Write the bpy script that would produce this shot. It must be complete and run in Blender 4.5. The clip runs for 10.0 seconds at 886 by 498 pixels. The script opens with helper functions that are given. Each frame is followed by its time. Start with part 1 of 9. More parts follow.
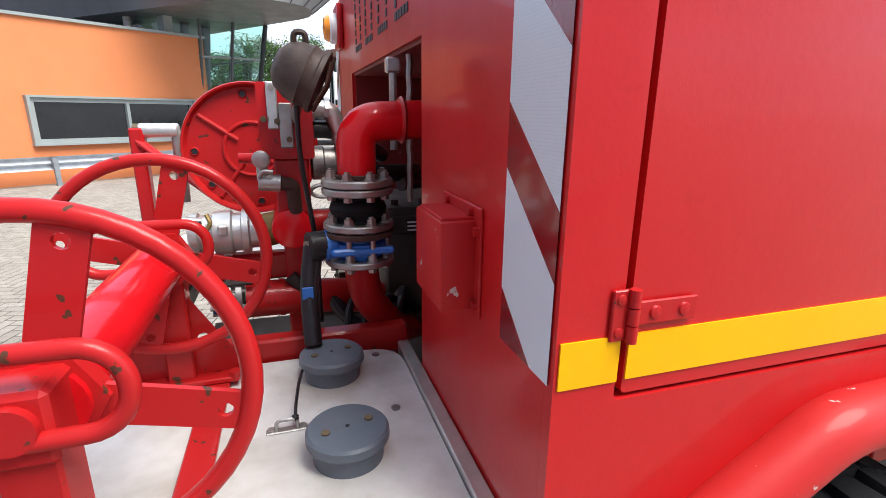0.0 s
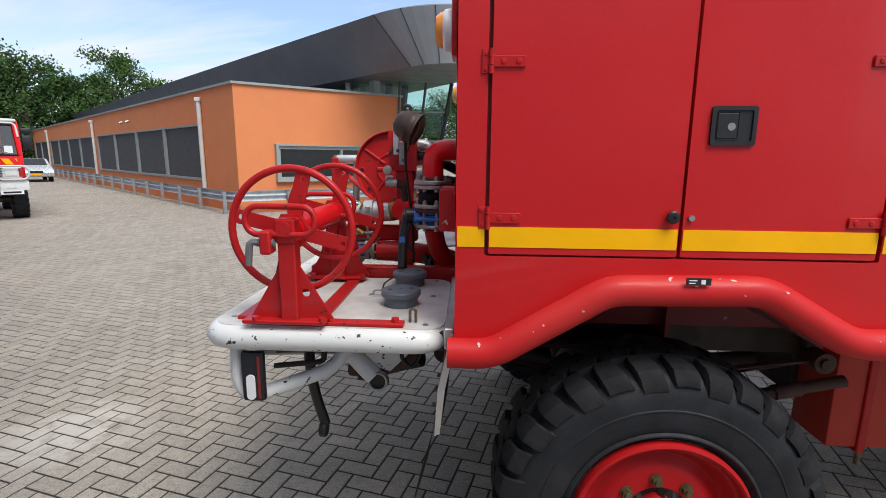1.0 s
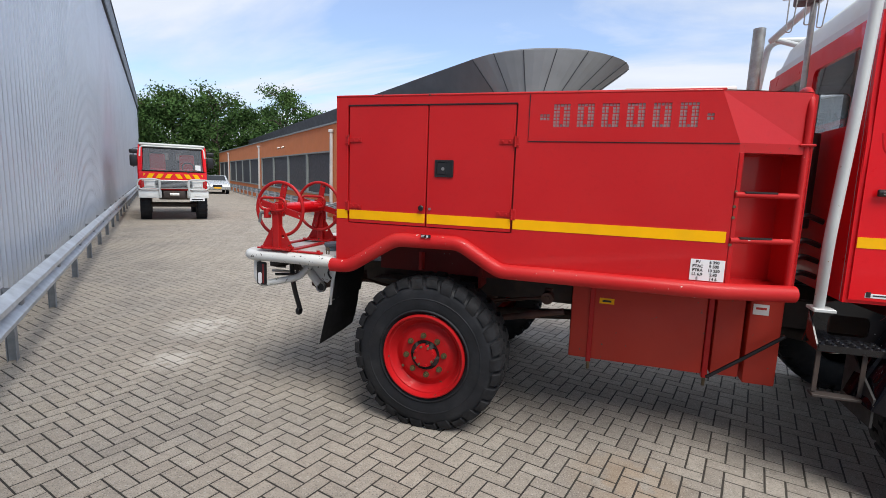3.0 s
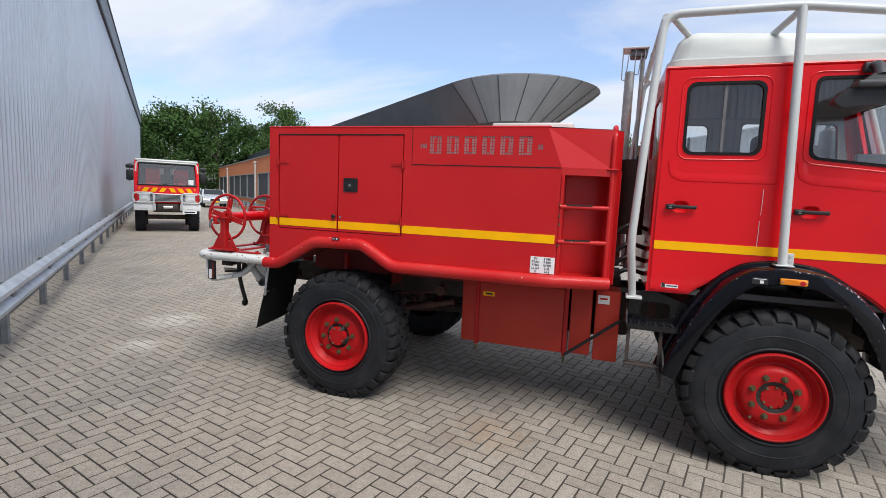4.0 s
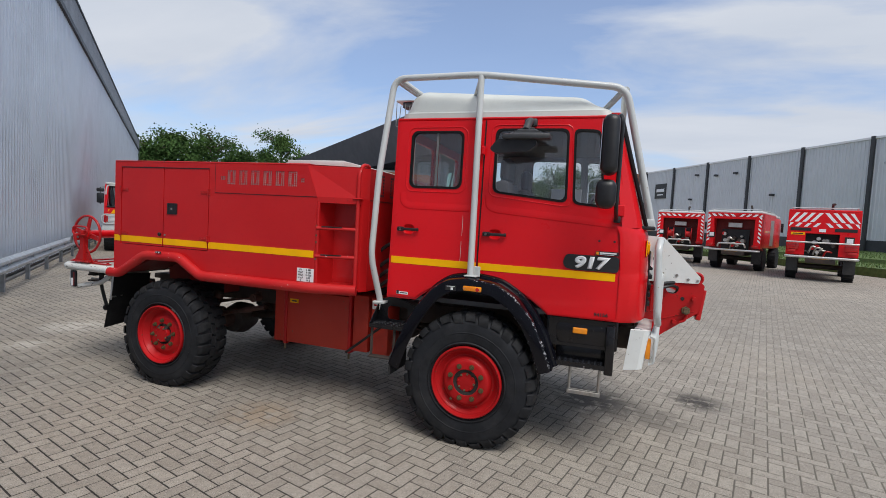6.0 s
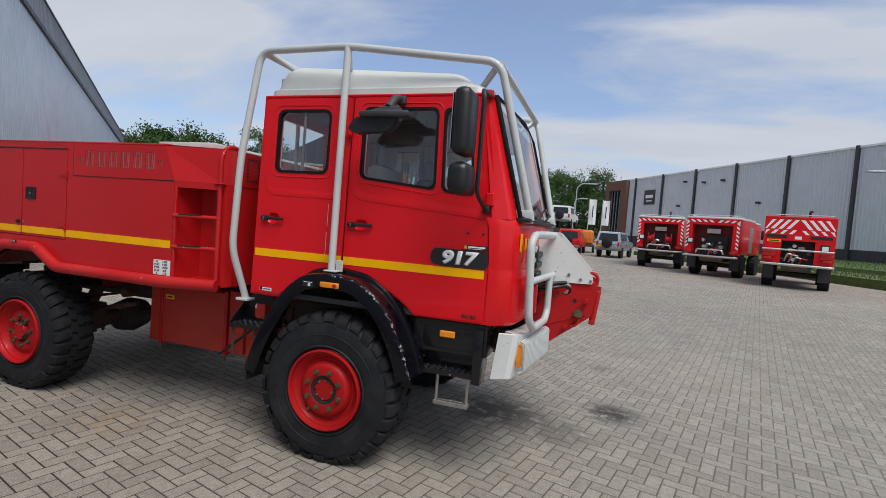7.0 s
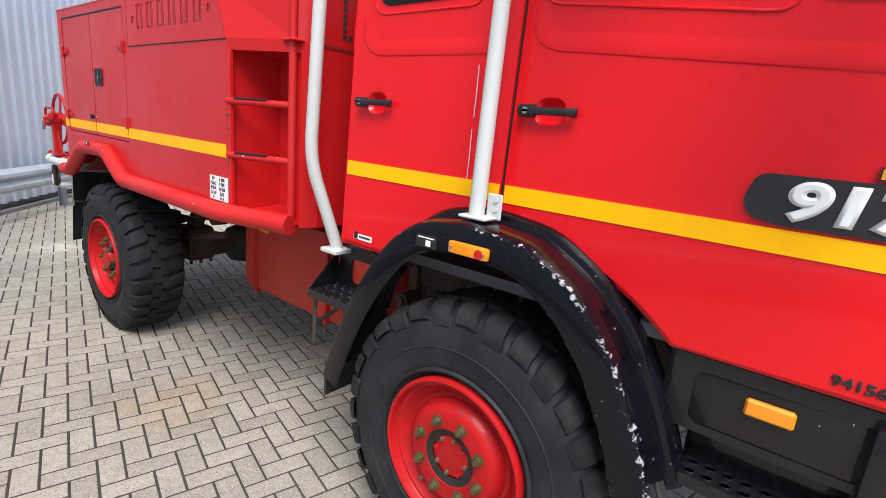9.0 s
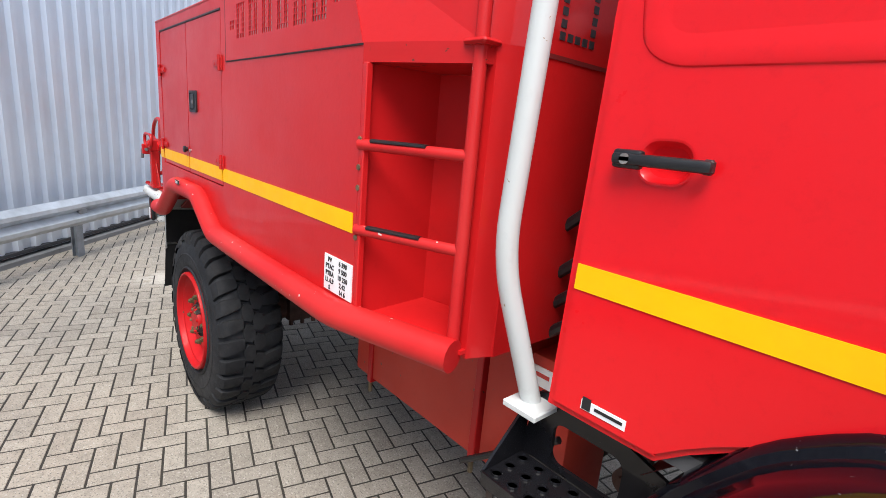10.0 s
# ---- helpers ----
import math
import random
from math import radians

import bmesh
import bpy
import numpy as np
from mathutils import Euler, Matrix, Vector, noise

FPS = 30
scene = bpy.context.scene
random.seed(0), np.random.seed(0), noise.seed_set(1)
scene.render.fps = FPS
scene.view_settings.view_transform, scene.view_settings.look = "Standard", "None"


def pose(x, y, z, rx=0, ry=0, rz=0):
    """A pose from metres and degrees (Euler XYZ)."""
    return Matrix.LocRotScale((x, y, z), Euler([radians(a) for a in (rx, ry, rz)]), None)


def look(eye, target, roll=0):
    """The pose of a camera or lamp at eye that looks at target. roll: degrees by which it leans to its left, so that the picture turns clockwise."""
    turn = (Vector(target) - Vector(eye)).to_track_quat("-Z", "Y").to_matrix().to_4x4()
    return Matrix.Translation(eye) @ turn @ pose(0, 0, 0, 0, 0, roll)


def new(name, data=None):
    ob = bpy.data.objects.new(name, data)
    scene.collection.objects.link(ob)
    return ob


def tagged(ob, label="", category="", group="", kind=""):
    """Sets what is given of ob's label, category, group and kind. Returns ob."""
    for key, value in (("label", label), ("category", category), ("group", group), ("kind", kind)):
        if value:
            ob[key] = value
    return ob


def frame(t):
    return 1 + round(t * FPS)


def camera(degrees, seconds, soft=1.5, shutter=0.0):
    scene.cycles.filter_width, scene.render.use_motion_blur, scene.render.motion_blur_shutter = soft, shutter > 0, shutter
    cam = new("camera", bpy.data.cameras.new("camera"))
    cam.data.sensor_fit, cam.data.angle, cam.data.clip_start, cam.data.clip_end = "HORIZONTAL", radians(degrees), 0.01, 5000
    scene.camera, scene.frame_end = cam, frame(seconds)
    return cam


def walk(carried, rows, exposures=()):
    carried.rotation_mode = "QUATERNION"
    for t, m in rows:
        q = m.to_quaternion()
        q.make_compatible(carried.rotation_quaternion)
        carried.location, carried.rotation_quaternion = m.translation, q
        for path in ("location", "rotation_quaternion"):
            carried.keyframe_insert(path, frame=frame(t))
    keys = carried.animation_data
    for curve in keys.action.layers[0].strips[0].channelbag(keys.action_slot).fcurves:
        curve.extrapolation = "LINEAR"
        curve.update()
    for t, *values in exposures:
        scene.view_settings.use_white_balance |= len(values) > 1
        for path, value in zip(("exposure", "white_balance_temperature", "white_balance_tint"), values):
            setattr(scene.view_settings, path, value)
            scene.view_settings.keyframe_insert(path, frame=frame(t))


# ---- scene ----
cam = camera(84.4, 10, soft=0.5)
PATH = [
    (0, (-0.984, -0.455, 1.759), (-0.402, 1.382, 1.223), 0.6),
    (0.2, (-0.948, -0.647, 1.751), (-0.502, 1.237, 1.25), 0.7),
    (0.5, (-0.872, -0.974, 1.732), (-0.66, 0.971, 1.321), 0.4),
    (1, (-0.662, -1.47, 1.705), (-0.763, 0.493, 1.337), 0.5),
    (1.5, (-0.303, -1.929, 1.682), (-0.76, -0.013, 1.334), 0.1),
    (2, (0.107, -2.37, 1.68), (-0.438, -0.474, 1.352), 0.9),
    (2.5, (0.569, -2.717, 1.684), (-0.012, -0.827, 1.381), 1.4),
    (2.7, (0.782, -2.841, 1.708), (0.181, -0.957, 1.411), 1.7),
    (3.8, (1.847, -3.484, 1.747), (1.23, -1.595, 1.518), 2.5),
    (4, (2.065, -3.559, 1.749), (1.445, -1.669, 1.531), 2.5),
    (4.5, (2.594, -3.789, 1.759), (1.983, -1.893, 1.58), 3.1),
    (5, (3.126, -3.947, 1.83), (2.499, -2.054, 1.671), 3.0),
    (5.5, (3.707, -3.933, 1.843), (3.037, -2.054, 1.696), 2.9),
    (6, (4.217, -3.722, 1.823), (3.571, -1.832, 1.711), 3.2),
    (6.2, (4.411, -3.617, 1.827), (3.78, -1.722, 1.721), 3.3),
    (7.3, (5.09, -2.718, 1.766), (4.443, -0.829, 1.664), 4.9),
    (7.5, (5.061, -2.509, 1.752), (4.364, -0.64, 1.608), 5.3),
    (8, (4.86, -1.983, 1.708), (4.018, -0.185, 1.465), 6.3),
    (8.5, (4.462, -1.572, 1.667), (3.508, 0.146, 1.294), 6.4),
    (9, (4.044, -1.222, 1.657), (2.857, 0.317, 1.188), 5.2),
    (9.5, (3.529, -0.965, 1.692), (2.144, 0.394, 1.204), 4.9),
    (10, (2.995, -0.767, 1.764), (1.555, 0.538, 1.295), 5.1),
]
EXPOSURES = [(0.0, 1.07), (0.5, 0.37), (1.0, 0.43), (1.5, 0.47), (2.5, 0.4), (4.5, 0.31), (5.5, 0.10), (7.0, -0.14), (8.0, 0.14), (8.6, 0.55), (9.2, 0.97), (9.6, 1.0), (10.0, 0.93)]
walk(cam, [(t, look(eye, target, roll)) for t, eye, target, roll in PATH], EXPOSURES)

# ---- world and light ----
SUN_EL, SUN_AZ = radians(58), radians(-48)
world = bpy.data.worlds.new("sky")
scene.world = world
world.use_nodes = True
wn, wl = world.node_tree.nodes, world.node_tree.links
wn.clear()
w_out = wn.new("ShaderNodeOutputWorld")
w_bg = wn.new("ShaderNodeBackground")
w_bg.inputs["Strength"].default_value = 0.165
w_sky = wn.new("ShaderNodeTexSky")
w_sky.sky_type = "NISHITA"
w_sky.sun_disc = False
w_sky.sun_elevation, w_sky.sun_rotation = SUN_EL, radians(90) - SUN_AZ
w_tc = wn.new("ShaderNodeTexCoord")
w_sep = wn.new("ShaderNodeSeparateXYZ")
wl.new(w_tc.outputs["Generated"], w_sep.inputs[0])
w_z = wn.new("ShaderNodeMath")
w_z.operation = "MAXIMUM"
w_z.inputs[1].default_value = 0.0
wl.new(w_sep.outputs["Z"], w_z.inputs[0])
w_za = wn.new("ShaderNodeMath")
w_za.operation = "ADD"
w_za.inputs[1].default_value = 0.16
wl.new(w_z.outputs[0], w_za.inputs[0])
w_comb = wn.new("ShaderNodeCombineXYZ")
for k, axis in enumerate("XY"):
    w_div = wn.new("ShaderNodeMath")
    w_div.operation = "DIVIDE"
    wl.new(w_sep.outputs[axis], w_div.inputs[0])
    wl.new(w_za.outputs[0], w_div.inputs[1])
    wl.new(w_div.outputs[0], w_comb.inputs[k])
w_comb.inputs[2].default_value = 3.7
w_map = wn.new("ShaderNodeMapping")
w_map.inputs["Rotation"].default_value = (0, 0, radians(25))
w_map.inputs["Scale"].default_value = (0.55, 1.25, 1)
w_map.inputs["Location"].default_value = (0.9, 0.4, 0)
wl.new(w_comb.outputs[0], w_map.inputs[0])
w_noise = wn.new("ShaderNodeTexNoise")
w_noise.inputs["Scale"].default_value = 1.15
w_noise.inputs["Detail"].default_value = 9
w_noise.inputs["Roughness"].default_value = 0.55
w_noise.inputs["Distortion"].default_value = 0.35
wl.new(w_map.outputs[0], w_noise.inputs["Vector"])
w_ramp = wn.new("ShaderNodeValToRGB")
w_ramp.color_ramp.elements[0].position = 0.375
w_ramp.color_ramp.elements[0].color = (0.22, 0.22, 0.22, 1)
w_ramp.color_ramp.elements[1].position = 0.56
w_ramp.color_ramp.elements[1].color = (1, 1, 1, 1)
wl.new(w_noise.outputs["Fac"], w_ramp.inputs[0])
w_shade = wn.new("ShaderNodeTexNoise")
w_shade.inputs["Scale"].default_value = 2.4
w_shade.inputs["Detail"].default_value = 6
wl.new(w_map.outputs[0], w_shade.inputs["Vector"])
w_cloud = wn.new("ShaderNodeMixRGB")
w_cloud.inputs[1].default_value = (3.1, 3.5, 4.2, 1)
w_cloud.inputs[2].default_value = (4.5, 4.7, 5.1, 1)
wl.new(w_shade.outputs["Fac"], w_cloud.inputs[0])
w_tint = wn.new("ShaderNodeMixRGB")
w_tint.blend_type = "MULTIPLY"
w_tint.inputs[0].default_value = 1
w_tint.inputs[2].default_value = (0.80, 0.885, 1.03, 1)
wl.new(w_sky.outputs[0], w_tint.inputs[1])
w_mix = wn.new("ShaderNodeMixRGB")
wl.new(w_ramp.outputs[0], w_mix.inputs[0])
wl.new(w_tint.outputs[0], w_mix.inputs[1])
wl.new(w_cloud.outputs[0], w_mix.inputs[2])
wl.new(w_mix.outputs[0], w_bg.inputs["Color"])
wl.new(w_bg.outputs[0], w_out.inputs["Surface"])

sun_data = bpy.data.lights.new("sun", "SUN")
sun_data.energy, sun_data.angle, sun_data.color = 3.1, radians(34), (1.0, 0.96, 0.9)
sun = new("sun", sun_data)
sun.matrix_world = look((20 * math.cos(SUN_AZ), 20 * math.sin(SUN_AZ), 20 * math.tan(SUN_EL)), (0, 0, 0))


# ---- materials ----
def nodes_of(name):
    m = bpy.data.materials.new(name)
    m.use_nodes = True
    nt = m.node_tree
    return m, nt.nodes, nt.links, nt.nodes["Principled BSDF"]


def mixc(n, l, fac, a, b, blend="MIX"):
    """A colour mix node; fac, a and b are sockets, numbers or colours."""
    x = n.new("ShaderNodeMixRGB")
    x.blend_type = blend
    for k, v in enumerate((fac, a, b)):
        if isinstance(v, bpy.types.NodeSocket):
            l.new(v, x.inputs[k])
        elif k == 0:
            x.inputs[0].default_value = v
        else:
            x.inputs[k].default_value = (*v, 1)
    return x.outputs[0]


def noise_at(n, l, vec, scale, detail=4, lo=0.4, hi=0.6, rough=0.55):
    """Noise squeezed between lo and hi, as a factor from 0 to 1."""
    t = n.new("ShaderNodeTexNoise")
    t.inputs["Scale"].default_value = scale
    t.inputs["Detail"].default_value = detail
    t.inputs["Roughness"].default_value = rough
    l.new(vec, t.inputs["Vector"])
    r = n.new("ShaderNodeMapRange")
    r.inputs["From Min"].default_value, r.inputs["From Max"].default_value = lo, hi
    l.new(t.outputs["Fac"], r.inputs["Value"])
    return r.outputs[0]


def math_node(n, l, op, a, b=None):
    x = n.new("ShaderNodeMath")
    x.operation = op
    for k, v in enumerate((a, b)):
        if isinstance(v, bpy.types.NodeSocket):
            l.new(v, x.inputs[k])
        elif v is not None:
            x.inputs[k].default_value = v
    return x.outputs[0]


def bump(n, l, p, height, strength, distance=0.01):
    b = n.new("ShaderNodeBump")
    b.inputs["Strength"].default_value = strength
    b.inputs["Distance"].default_value = distance
    l.new(height, b.inputs["Height"])
    l.new(b.outputs[0], p.inputs["Normal"])


def coords(n, kind="Object"):
    return n.new("ShaderNodeTexCoord").outputs[kind]


def plain(name, color, rough=0.5, metal=0.0, vary=0.12, scale=6.0, grain=0.02, coat=0.0, dirt=None, dirt_amount=0.35):
    """Paint, rubber, plastic or metal with two scales of variation, dirt and a fine grain."""
    m, n, l, p = nodes_of(name)
    v = coords(n)
    dark = tuple(c * (1 - vary) for c in color)
    light = tuple(min(1, c * (1 + vary * 0.6)) for c in color)
    c = mixc(n, l, noise_at(n, l, v, scale, 5, 0.3, 0.7), dark, light)
    if dirt:
        f = math_node(n, l, "MULTIPLY", noise_at(n, l, v, scale * 0.6, 8, 0.48, 0.72, 0.7), dirt_amount)
        c = mixc(n, l, f, c, dirt)
    l.new(c, p.inputs["Base Color"])
    r = n.new("ShaderNodeMapRange")
    r.inputs["To Min"].default_value, r.inputs["To Max"].default_value = max(0.03, rough - 0.07), min(1, rough + 0.09)
    l.new(noise_at(n, l, v, scale * 3, 5, 0.3, 0.7), r.inputs["Value"])
    l.new(r.outputs[0], p.inputs["Roughness"])
    p.inputs["Metallic"].default_value = metal
    p.inputs["Coat Weight"].default_value = coat
    p.inputs["Coat Roughness"].default_value = 0.08
    if grain:
        bump(n, l, p, noise_at(n, l, v, 180, 3, 0.2, 0.8), grain * 6, 0.0015)
    return m


def truck_paint(name, color, faded, rough, coat, chips=0.0, chip_color=(0.35, 0.3, 0.28), orange_peel=0.25, spec=0.5):
    """Vehicle paint: fading in broad clouds, fine scuffs and a few chips down to the primer."""
    m, n, l, p = nodes_of(name)
    v = coords(n)
    c = mixc(n, l, noise_at(n, l, v, 1.7, 6, 0.35, 0.7), color, faded)
    c = mixc(n, l, math_node(n, l, "MULTIPLY", noise_at(n, l, v, 26, 6, 0.55, 0.75, 0.7), 0.18), c, tuple(x * 0.55 for x in color))
    if chips:
        f = noise_at(n, l, v, 34, 3, 0.735 - chips, 0.75 - chips)
        c = mixc(n, l, f, c, chip_color)
    l.new(c, p.inputs["Base Color"])
    r = n.new("ShaderNodeMapRange")
    r.inputs["To Min"].default_value, r.inputs["To Max"].default_value = rough - 0.06, rough + 0.1
    l.new(noise_at(n, l, v, 4, 6, 0.3, 0.7), r.inputs["Value"])
    l.new(r.outputs[0], p.inputs["Roughness"])
    p.inputs["Specular IOR Level"].default_value = spec
    p.inputs["Coat Weight"].default_value = coat
    p.inputs["Coat Roughness"].default_value = 0.06
    bump(n, l, p, noise_at(n, l, v, 55, 3, 0.2, 0.8), orange_peel * 0.2, 0.002)
    return m


RED = truck_paint("red_paint_faded", (0.49, 0.009, 0.011), (0.53, 0.013, 0.014), 0.36, 0.25, 0.0, orange_peel=0.7, spec=0.30)
RED_CAB = truck_paint("red_paint_gloss", (0.66, 0.006, 0.011), (0.68, 0.008, 0.013), 0.32, 0.45, 0.0, spec=0.16)
RED_WORN = truck_paint("red_paint_chipped", (0.46, 0.012, 0.014), (0.40, 0.014, 0.014), 0.36, 0.2, 0.066, (0.085, 0.032, 0.018), spec=0.2)
RED_TUBE = truck_paint("red_paint_tube", (0.47, 0.012, 0.014), (0.5, 0.03, 0.028), 0.46, 0.1, 0.032, (0.55, 0.45, 0.42), spec=0.2)
RED_TANK = truck_paint("orange_red_primer", (0.50, 0.034, 0.016), (0.44, 0.027, 0.014), 0.55, 0.0, 0.03, (0.15, 0.08, 0.05))
# Darker body red: shade of arches, bays and gaps in the colour; also one mark.
RED_DARK = truck_paint("shade_and_mark_red", (0.22, 0.014, 0.013), (0.14, 0.012, 0.012), 0.55, 0.0, 0.02)
RED_RIM = truck_paint("red_rim_paint", (0.45, 0.008, 0.011), (0.33, 0.009, 0.010), 0.46, 0.08, 0.045, (0.12, 0.06, 0.04), spec=0.15)
WHITE = truck_paint("white_paint", (0.74, 0.76, 0.74), (0.66, 0.68, 0.67), 0.35, 0.3, 0.035, (0.10, 0.07, 0.05))
WHITE_CHIPPED = truck_paint("chipped_white_paint", (0.72, 0.73, 0.71), (0.62, 0.63, 0.61), 0.36, 0.3, 0.085, (0.06, 0.045, 0.035))
WHITE_TUBE = truck_paint("white_tube_paint", (0.54, 0.565, 0.56), (0.49, 0.51, 0.505), 0.4, 0.2, 0.02, (0.3, 0.22, 0.15))
WHITE_ROOF = truck_paint("white_roof_paint", (0.60, 0.62, 0.59), (0.52, 0.54, 0.51), 0.45, 0.1, 0.0)
YELLOW = plain("yellow_tape", (0.92, 0.46, 0.001), 0.4, 0, 0.05, 9, 0.01, 0.0, (0.60, 0.36, 0.02), 0.2)
YELLOW.node_tree.nodes["Principled BSDF"].inputs["Specular IOR Level"].default_value = 0.2
BLACK_PLASTIC = plain("black_plastic", (0.010, 0.010, 0.012), 0.42, 0, 0.3, 8, 0.03, 0.0, (0.05, 0.05, 0.05), 0.2)
BLACK_GLOSS = truck_paint("black_gloss_paint", (0.007, 0.007, 0.009), (0.010, 0.009, 0.010), 0.24, 0.35, 0.01, (0.30, 0.30, 0.31), spec=0.3)


def make_fender_paint():
    """Glossy black paint, scraped to pale metal along the outer edge."""
    m = truck_paint("black_fender_paint", (0.003, 0.003, 0.005), (0.004, 0.004, 0.007), 0.12, 0.35, 0.0, (0.42, 0.42, 0.43), orange_peel=0.1, spec=0.12)
    n, l = m.node_tree.nodes, m.node_tree.links
    p = n["Principled BSDF"]
    pos = n.new("ShaderNodeNewGeometry").outputs["Position"]
    s = n.new("ShaderNodeSeparateXYZ")
    l.new(pos, s.inputs[0])
    edge = n.new("ShaderNodeMapRange")
    edge.inputs["From Min"].default_value, edge.inputs["From Max"].default_value = 0.03, 0.012
    l.new(s.outputs["Y"], edge.inputs["Value"])
    face = n.new("ShaderNodeMapRange")
    face.inputs["From Min"].default_value, face.inputs["From Max"].default_value = 0.0005, 0.004
    face.inputs["To Min"].default_value = 0.12
    l.new(s.outputs["Y"], face.inputs["Value"])
    ahead = n.new("ShaderNodeMapRange")
    ahead.inputs["From Min"].default_value, ahead.inputs["From Max"].default_value = 2.95, 3.55
    ahead.inputs["To Min"].default_value = 0.25
    l.new(s.outputs["X"], ahead.inputs["Value"])
    f = math_node(n, l, "MULTIPLY", edge.outputs[0], ahead.outputs[0])
    f = math_node(n, l, "MULTIPLY", f, face.outputs[0])
    wear = math_node(n, l, "MULTIPLY", f, 0.115)
    worn = n.new("ShaderNodeTexNoise")
    worn.inputs["Scale"].default_value, worn.inputs["Detail"].default_value, worn.inputs["Roughness"].default_value = 42, 8, 0.74
    l.new(pos, worn.inputs["Vector"])
    cut = n.new("ShaderNodeMapRange")
    cut.inputs["From Min"].default_value, cut.inputs["From Max"].default_value = 0.655, 0.68
    l.new(math_node(n, l, "ADD", worn.outputs["Fac"], wear), cut.inputs["Value"])
    f = cut.outputs[0]
    old = p.inputs["Base Color"].links[0].from_socket
    l.new(mixc(n, l, f, old, (0.40, 0.40, 0.42)), p.inputs["Base Color"])
    return m


FENDER = make_fender_paint()
RUBBER = plain("tyre_rubber", (0.0145, 0.0160, 0.0195), 0.62, 0, 0.4, 7, 0.06, 0.0, (0.046, 0.046, 0.048), 0.5)
RUBBER.node_tree.nodes["Principled BSDF"].inputs["Specular IOR Level"].default_value = 0.25
RUBBER_SEAL = plain("rubber_seal", (0.008, 0.008, 0.009), 0.6, 0, 0.2, 12)
RUBBER_SEAL.node_tree.nodes["Principled BSDF"].inputs["Specular IOR Level"].default_value = 0.2
FLAP = plain("mudflap_rubber", (0.016, 0.016, 0.017), 0.6, 0, 0.25, 6, 0.05, 0, (0.06, 0.055, 0.05), 0.4)
GREASE = plain("old_grease", (0.012, 0.009, 0.008), 0.75, 0, 0.4, 40, 0.1, 0, (0.05, 0.025, 0.018), 0.4)
TREAD = plain("worn_tread_rubber", (0.0135, 0.0142, 0.0165), 0.75, 0, 0.45, 11, 0.08, 0, (0.046, 0.045, 0.044), 0.5)
TREAD.node_tree.nodes["Principled BSDF"].inputs["Specular IOR Level"].default_value = 0.25
NUT_OLIVE = plain("olive_wheel_nut", (0.085, 0.072, 0.030), 0.6, 0.2, 0.4, 40, 0.05, 0, (0.16, 0.08, 0.03), 0.5)
BRASS = plain("tarnished_brass", (0.30, 0.20, 0.07), 0.45, 0.7, 0.3, 30, 0.04, 0, (0.12, 0.09, 0.05), 0.4)
CHASSIS = plain("chassis_black", (0.040, 0.031, 0.028), 0.65, 0, 0.35, 5, 0.05, 0, (0.11, 0.06, 0.035), 0.6)
STEEL = plain("bare_steel", (0.42, 0.41, 0.39), 0.42, 0.85, 0.25, 14, 0.04, 0, (0.22, 0.13, 0.07), 0.45)
ALU = plain("cast_aluminium", (0.62, 0.62, 0.60), 0.38, 0.8, 0.15, 12, 0.04)
GALV = plain("galvanised_steel", (0.50, 0.535, 0.57), 0.48, 0.45, 0.22, 5, 0.02, 0, (0.3, 0.3, 0.29), 0.3)
POST_STEEL = plain("weathered_post_steel", (0.27, 0.29, 0.31), 0.55, 0.3, 0.25, 8, 0.04, 0, (0.15, 0.13, 0.11), 0.4)
RUST = plain("rusty_casting", (0.060, 0.026, 0.020), 0.7, 0.1, 0.45, 9, 0.08, 0, (0.13, 0.06, 0.035), 0.6)
RUST_BOLT = plain("rusty_bolt", (0.16, 0.12, 0.07), 0.7, 0.4, 0.4, 40, 0.05)
GREY_CAP = plain("grey_plastic", (0.10, 0.125, 0.155), 0.48, 0, 0.12, 10, 0.03, 0, (0.2, 0.19, 0.18), 0.3)
BLUE = plain("blue_paint", (0.025, 0.16, 0.55), 0.35, 0, 0.15, 14, 0.02, 0.3)
BROWN = plain("weathered_lamp_housing", (0.045, 0.026, 0.020), 0.55, 0, 0.4, 16, 0.05, 0, (0.13, 0.10, 0.08), 0.5)
ORANGE_LENS = plain("orange_lens", (0.85, 0.28, 0.01), 0.18, 0, 0.1, 30, 0.0, 0.6)
RED_LENS = plain("red_lens", (0.5, 0.01, 0.01), 0.18, 0, 0.1, 30, 0.0, 0.6)
CLEAR_LENS = plain("pale_lens", (0.75, 0.76, 0.74), 0.15, 0, 0.1, 30, 0.0, 0.6)
LABEL_WHITE = plain("white_label", (0.78, 0.79, 0.80), 0.4, 0, 0.04, 10, 0.0)
INK = plain("black_ink", (0.012, 0.012, 0.014), 0.5, 0, 0.1, 10, 0.0)
SILVER_FILM = plain("silver_film", (0.78, 0.79, 0.80), 0.35, 0.0, 0.05, 20, 0.0)
SEAT = plain("grey_seat_cloth", (0.10, 0.10, 0.11), 0.9, 0, 0.2, 20, 0.05)
TRIM_GREY = plain("cab_lining", (0.13, 0.13, 0.135), 0.7, 0, 0.15, 6, 0.03)
MIRROR_SHELL = plain("dark_grey_mirror_shell", (0.040, 0.042, 0.045), 0.5, 0, 0.2, 8, 0.03)
LINING = plain("pale_cab_lining", (0.34, 0.35, 0.36), 0.75, 0, 0.1, 6, 0.03)
BULB = plain("mirror_face", (0.8, 0.8, 0.8), 0.03, 1.0, 0.0, 5, 0.0)


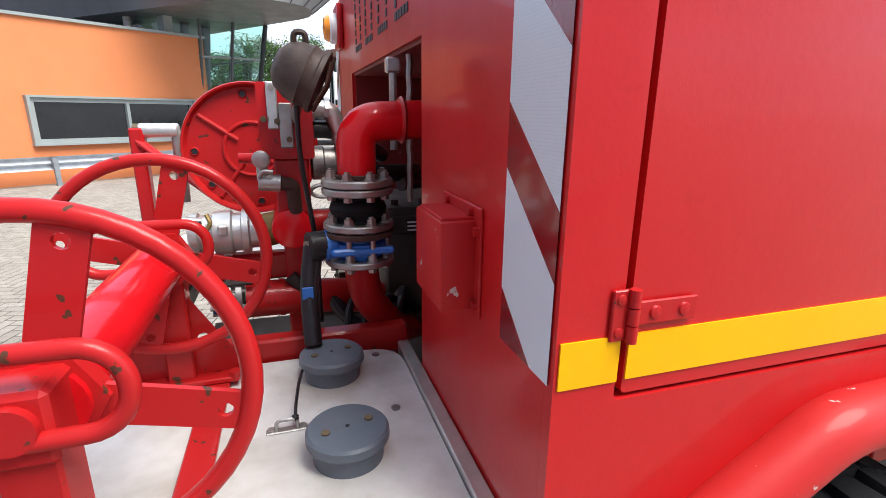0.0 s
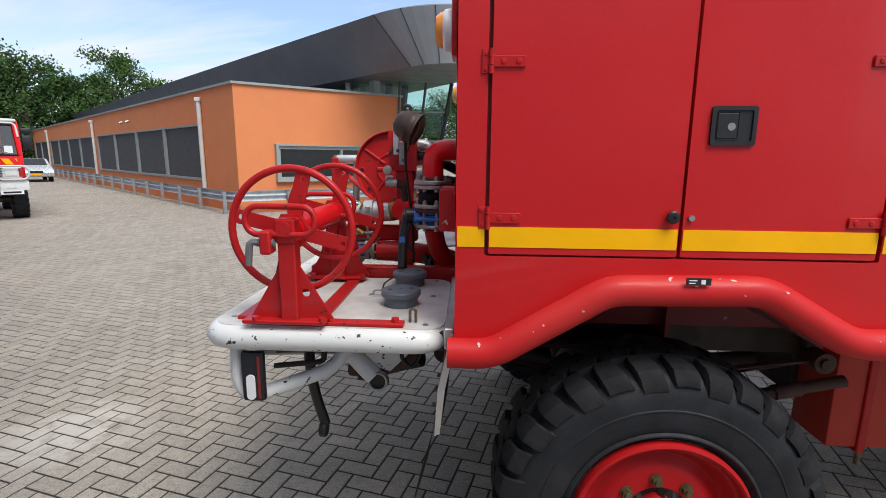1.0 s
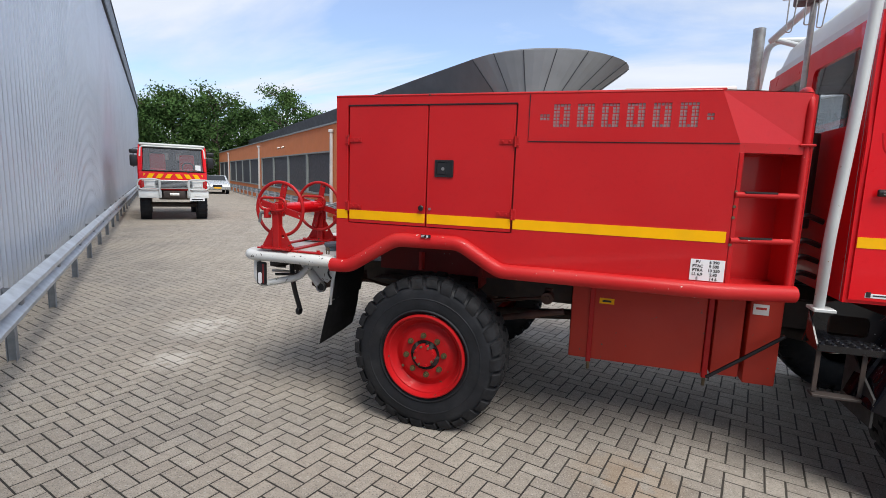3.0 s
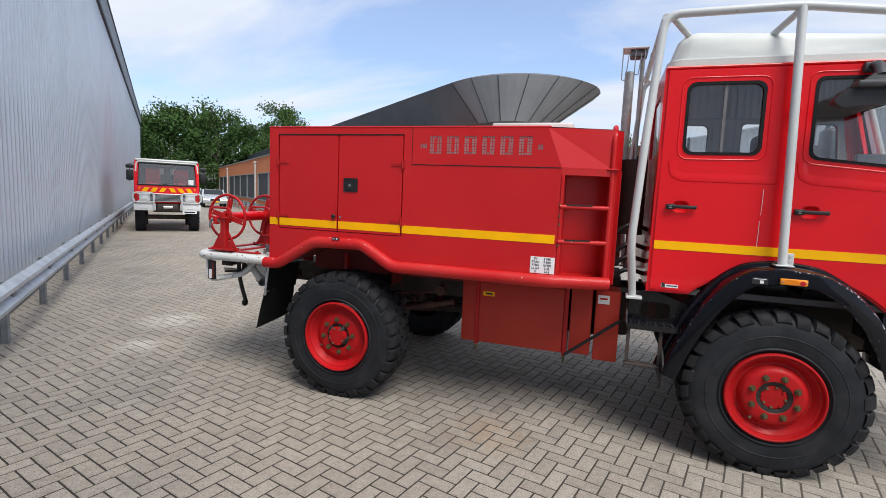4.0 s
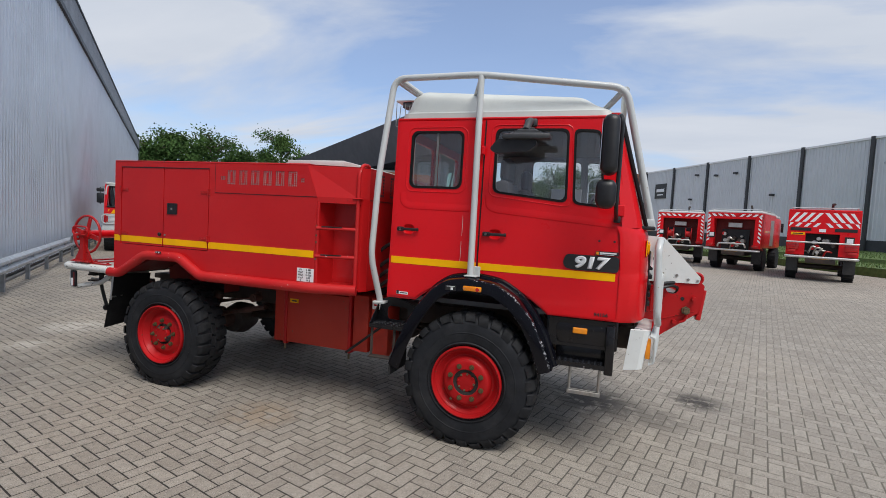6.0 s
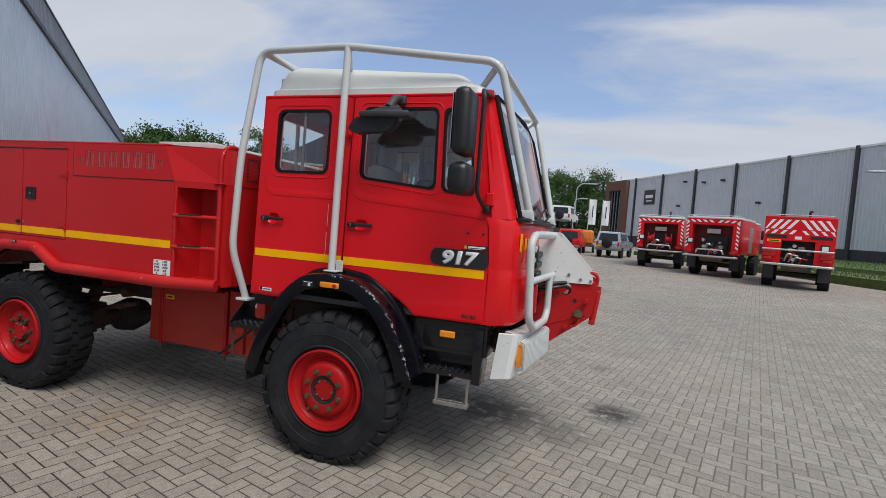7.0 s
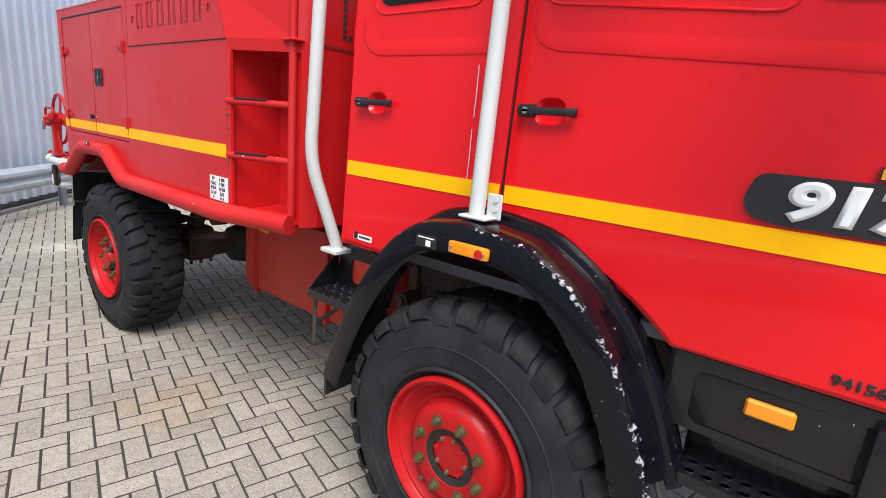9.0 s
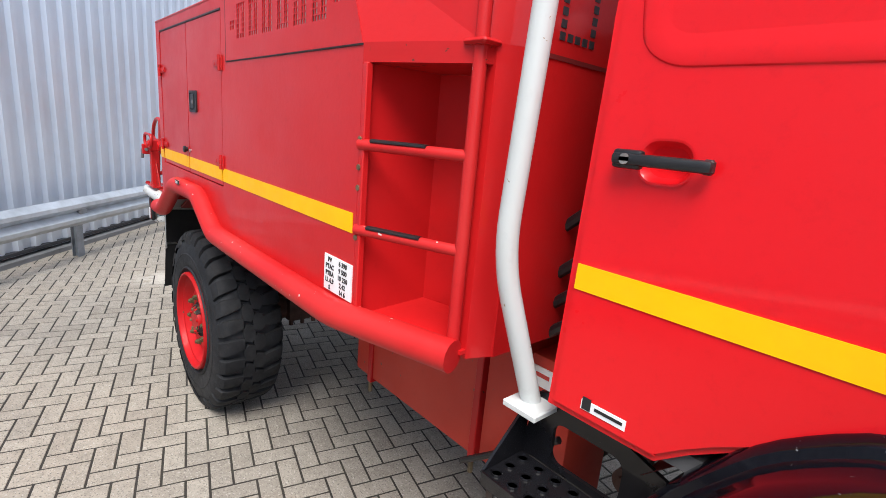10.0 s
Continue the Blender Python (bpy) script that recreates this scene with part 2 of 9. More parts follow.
def make_tape():
    """White reflective film with a fine honeycomb."""
    m, n, l, p = nodes_of("reflective_film")
    vor = n.new("ShaderNodeTexVoronoi")
    vor.feature = "DISTANCE_TO_EDGE"
    vor.inputs["Scale"].default_value = 230
    vor.inputs["Randomness"].default_value = 0.0
    l.new(coords(n), vor.inputs["Vector"])
    r = n.new("ShaderNodeMapRange")
    r.inputs["From Max"].default_value = 0.22
    l.new(vor.outputs["Distance"], r.inputs["Value"])
    l.new(mixc(n, l, r.outputs[0], (0.50, 0.55, 0.60), (0.84, 0.89, 0.92)), p.inputs["Base Color"])
    p.inputs["Roughness"].default_value = 0.3
    return m


def make_checker():
    """Aluminium tread plate: small raised dashes in two directions, with traffic dirt."""
    m, n, l, p = nodes_of("tread_plate")
    v = coords(n)
    h = []
    for turn in (45, -45):
        mp = n.new("ShaderNodeMapping")
        mp.inputs["Rotation"].default_value = (0, 0, radians(turn))
        mp.inputs["Scale"].default_value = (50, 115, 50)
        l.new(v, mp.inputs[0])
        vo = n.new("ShaderNodeTexVoronoi")
        vo.inputs["Scale"].default_value = 1.0
        vo.inputs["Randomness"].default_value = 0.0
        l.new(mp.outputs[0], vo.inputs["Vector"])
        r = n.new("ShaderNodeMapRange")
        r.inputs["From Min"].default_value, r.inputs["From Max"].default_value = 0.4, 0.2
        l.new(vo.outputs["Distance"], r.inputs["Value"])
        h.append(r.outputs[0])
    hh = math_node(n, l, "MAXIMUM", h[0], h[1])
    c = mixc(n, l, noise_at(n, l, v, 5, 6, 0.35, 0.7), (0.70, 0.70, 0.68), (0.42, 0.39, 0.34))
    c = mixc(n, l, math_node(n, l, "MULTIPLY", hh, 0.4), c, (0.72, 0.72, 0.70))
    l.new(c, p.inputs["Base Color"])
    p.inputs["Metallic"].default_value = 0.1
    p.inputs["Roughness"].default_value = 0.55
    p.inputs["Specular IOR Level"].default_value = 0.35
    bump(n, l, p, hh, 1.0, 0.006)
    return m


def make_glass(name, tint=(0.85, 0.9, 0.9), rough=0.0, gloss=0.07):
    """Thin window glass: clear through, mirror by Fresnel."""
    m, n, l, p = nodes_of(name)
    n.remove(p)
    out = n["Material Output"]
    tr = n.new("ShaderNodeBsdfTransparent")
    tr.inputs[0].default_value = (*tint, 1)
    gl = n.new("ShaderNodeBsdfGlossy")
    gl.inputs["Roughness"].default_value = rough
    lw = n.new("ShaderNodeLayerWeight")
    lw.inputs["Blend"].default_value = 0.5
    edge = math_node(n, l, "POWER", lw.outputs["Facing"], 3.5)
    fac = math_node(n, l, "ADD", math_node(n, l, "MULTIPLY", edge, 0.75), gloss)
    mx = n.new("ShaderNodeMixShader")
    l.new(fac, mx.inputs[0])
    l.new(tr.outputs[0], mx.inputs[1])
    l.new(gl.outputs[0], mx.inputs[2])
    l.new(mx.outputs[0], out.inputs["Surface"])
    return m


TAPE, CHECKER = make_tape(), make_checker()
GLASS = make_glass("cab_glass", (0.93, 0.95, 0.95), 0.0, 0.18)
DARK_GLASS = plain("dark_window_glass", (0.012, 0.014, 0.017), 0.05, 0, 0.2, 2, 0.0, 0.0)
GREEN_GLASS = make_glass("green_glass", (0.74, 0.93, 0.86))


def make_paver(name):
    """Concrete block: each one its own grey-beige, speckled with aggregate, dusty in patches."""
    m, n, l, p = nodes_of(name)
    geo = n.new("ShaderNodeNewGeometry")
    oi = n.new("ShaderNodeObjectInfo")
    rnd = math_node(n, l, "FRACT", math_node(n, l, "ADD", geo.outputs["Random Per Island"], oi.outputs["Random"]))
    pos = geo.outputs["Position"]
    ramp = n.new("ShaderNodeValToRGB")
    ramp.color_ramp.elements[0].color = (0.238, 0.212, 0.180, 1)
    ramp.color_ramp.elements[1].color = (0.330, 0.299, 0.255, 1)
    l.new(rnd, ramp.inputs[0])
    c = ramp.outputs[0]
    c = mixc(n, l, math_node(n, l, "MULTIPLY", noise_at(n, l, pos, 0.35, 4, 0.42, 0.68), 0.30), c, (0.43, 0.375, 0.30))
    c = mixc(n, l, math_node(n, l, "MULTIPLY", noise_at(n, l, pos, 1.3, 5, 0.55, 0.72), 0.35), c, (0.19, 0.165, 0.14))
    sep = n.new("ShaderNodeSeparateXYZ")
    l.new(pos, sep.inputs[0])
    across = math_node(n, l, "ADD", math_node(n, l, "MULTIPLY", sep.outputs["X"], 0.665), math_node(n, l, "MULTIPLY", sep.outputs["Y"], 0.747))
    band = n.new("ShaderNodeMapRange")
    band.inputs["From Min"].default_value, band.inputs["From Max"].default_value = 0.6, -2.7
    l.new(across, band.inputs["Value"])
    sand = math_node(n, l, "MULTIPLY", band.outputs[0], noise_at(n, l, pos, 0.9, 6, 0.34, 0.62))
    c = mixc(n, l, math_node(n, l, "MULTIPLY", sand, 0.62), c, (0.50, 0.43, 0.335))
    c = mixc(n, l, math_node(n, l, "MULTIPLY", noise_at(n, l, pos, 17, 6, 0.46, 0.70, 0.7), 0.50), c, (0.150, 0.132, 0.112))
    c = mixc(n, l, math_node(n, l, "MULTIPLY", noise_at(n, l, pos, 27, 5, 0.54, 0.72, 0.7), 0.45), c, (0.47, 0.43, 0.37))
    c = mixc(n, l, math_node(n, l, "MULTIPLY", noise_at(n, l, pos, 110, 3, 0.56, 0.64), 0.75), c, (0.10, 0.09, 0.078))
    c = mixc(n, l, math_node(n, l, "MULTIPLY", noise_at(n, l, pos, 95, 2, 0.60, 0.68), 0.55), c, (0.55, 0.52, 0.48))
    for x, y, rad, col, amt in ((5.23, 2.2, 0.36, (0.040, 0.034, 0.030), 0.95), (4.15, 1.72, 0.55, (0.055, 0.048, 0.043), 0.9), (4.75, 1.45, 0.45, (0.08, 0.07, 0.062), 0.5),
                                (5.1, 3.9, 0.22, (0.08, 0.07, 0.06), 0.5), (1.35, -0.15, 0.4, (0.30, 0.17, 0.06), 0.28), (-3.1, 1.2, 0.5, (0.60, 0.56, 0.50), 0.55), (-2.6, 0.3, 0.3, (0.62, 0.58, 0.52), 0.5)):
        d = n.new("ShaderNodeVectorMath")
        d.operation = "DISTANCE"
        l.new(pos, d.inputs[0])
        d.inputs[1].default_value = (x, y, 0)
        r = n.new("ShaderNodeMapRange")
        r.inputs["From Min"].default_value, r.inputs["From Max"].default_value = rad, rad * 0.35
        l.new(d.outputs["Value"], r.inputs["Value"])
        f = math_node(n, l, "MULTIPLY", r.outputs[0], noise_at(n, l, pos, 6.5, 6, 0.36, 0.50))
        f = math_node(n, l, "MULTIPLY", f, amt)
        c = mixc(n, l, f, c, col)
    l.new(c, p.inputs["Base Color"])
    p.inputs["Roughness"].default_value = 0.85
    bump(n, l, p, noise_at(n, l, pos, 150, 4, 0.25, 0.75), 0.5, 0.003)
    return m


def make_far_paving(turn, cell, off):
    """The same block pattern, drawn, for ground too far off to tell the blocks apart."""
    m, n, l, p = nodes_of("paving_far")
    pos = n.new("ShaderNodeNewGeometry").outputs["Position"]
    mp = n.new("ShaderNodeMapping")
    mp.vector_type = "TEXTURE"
    mp.inputs["Rotation"].default_value = (0, 0, turn)
    mp.inputs["Scale"].default_value = (cell, cell, 1)
    ca, sa = math.cos(turn), math.sin(turn)
    mp.inputs["Location"].default_value = ((off[0] * ca - off[1] * sa) * cell, (off[0] * sa + off[1] * ca) * cell, 0)
    l.new(pos, mp.inputs[0])
    s = n.new("ShaderNodeSeparateXYZ")
    l.new(mp.outputs[0], s.inputs[0])
    i, j = (math_node(n, l, "FLOOR", s.outputs[k]) for k in "XY")
    fx, fy = (math_node(n, l, "FRACT", s.outputs[k]) for k in "XY")
    k4 = math_node(n, l, "FLOORED_MODULO", math_node(n, l, "ADD", i, j), 4.0)
    flat = math_node(n, l, "GREATER_THAN", k4, 1.5)
    w = 0.045

    def edge(f, low):
        return math_node(n, l, "LESS_THAN", f, w) if low else math_node(n, l, "GREATER_THAN", f, 1 - w)

    def when(k):
        return math_node(n, l, "COMPARE", k4, float(k))
    top_bottom = math_node(n, l, "MAXIMUM", edge(fy, True), edge(fy, False))
    sides = math_node(n, l, "MAXIMUM", edge(fx, True), edge(fx, False))
    upright = math_node(n, l, "SUBTRACT", 1.0, flat)
    e = math_node(n, l, "MAXIMUM", math_node(n, l, "MULTIPLY", flat, top_bottom), math_node(n, l, "MULTIPLY", upright, sides))
    for k, f, low in ((2, fx, True), (3, fx, False), (0, fy, True), (1, fy, False)):
        e = math_node(n, l, "MAXIMUM", e, math_node(n, l, "MULTIPLY", when(k), edge(f, low)))
    tile = n.new("ShaderNodeTexWhiteNoise")
    tile.noise_dimensions = "2D"
    cv = n.new("ShaderNodeCombineXYZ")
    l.new(math_node(n, l, "SUBTRACT", i, when(3)), cv.inputs[0])
    l.new(math_node(n, l, "SUBTRACT", j, when(1)), cv.inputs[1])
    l.new(cv.outputs[0], tile.inputs["Vector"])
    c = mixc(n, l, tile.outputs["Value"], (0.238, 0.212, 0.180), (0.330, 0.299, 0.255))
    c = mixc(n, l, math_node(n, l, "MULTIPLY", noise_at(n, l, pos, 0.35, 4, 0.42, 0.68), 0.30), c, (0.43, 0.375, 0.30))
    c = mixc(n, l, math_node(n, l, "MULTIPLY", noise_at(n, l, pos, 1.3, 5, 0.55, 0.72), 0.35), c, (0.19, 0.165, 0.14))
    sep = n.new("ShaderNodeSeparateXYZ")
    l.new(pos, sep.inputs[0])
    across = math_node(n, l, "ADD", math_node(n, l, "MULTIPLY", sep.outputs["X"], 0.665), math_node(n, l, "MULTIPLY", sep.outputs["Y"], 0.747))
    band = n.new("ShaderNodeMapRange")
    band.inputs["From Min"].default_value, band.inputs["From Max"].default_value = 0.6, -2.7
    l.new(across, band.inputs["Value"])
    sand = math_node(n, l, "MULTIPLY", band.outputs[0], noise_at(n, l, pos, 0.9, 6, 0.34, 0.62))
    c = mixc(n, l, math_node(n, l, "MULTIPLY", sand, 0.62), c, (0.50, 0.43, 0.335))
    c = mixc(n, l, e, c, (0.085, 0.075, 0.062))
    l.new(c, p.inputs["Base Color"])
    p.inputs["Roughness"].default_value = 0.88
    return m


PAVE_TURN, PAVE_CELL, PAVE_OFF = radians(-14.4), 0.105, (0.23, 0.33)
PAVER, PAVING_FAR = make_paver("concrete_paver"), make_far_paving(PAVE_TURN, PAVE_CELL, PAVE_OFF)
JOINT = plain("joint_sand", (0.034, 0.029, 0.025), 0.95, 0, 0.3, 9, 0.1, 0, (0.05, 0.07, 0.03), 0.25)


def sand_filled(m):
    """Joints filled to the brim with pale sand on the far side of the yard."""
    n, l, p = m.node_tree.nodes, m.node_tree.links, m.node_tree.nodes["Principled BSDF"]
    sep = n.new("ShaderNodeSeparateXYZ")
    l.new(n.new("ShaderNodeNewGeometry").outputs["Position"], sep.inputs[0])
    r = n.new("ShaderNodeMapRange")
    r.inputs["From Min"].default_value, r.inputs["From Max"].default_value = 1.5, 7.5
    l.new(sep.outputs["X"], r.inputs["Value"])
    l.new(mixc(n, l, r.outputs[0], p.inputs["Base Color"].links[0].from_socket, (0.165, 0.148, 0.122)), p.inputs["Base Color"])


sand_filled(JOINT)
RENDER_ORANGE = plain("orange_render", (0.68, 0.225, 0.085), 0.85, 0, 0.05, 1.2, 0.10, 0, (0.48, 0.19, 0.09), 0.22)
CLAD = plain("grey_cladding", (0.62, 0.665, 0.73), 0.36, 0.25, 0.05, 0.9, 0.0, 0, (0.25, 0.27, 0.3), 0.2)
CLAD_R = plain("pale_grey_cladding", (0.58, 0.60, 0.62), 0.5, 0.1, 0.05, 0.6, 0.0)
ZINC = plain("zinc_fascia", (0.145, 0.150, 0.160), 0.5, 0.35, 0.12, 0.8, 0.02)
ZINC_LIGHT = plain("zinc_panel", (0.26, 0.265, 0.27), 0.5, 0.35, 0.12, 0.8, 0.02)
DARK_TRIM = plain("dark_trim", (0.03, 0.033, 0.038), 0.5, 0, 0.2, 2, 0.0)
DARK_GREY = plain("dark_grey_frame", (0.075, 0.085, 0.085), 0.4, 0.2, 0.1, 3, 0.0)
SHUTTER = plain("charcoal_screen", (0.055, 0.058, 0.066), 0.6, 0, 0.1, 3, 0.0)
WIN_FRAME = plain("grey_green_frame", (0.30, 0.335, 0.32), 0.45, 0.1, 0.08, 4, 0.0)
BRICK = plain("brown_brick", (0.17, 0.08, 0.055), 0.85, 0, 0.25, 6, 0.1)
GRASS = plain("grass_blades", (0.075, 0.13, 0.03), 0.8, 0, 0.35, 8, 0.0, 0, (0.16, 0.15, 0.05), 0.5)
LEAF = plain("tree_leaves", (0.040, 0.085, 0.022), 0.85, 0, 0.5, 0.9, 0.0, 0, (0.10, 0.145, 0.035), 0.6)
LEAF.node_tree.nodes["Principled BSDF"].inputs["Specular IOR Level"].default_value = 0.15
BARK = plain("tree_bark", (0.08, 0.06, 0.045), 0.9, 0, 0.3, 6, 0.2)
CAR_SILVER = plain("silver_car_paint", (0.50, 0.53, 0.56), 0.25, 0.5, 0.05, 3, 0.0, 0.7)
CAR_DARK = plain("dark_blue_car_paint", (0.03, 0.045, 0.075), 0.25, 0.2, 0.1, 3, 0.0, 0.7)
CAR_ORANGE = plain("orange_tarp", (0.6, 0.17, 0.02), 0.6, 0, 0.2, 5, 0.05)
LIGHT_PANEL = plain("plain_pale_grey", (0.62, 0.62, 0.6), 0.5, 0.2, 0.1, 5, 0.0)


# ---- mesh helpers ----
BASE = {}


def gz(x, y):
    """The yard: level round the truck, rising gently towards the hall on the other side."""
    s = 0.665 * x + 0.747 * y - 8.0
    return 0.0 if s <= 0 else 0.016 * (s * s / 8 if s < 4 else min(s, 60) - 2)


def thing(name, loc=(0, 0, 0), label="", category="", group="", kind=""):
    ob = new(name)
    ob.location = loc
    ob.empty_display_size = 0.2
    BASE[ob] = Vector(loc)
    return tagged(ob, label, category, group, kind)


def link(name, bm, material, parent=None, label="", smooth=True, loc=None):
    me = bpy.data.meshes.new(name)
    base = BASE[parent] if parent else Vector(loc or (0, 0, 0))
    if base.length:
        bmesh.ops.translate(bm, verts=bm.verts, vec=-base)
    bmesh.ops.recalc_face_normals(bm, faces=bm.faces)
    for f in bm.faces:
        f.smooth = smooth
    bm.to_mesh(me)
    bm.free()
    for m in material if isinstance(material, (list, tuple)) else (material,):
        me.materials.append(m)
    if smooth:
        me.set_sharp_from_angle(angle=radians(34))
    ob = new(name, me)
    BASE[ob] = base
    if parent:
        ob.parent = parent
    else:
        ob.location = base
    if label:
        ob["label"] = label
    return ob


def part(name, bm, material, parent, label="", smooth=True):
    return link(name, bm, material, parent, label, smooth)


def box(bm, x0, x1, y0, y1, z0, z1, bevel=0.0, seg=2, m=None):
    r = bmesh.ops.create_cube(bm, size=1, matrix=Matrix.Translation(((x0 + x1) / 2, (y0 + y1) / 2, (z0 + z1) / 2)) @ Matrix.Diagonal((abs(x1 - x0), abs(y1 - y0), abs(z1 - z0), 1)))
    vs = r["verts"]
    if m is not None:
        bmesh.ops.transform(bm, matrix=m, verts=vs)
    if bevel:
        es = list({e for v in vs for e in v.link_edges})
        bmesh.ops.bevel(bm, geom=es, offset=bevel, segments=seg, profile=0.5, affect="EDGES")
    return bm


def B(*a, **k):
    return box(bmesh.new(), *a, **k)


def rod(bm, a, b, r, r2=None, n=12):
    """A cylinder or cone from a to b."""
    a, b = Vector(a), Vector(b)
    d = b - a
    q = d.to_track_quat("Z", "Y").to_matrix().to_4x4()
    bmesh.ops.create_cone(bm, cap_ends=True, segments=n, radius1=r, radius2=r if r2 is None else r2, depth=d.length, matrix=Matrix.Translation((a + b) / 2) @ q)
    return bm


def R(*a, **k):
    return rod(bmesh.new(), *a, **k)


def round_path(pts, radius, steps=6):
    """The path with its corners rounded."""
    pts = [Vector(p) for p in pts]
    out = [pts[0]]
    for a, b, c in zip(pts, pts[1:], pts[2:]):
        u, w = (a - b), (c - b)
        k = min(radius, u.length * 0.45, w.length * 0.45)
        p0, p1 = b + u.normalized() * k, b + w.normalized() * k
        for s in range(steps + 1):
            t = s / steps
            out.append(p0 * (1 - t) ** 2 + b * 2 * t * (1 - t) + p1 * t ** 2)
    return out + [pts[-1]]


def sweep(bm, pts, r, n=12, closed=False, flat=1.0):
    """A tube along pts; r is a number or one number a point."""
    pts = [Vector(p) for p in pts]
    rs = r if isinstance(r, (list, tuple)) else [r] * len(pts)
    rings, up = [], None
    cnt = len(pts)
    for i, p in enumerate(pts):
        if closed:
            t = (pts[(i + 1) % cnt] - pts[i - 1]).normalized()
        else:
            t = (pts[min(i + 1, cnt - 1)] - pts[max(i - 1, 0)]).normalized()
        if up is None:
            up = Vector((0, 0, 1)) if abs(t.z) < 0.9 else Vector((1, 0, 0))
        u = (up - t * up.dot(t)).normalized()
        w = t.cross(u)
        up = u
        rings.append([bm.verts.new(p + (u * math.cos(2 * math.pi * k / n) * flat + w * math.sin(2 * math.pi * k / n)) * rs[i]) for k in range(n)])
    pairs = list(zip(rings, rings[1:])) + ([(rings[-1], rings[0])] if closed else [])
    for a, b in pairs:
        for k in range(n):
            bm.faces.new((a[k], a[(k + 1) % n], b[(k + 1) % n], b[k]))
    if not closed:
        bm.faces.new(rings[0][::-1])
        bm.faces.new(rings[-1])
    return bm


def S(pts, r, n=12, closed=False, flat=1.0):
    return sweep(bmesh.new(), pts, r, n, closed, flat)


def lathe(bm, profile, centre, axis="y", n=32, closed=False, caps=True):
    """Turns a profile of (along, radius) round an axis through centre."""
    c = Vector(centre)
    rings = []
    for a, r in profile:
        ring = []
        for k in range(n):
            t = 2 * math.pi * k / n
            u, w = r * math.cos(t), r * math.sin(t)
            ring.append(bm.verts.new(c + Vector({"x": (a, u, w), "y": (u, a, w), "z": (u, w, a)}[axis])))
        rings.append(ring)
    pairs = list(zip(rings, rings[1:])) + ([(rings[-1], rings[0])] if closed else [])
    for a, b in pairs:
        for k in range(n):
            bm.faces.new((a[k], a[(k + 1) % n], b[(k + 1) % n], b[k]))
    if not closed and caps:
        for ring, (a, r) in ((rings[0], profile[0]), (rings[-1], profile[-1])):
            if r > 1e-4:
                bm.faces.new(ring)
    return bm


def L(profile, centre, axis="y", n=32, closed=False, caps=True):
    return lathe(bmesh.new(), profile, centre, axis, n, closed, caps)


def rrect(x0, x1, z0, z1, r, n=5):
    """A rounded rectangle as a loop of points."""
    out = []
    for cx, cz, a0 in ((x1 - r, z1 - r, 0), (x0 + r, z1 - r, 90), (x0 + r, z0 + r, 180), (x1 - r, z0 + r, 270)):
        for k in range(n + 1):
            a = radians(a0 + 90 * k / n)
            out.append((cx + r * math.cos(a), cz + r * math.sin(a)))
    return out


def round_poly(pts, r, n=4):
    """A polygon with rounded corners, as a loop of points."""
    out = []
    k = len(pts)
    for i in range(k):
        a, b, c = (Vector((*pts[j % k], 0)) for j in (i - 1, i, i + 1))
        u, w = a - b, c - b
        d = min(r, u.length * 0.45, w.length * 0.45)
        p0, p1 = b + u.normalized() * d, b + w.normalized() * d
        for s in range(n + 1):
            t = s / n
            q = p0 * (1 - t) ** 2 + b * 2 * t * (1 - t) + p1 * t ** 2
            out.append((q.x, q.y))
    return out


def plate(bm, outer, holes, at, thick, plane="xz", bend=None):
    """A flat plate with holes. plane: the two axes of the outline; it fills from at to at + thick on the third. bend(u, v): offset of the third axis."""
    tmp = bmesh.new()
    for loop in (outer, *holes):
        vs = [tmp.verts.new((u, v, 0)) for u, v in loop]
        for a, b in zip(vs, vs[1:] + vs[:1]):
            tmp.edges.new((a, b))
    bmesh.ops.triangle_fill(tmp, use_beauty=True, use_dissolve=False, edges=tmp.edges[:])
    fs = [f for f in tmp.faces]
    r = bmesh.ops.extrude_face_region(tmp, geom=fs)
    new_v = {g for g in r["geom"] if isinstance(g, bmesh.types.BMVert)}
    for v in tmp.verts:
        u, w = v.co.x, v.co.y
        d = at + (thick if v in new_v else 0) + (bend(u, w) if bend else 0)
        v.co = {"xz": (u, d, w), "yz": (d, u, w), "xy": (u, w, d)}[plane]
    me = bpy.data.meshes.new("tmp")
    tmp.to_mesh(me)
    tmp.free()
    bm.from_mesh(me)
    bpy.data.meshes.remove(me)
    return bm


def pane(loop, at, plane="xz", bend=None):
    """One sheet of glass, drawn as a single surface."""
    bm = plate(bmesh.new(), loop, [], at, 0.003, plane, bend)
    k = {"xz": 1, "yz": 0, "xy": 2}[plane]
    off = bend or (lambda u, v: 0)
    pick = {"xz": (0, 2), "yz": (1, 2), "xy": (0, 1)}[plane]
    back = [v for v in bm.verts if v.co[k] - off(v.co[pick[0]], v.co[pick[1]]) > at + 0.0015]
    bmesh.ops.delete(bm, geom=back, context="VERTS")
    return bm


def P(*a, **k):
    return plate(bmesh.new(), *a, **k)


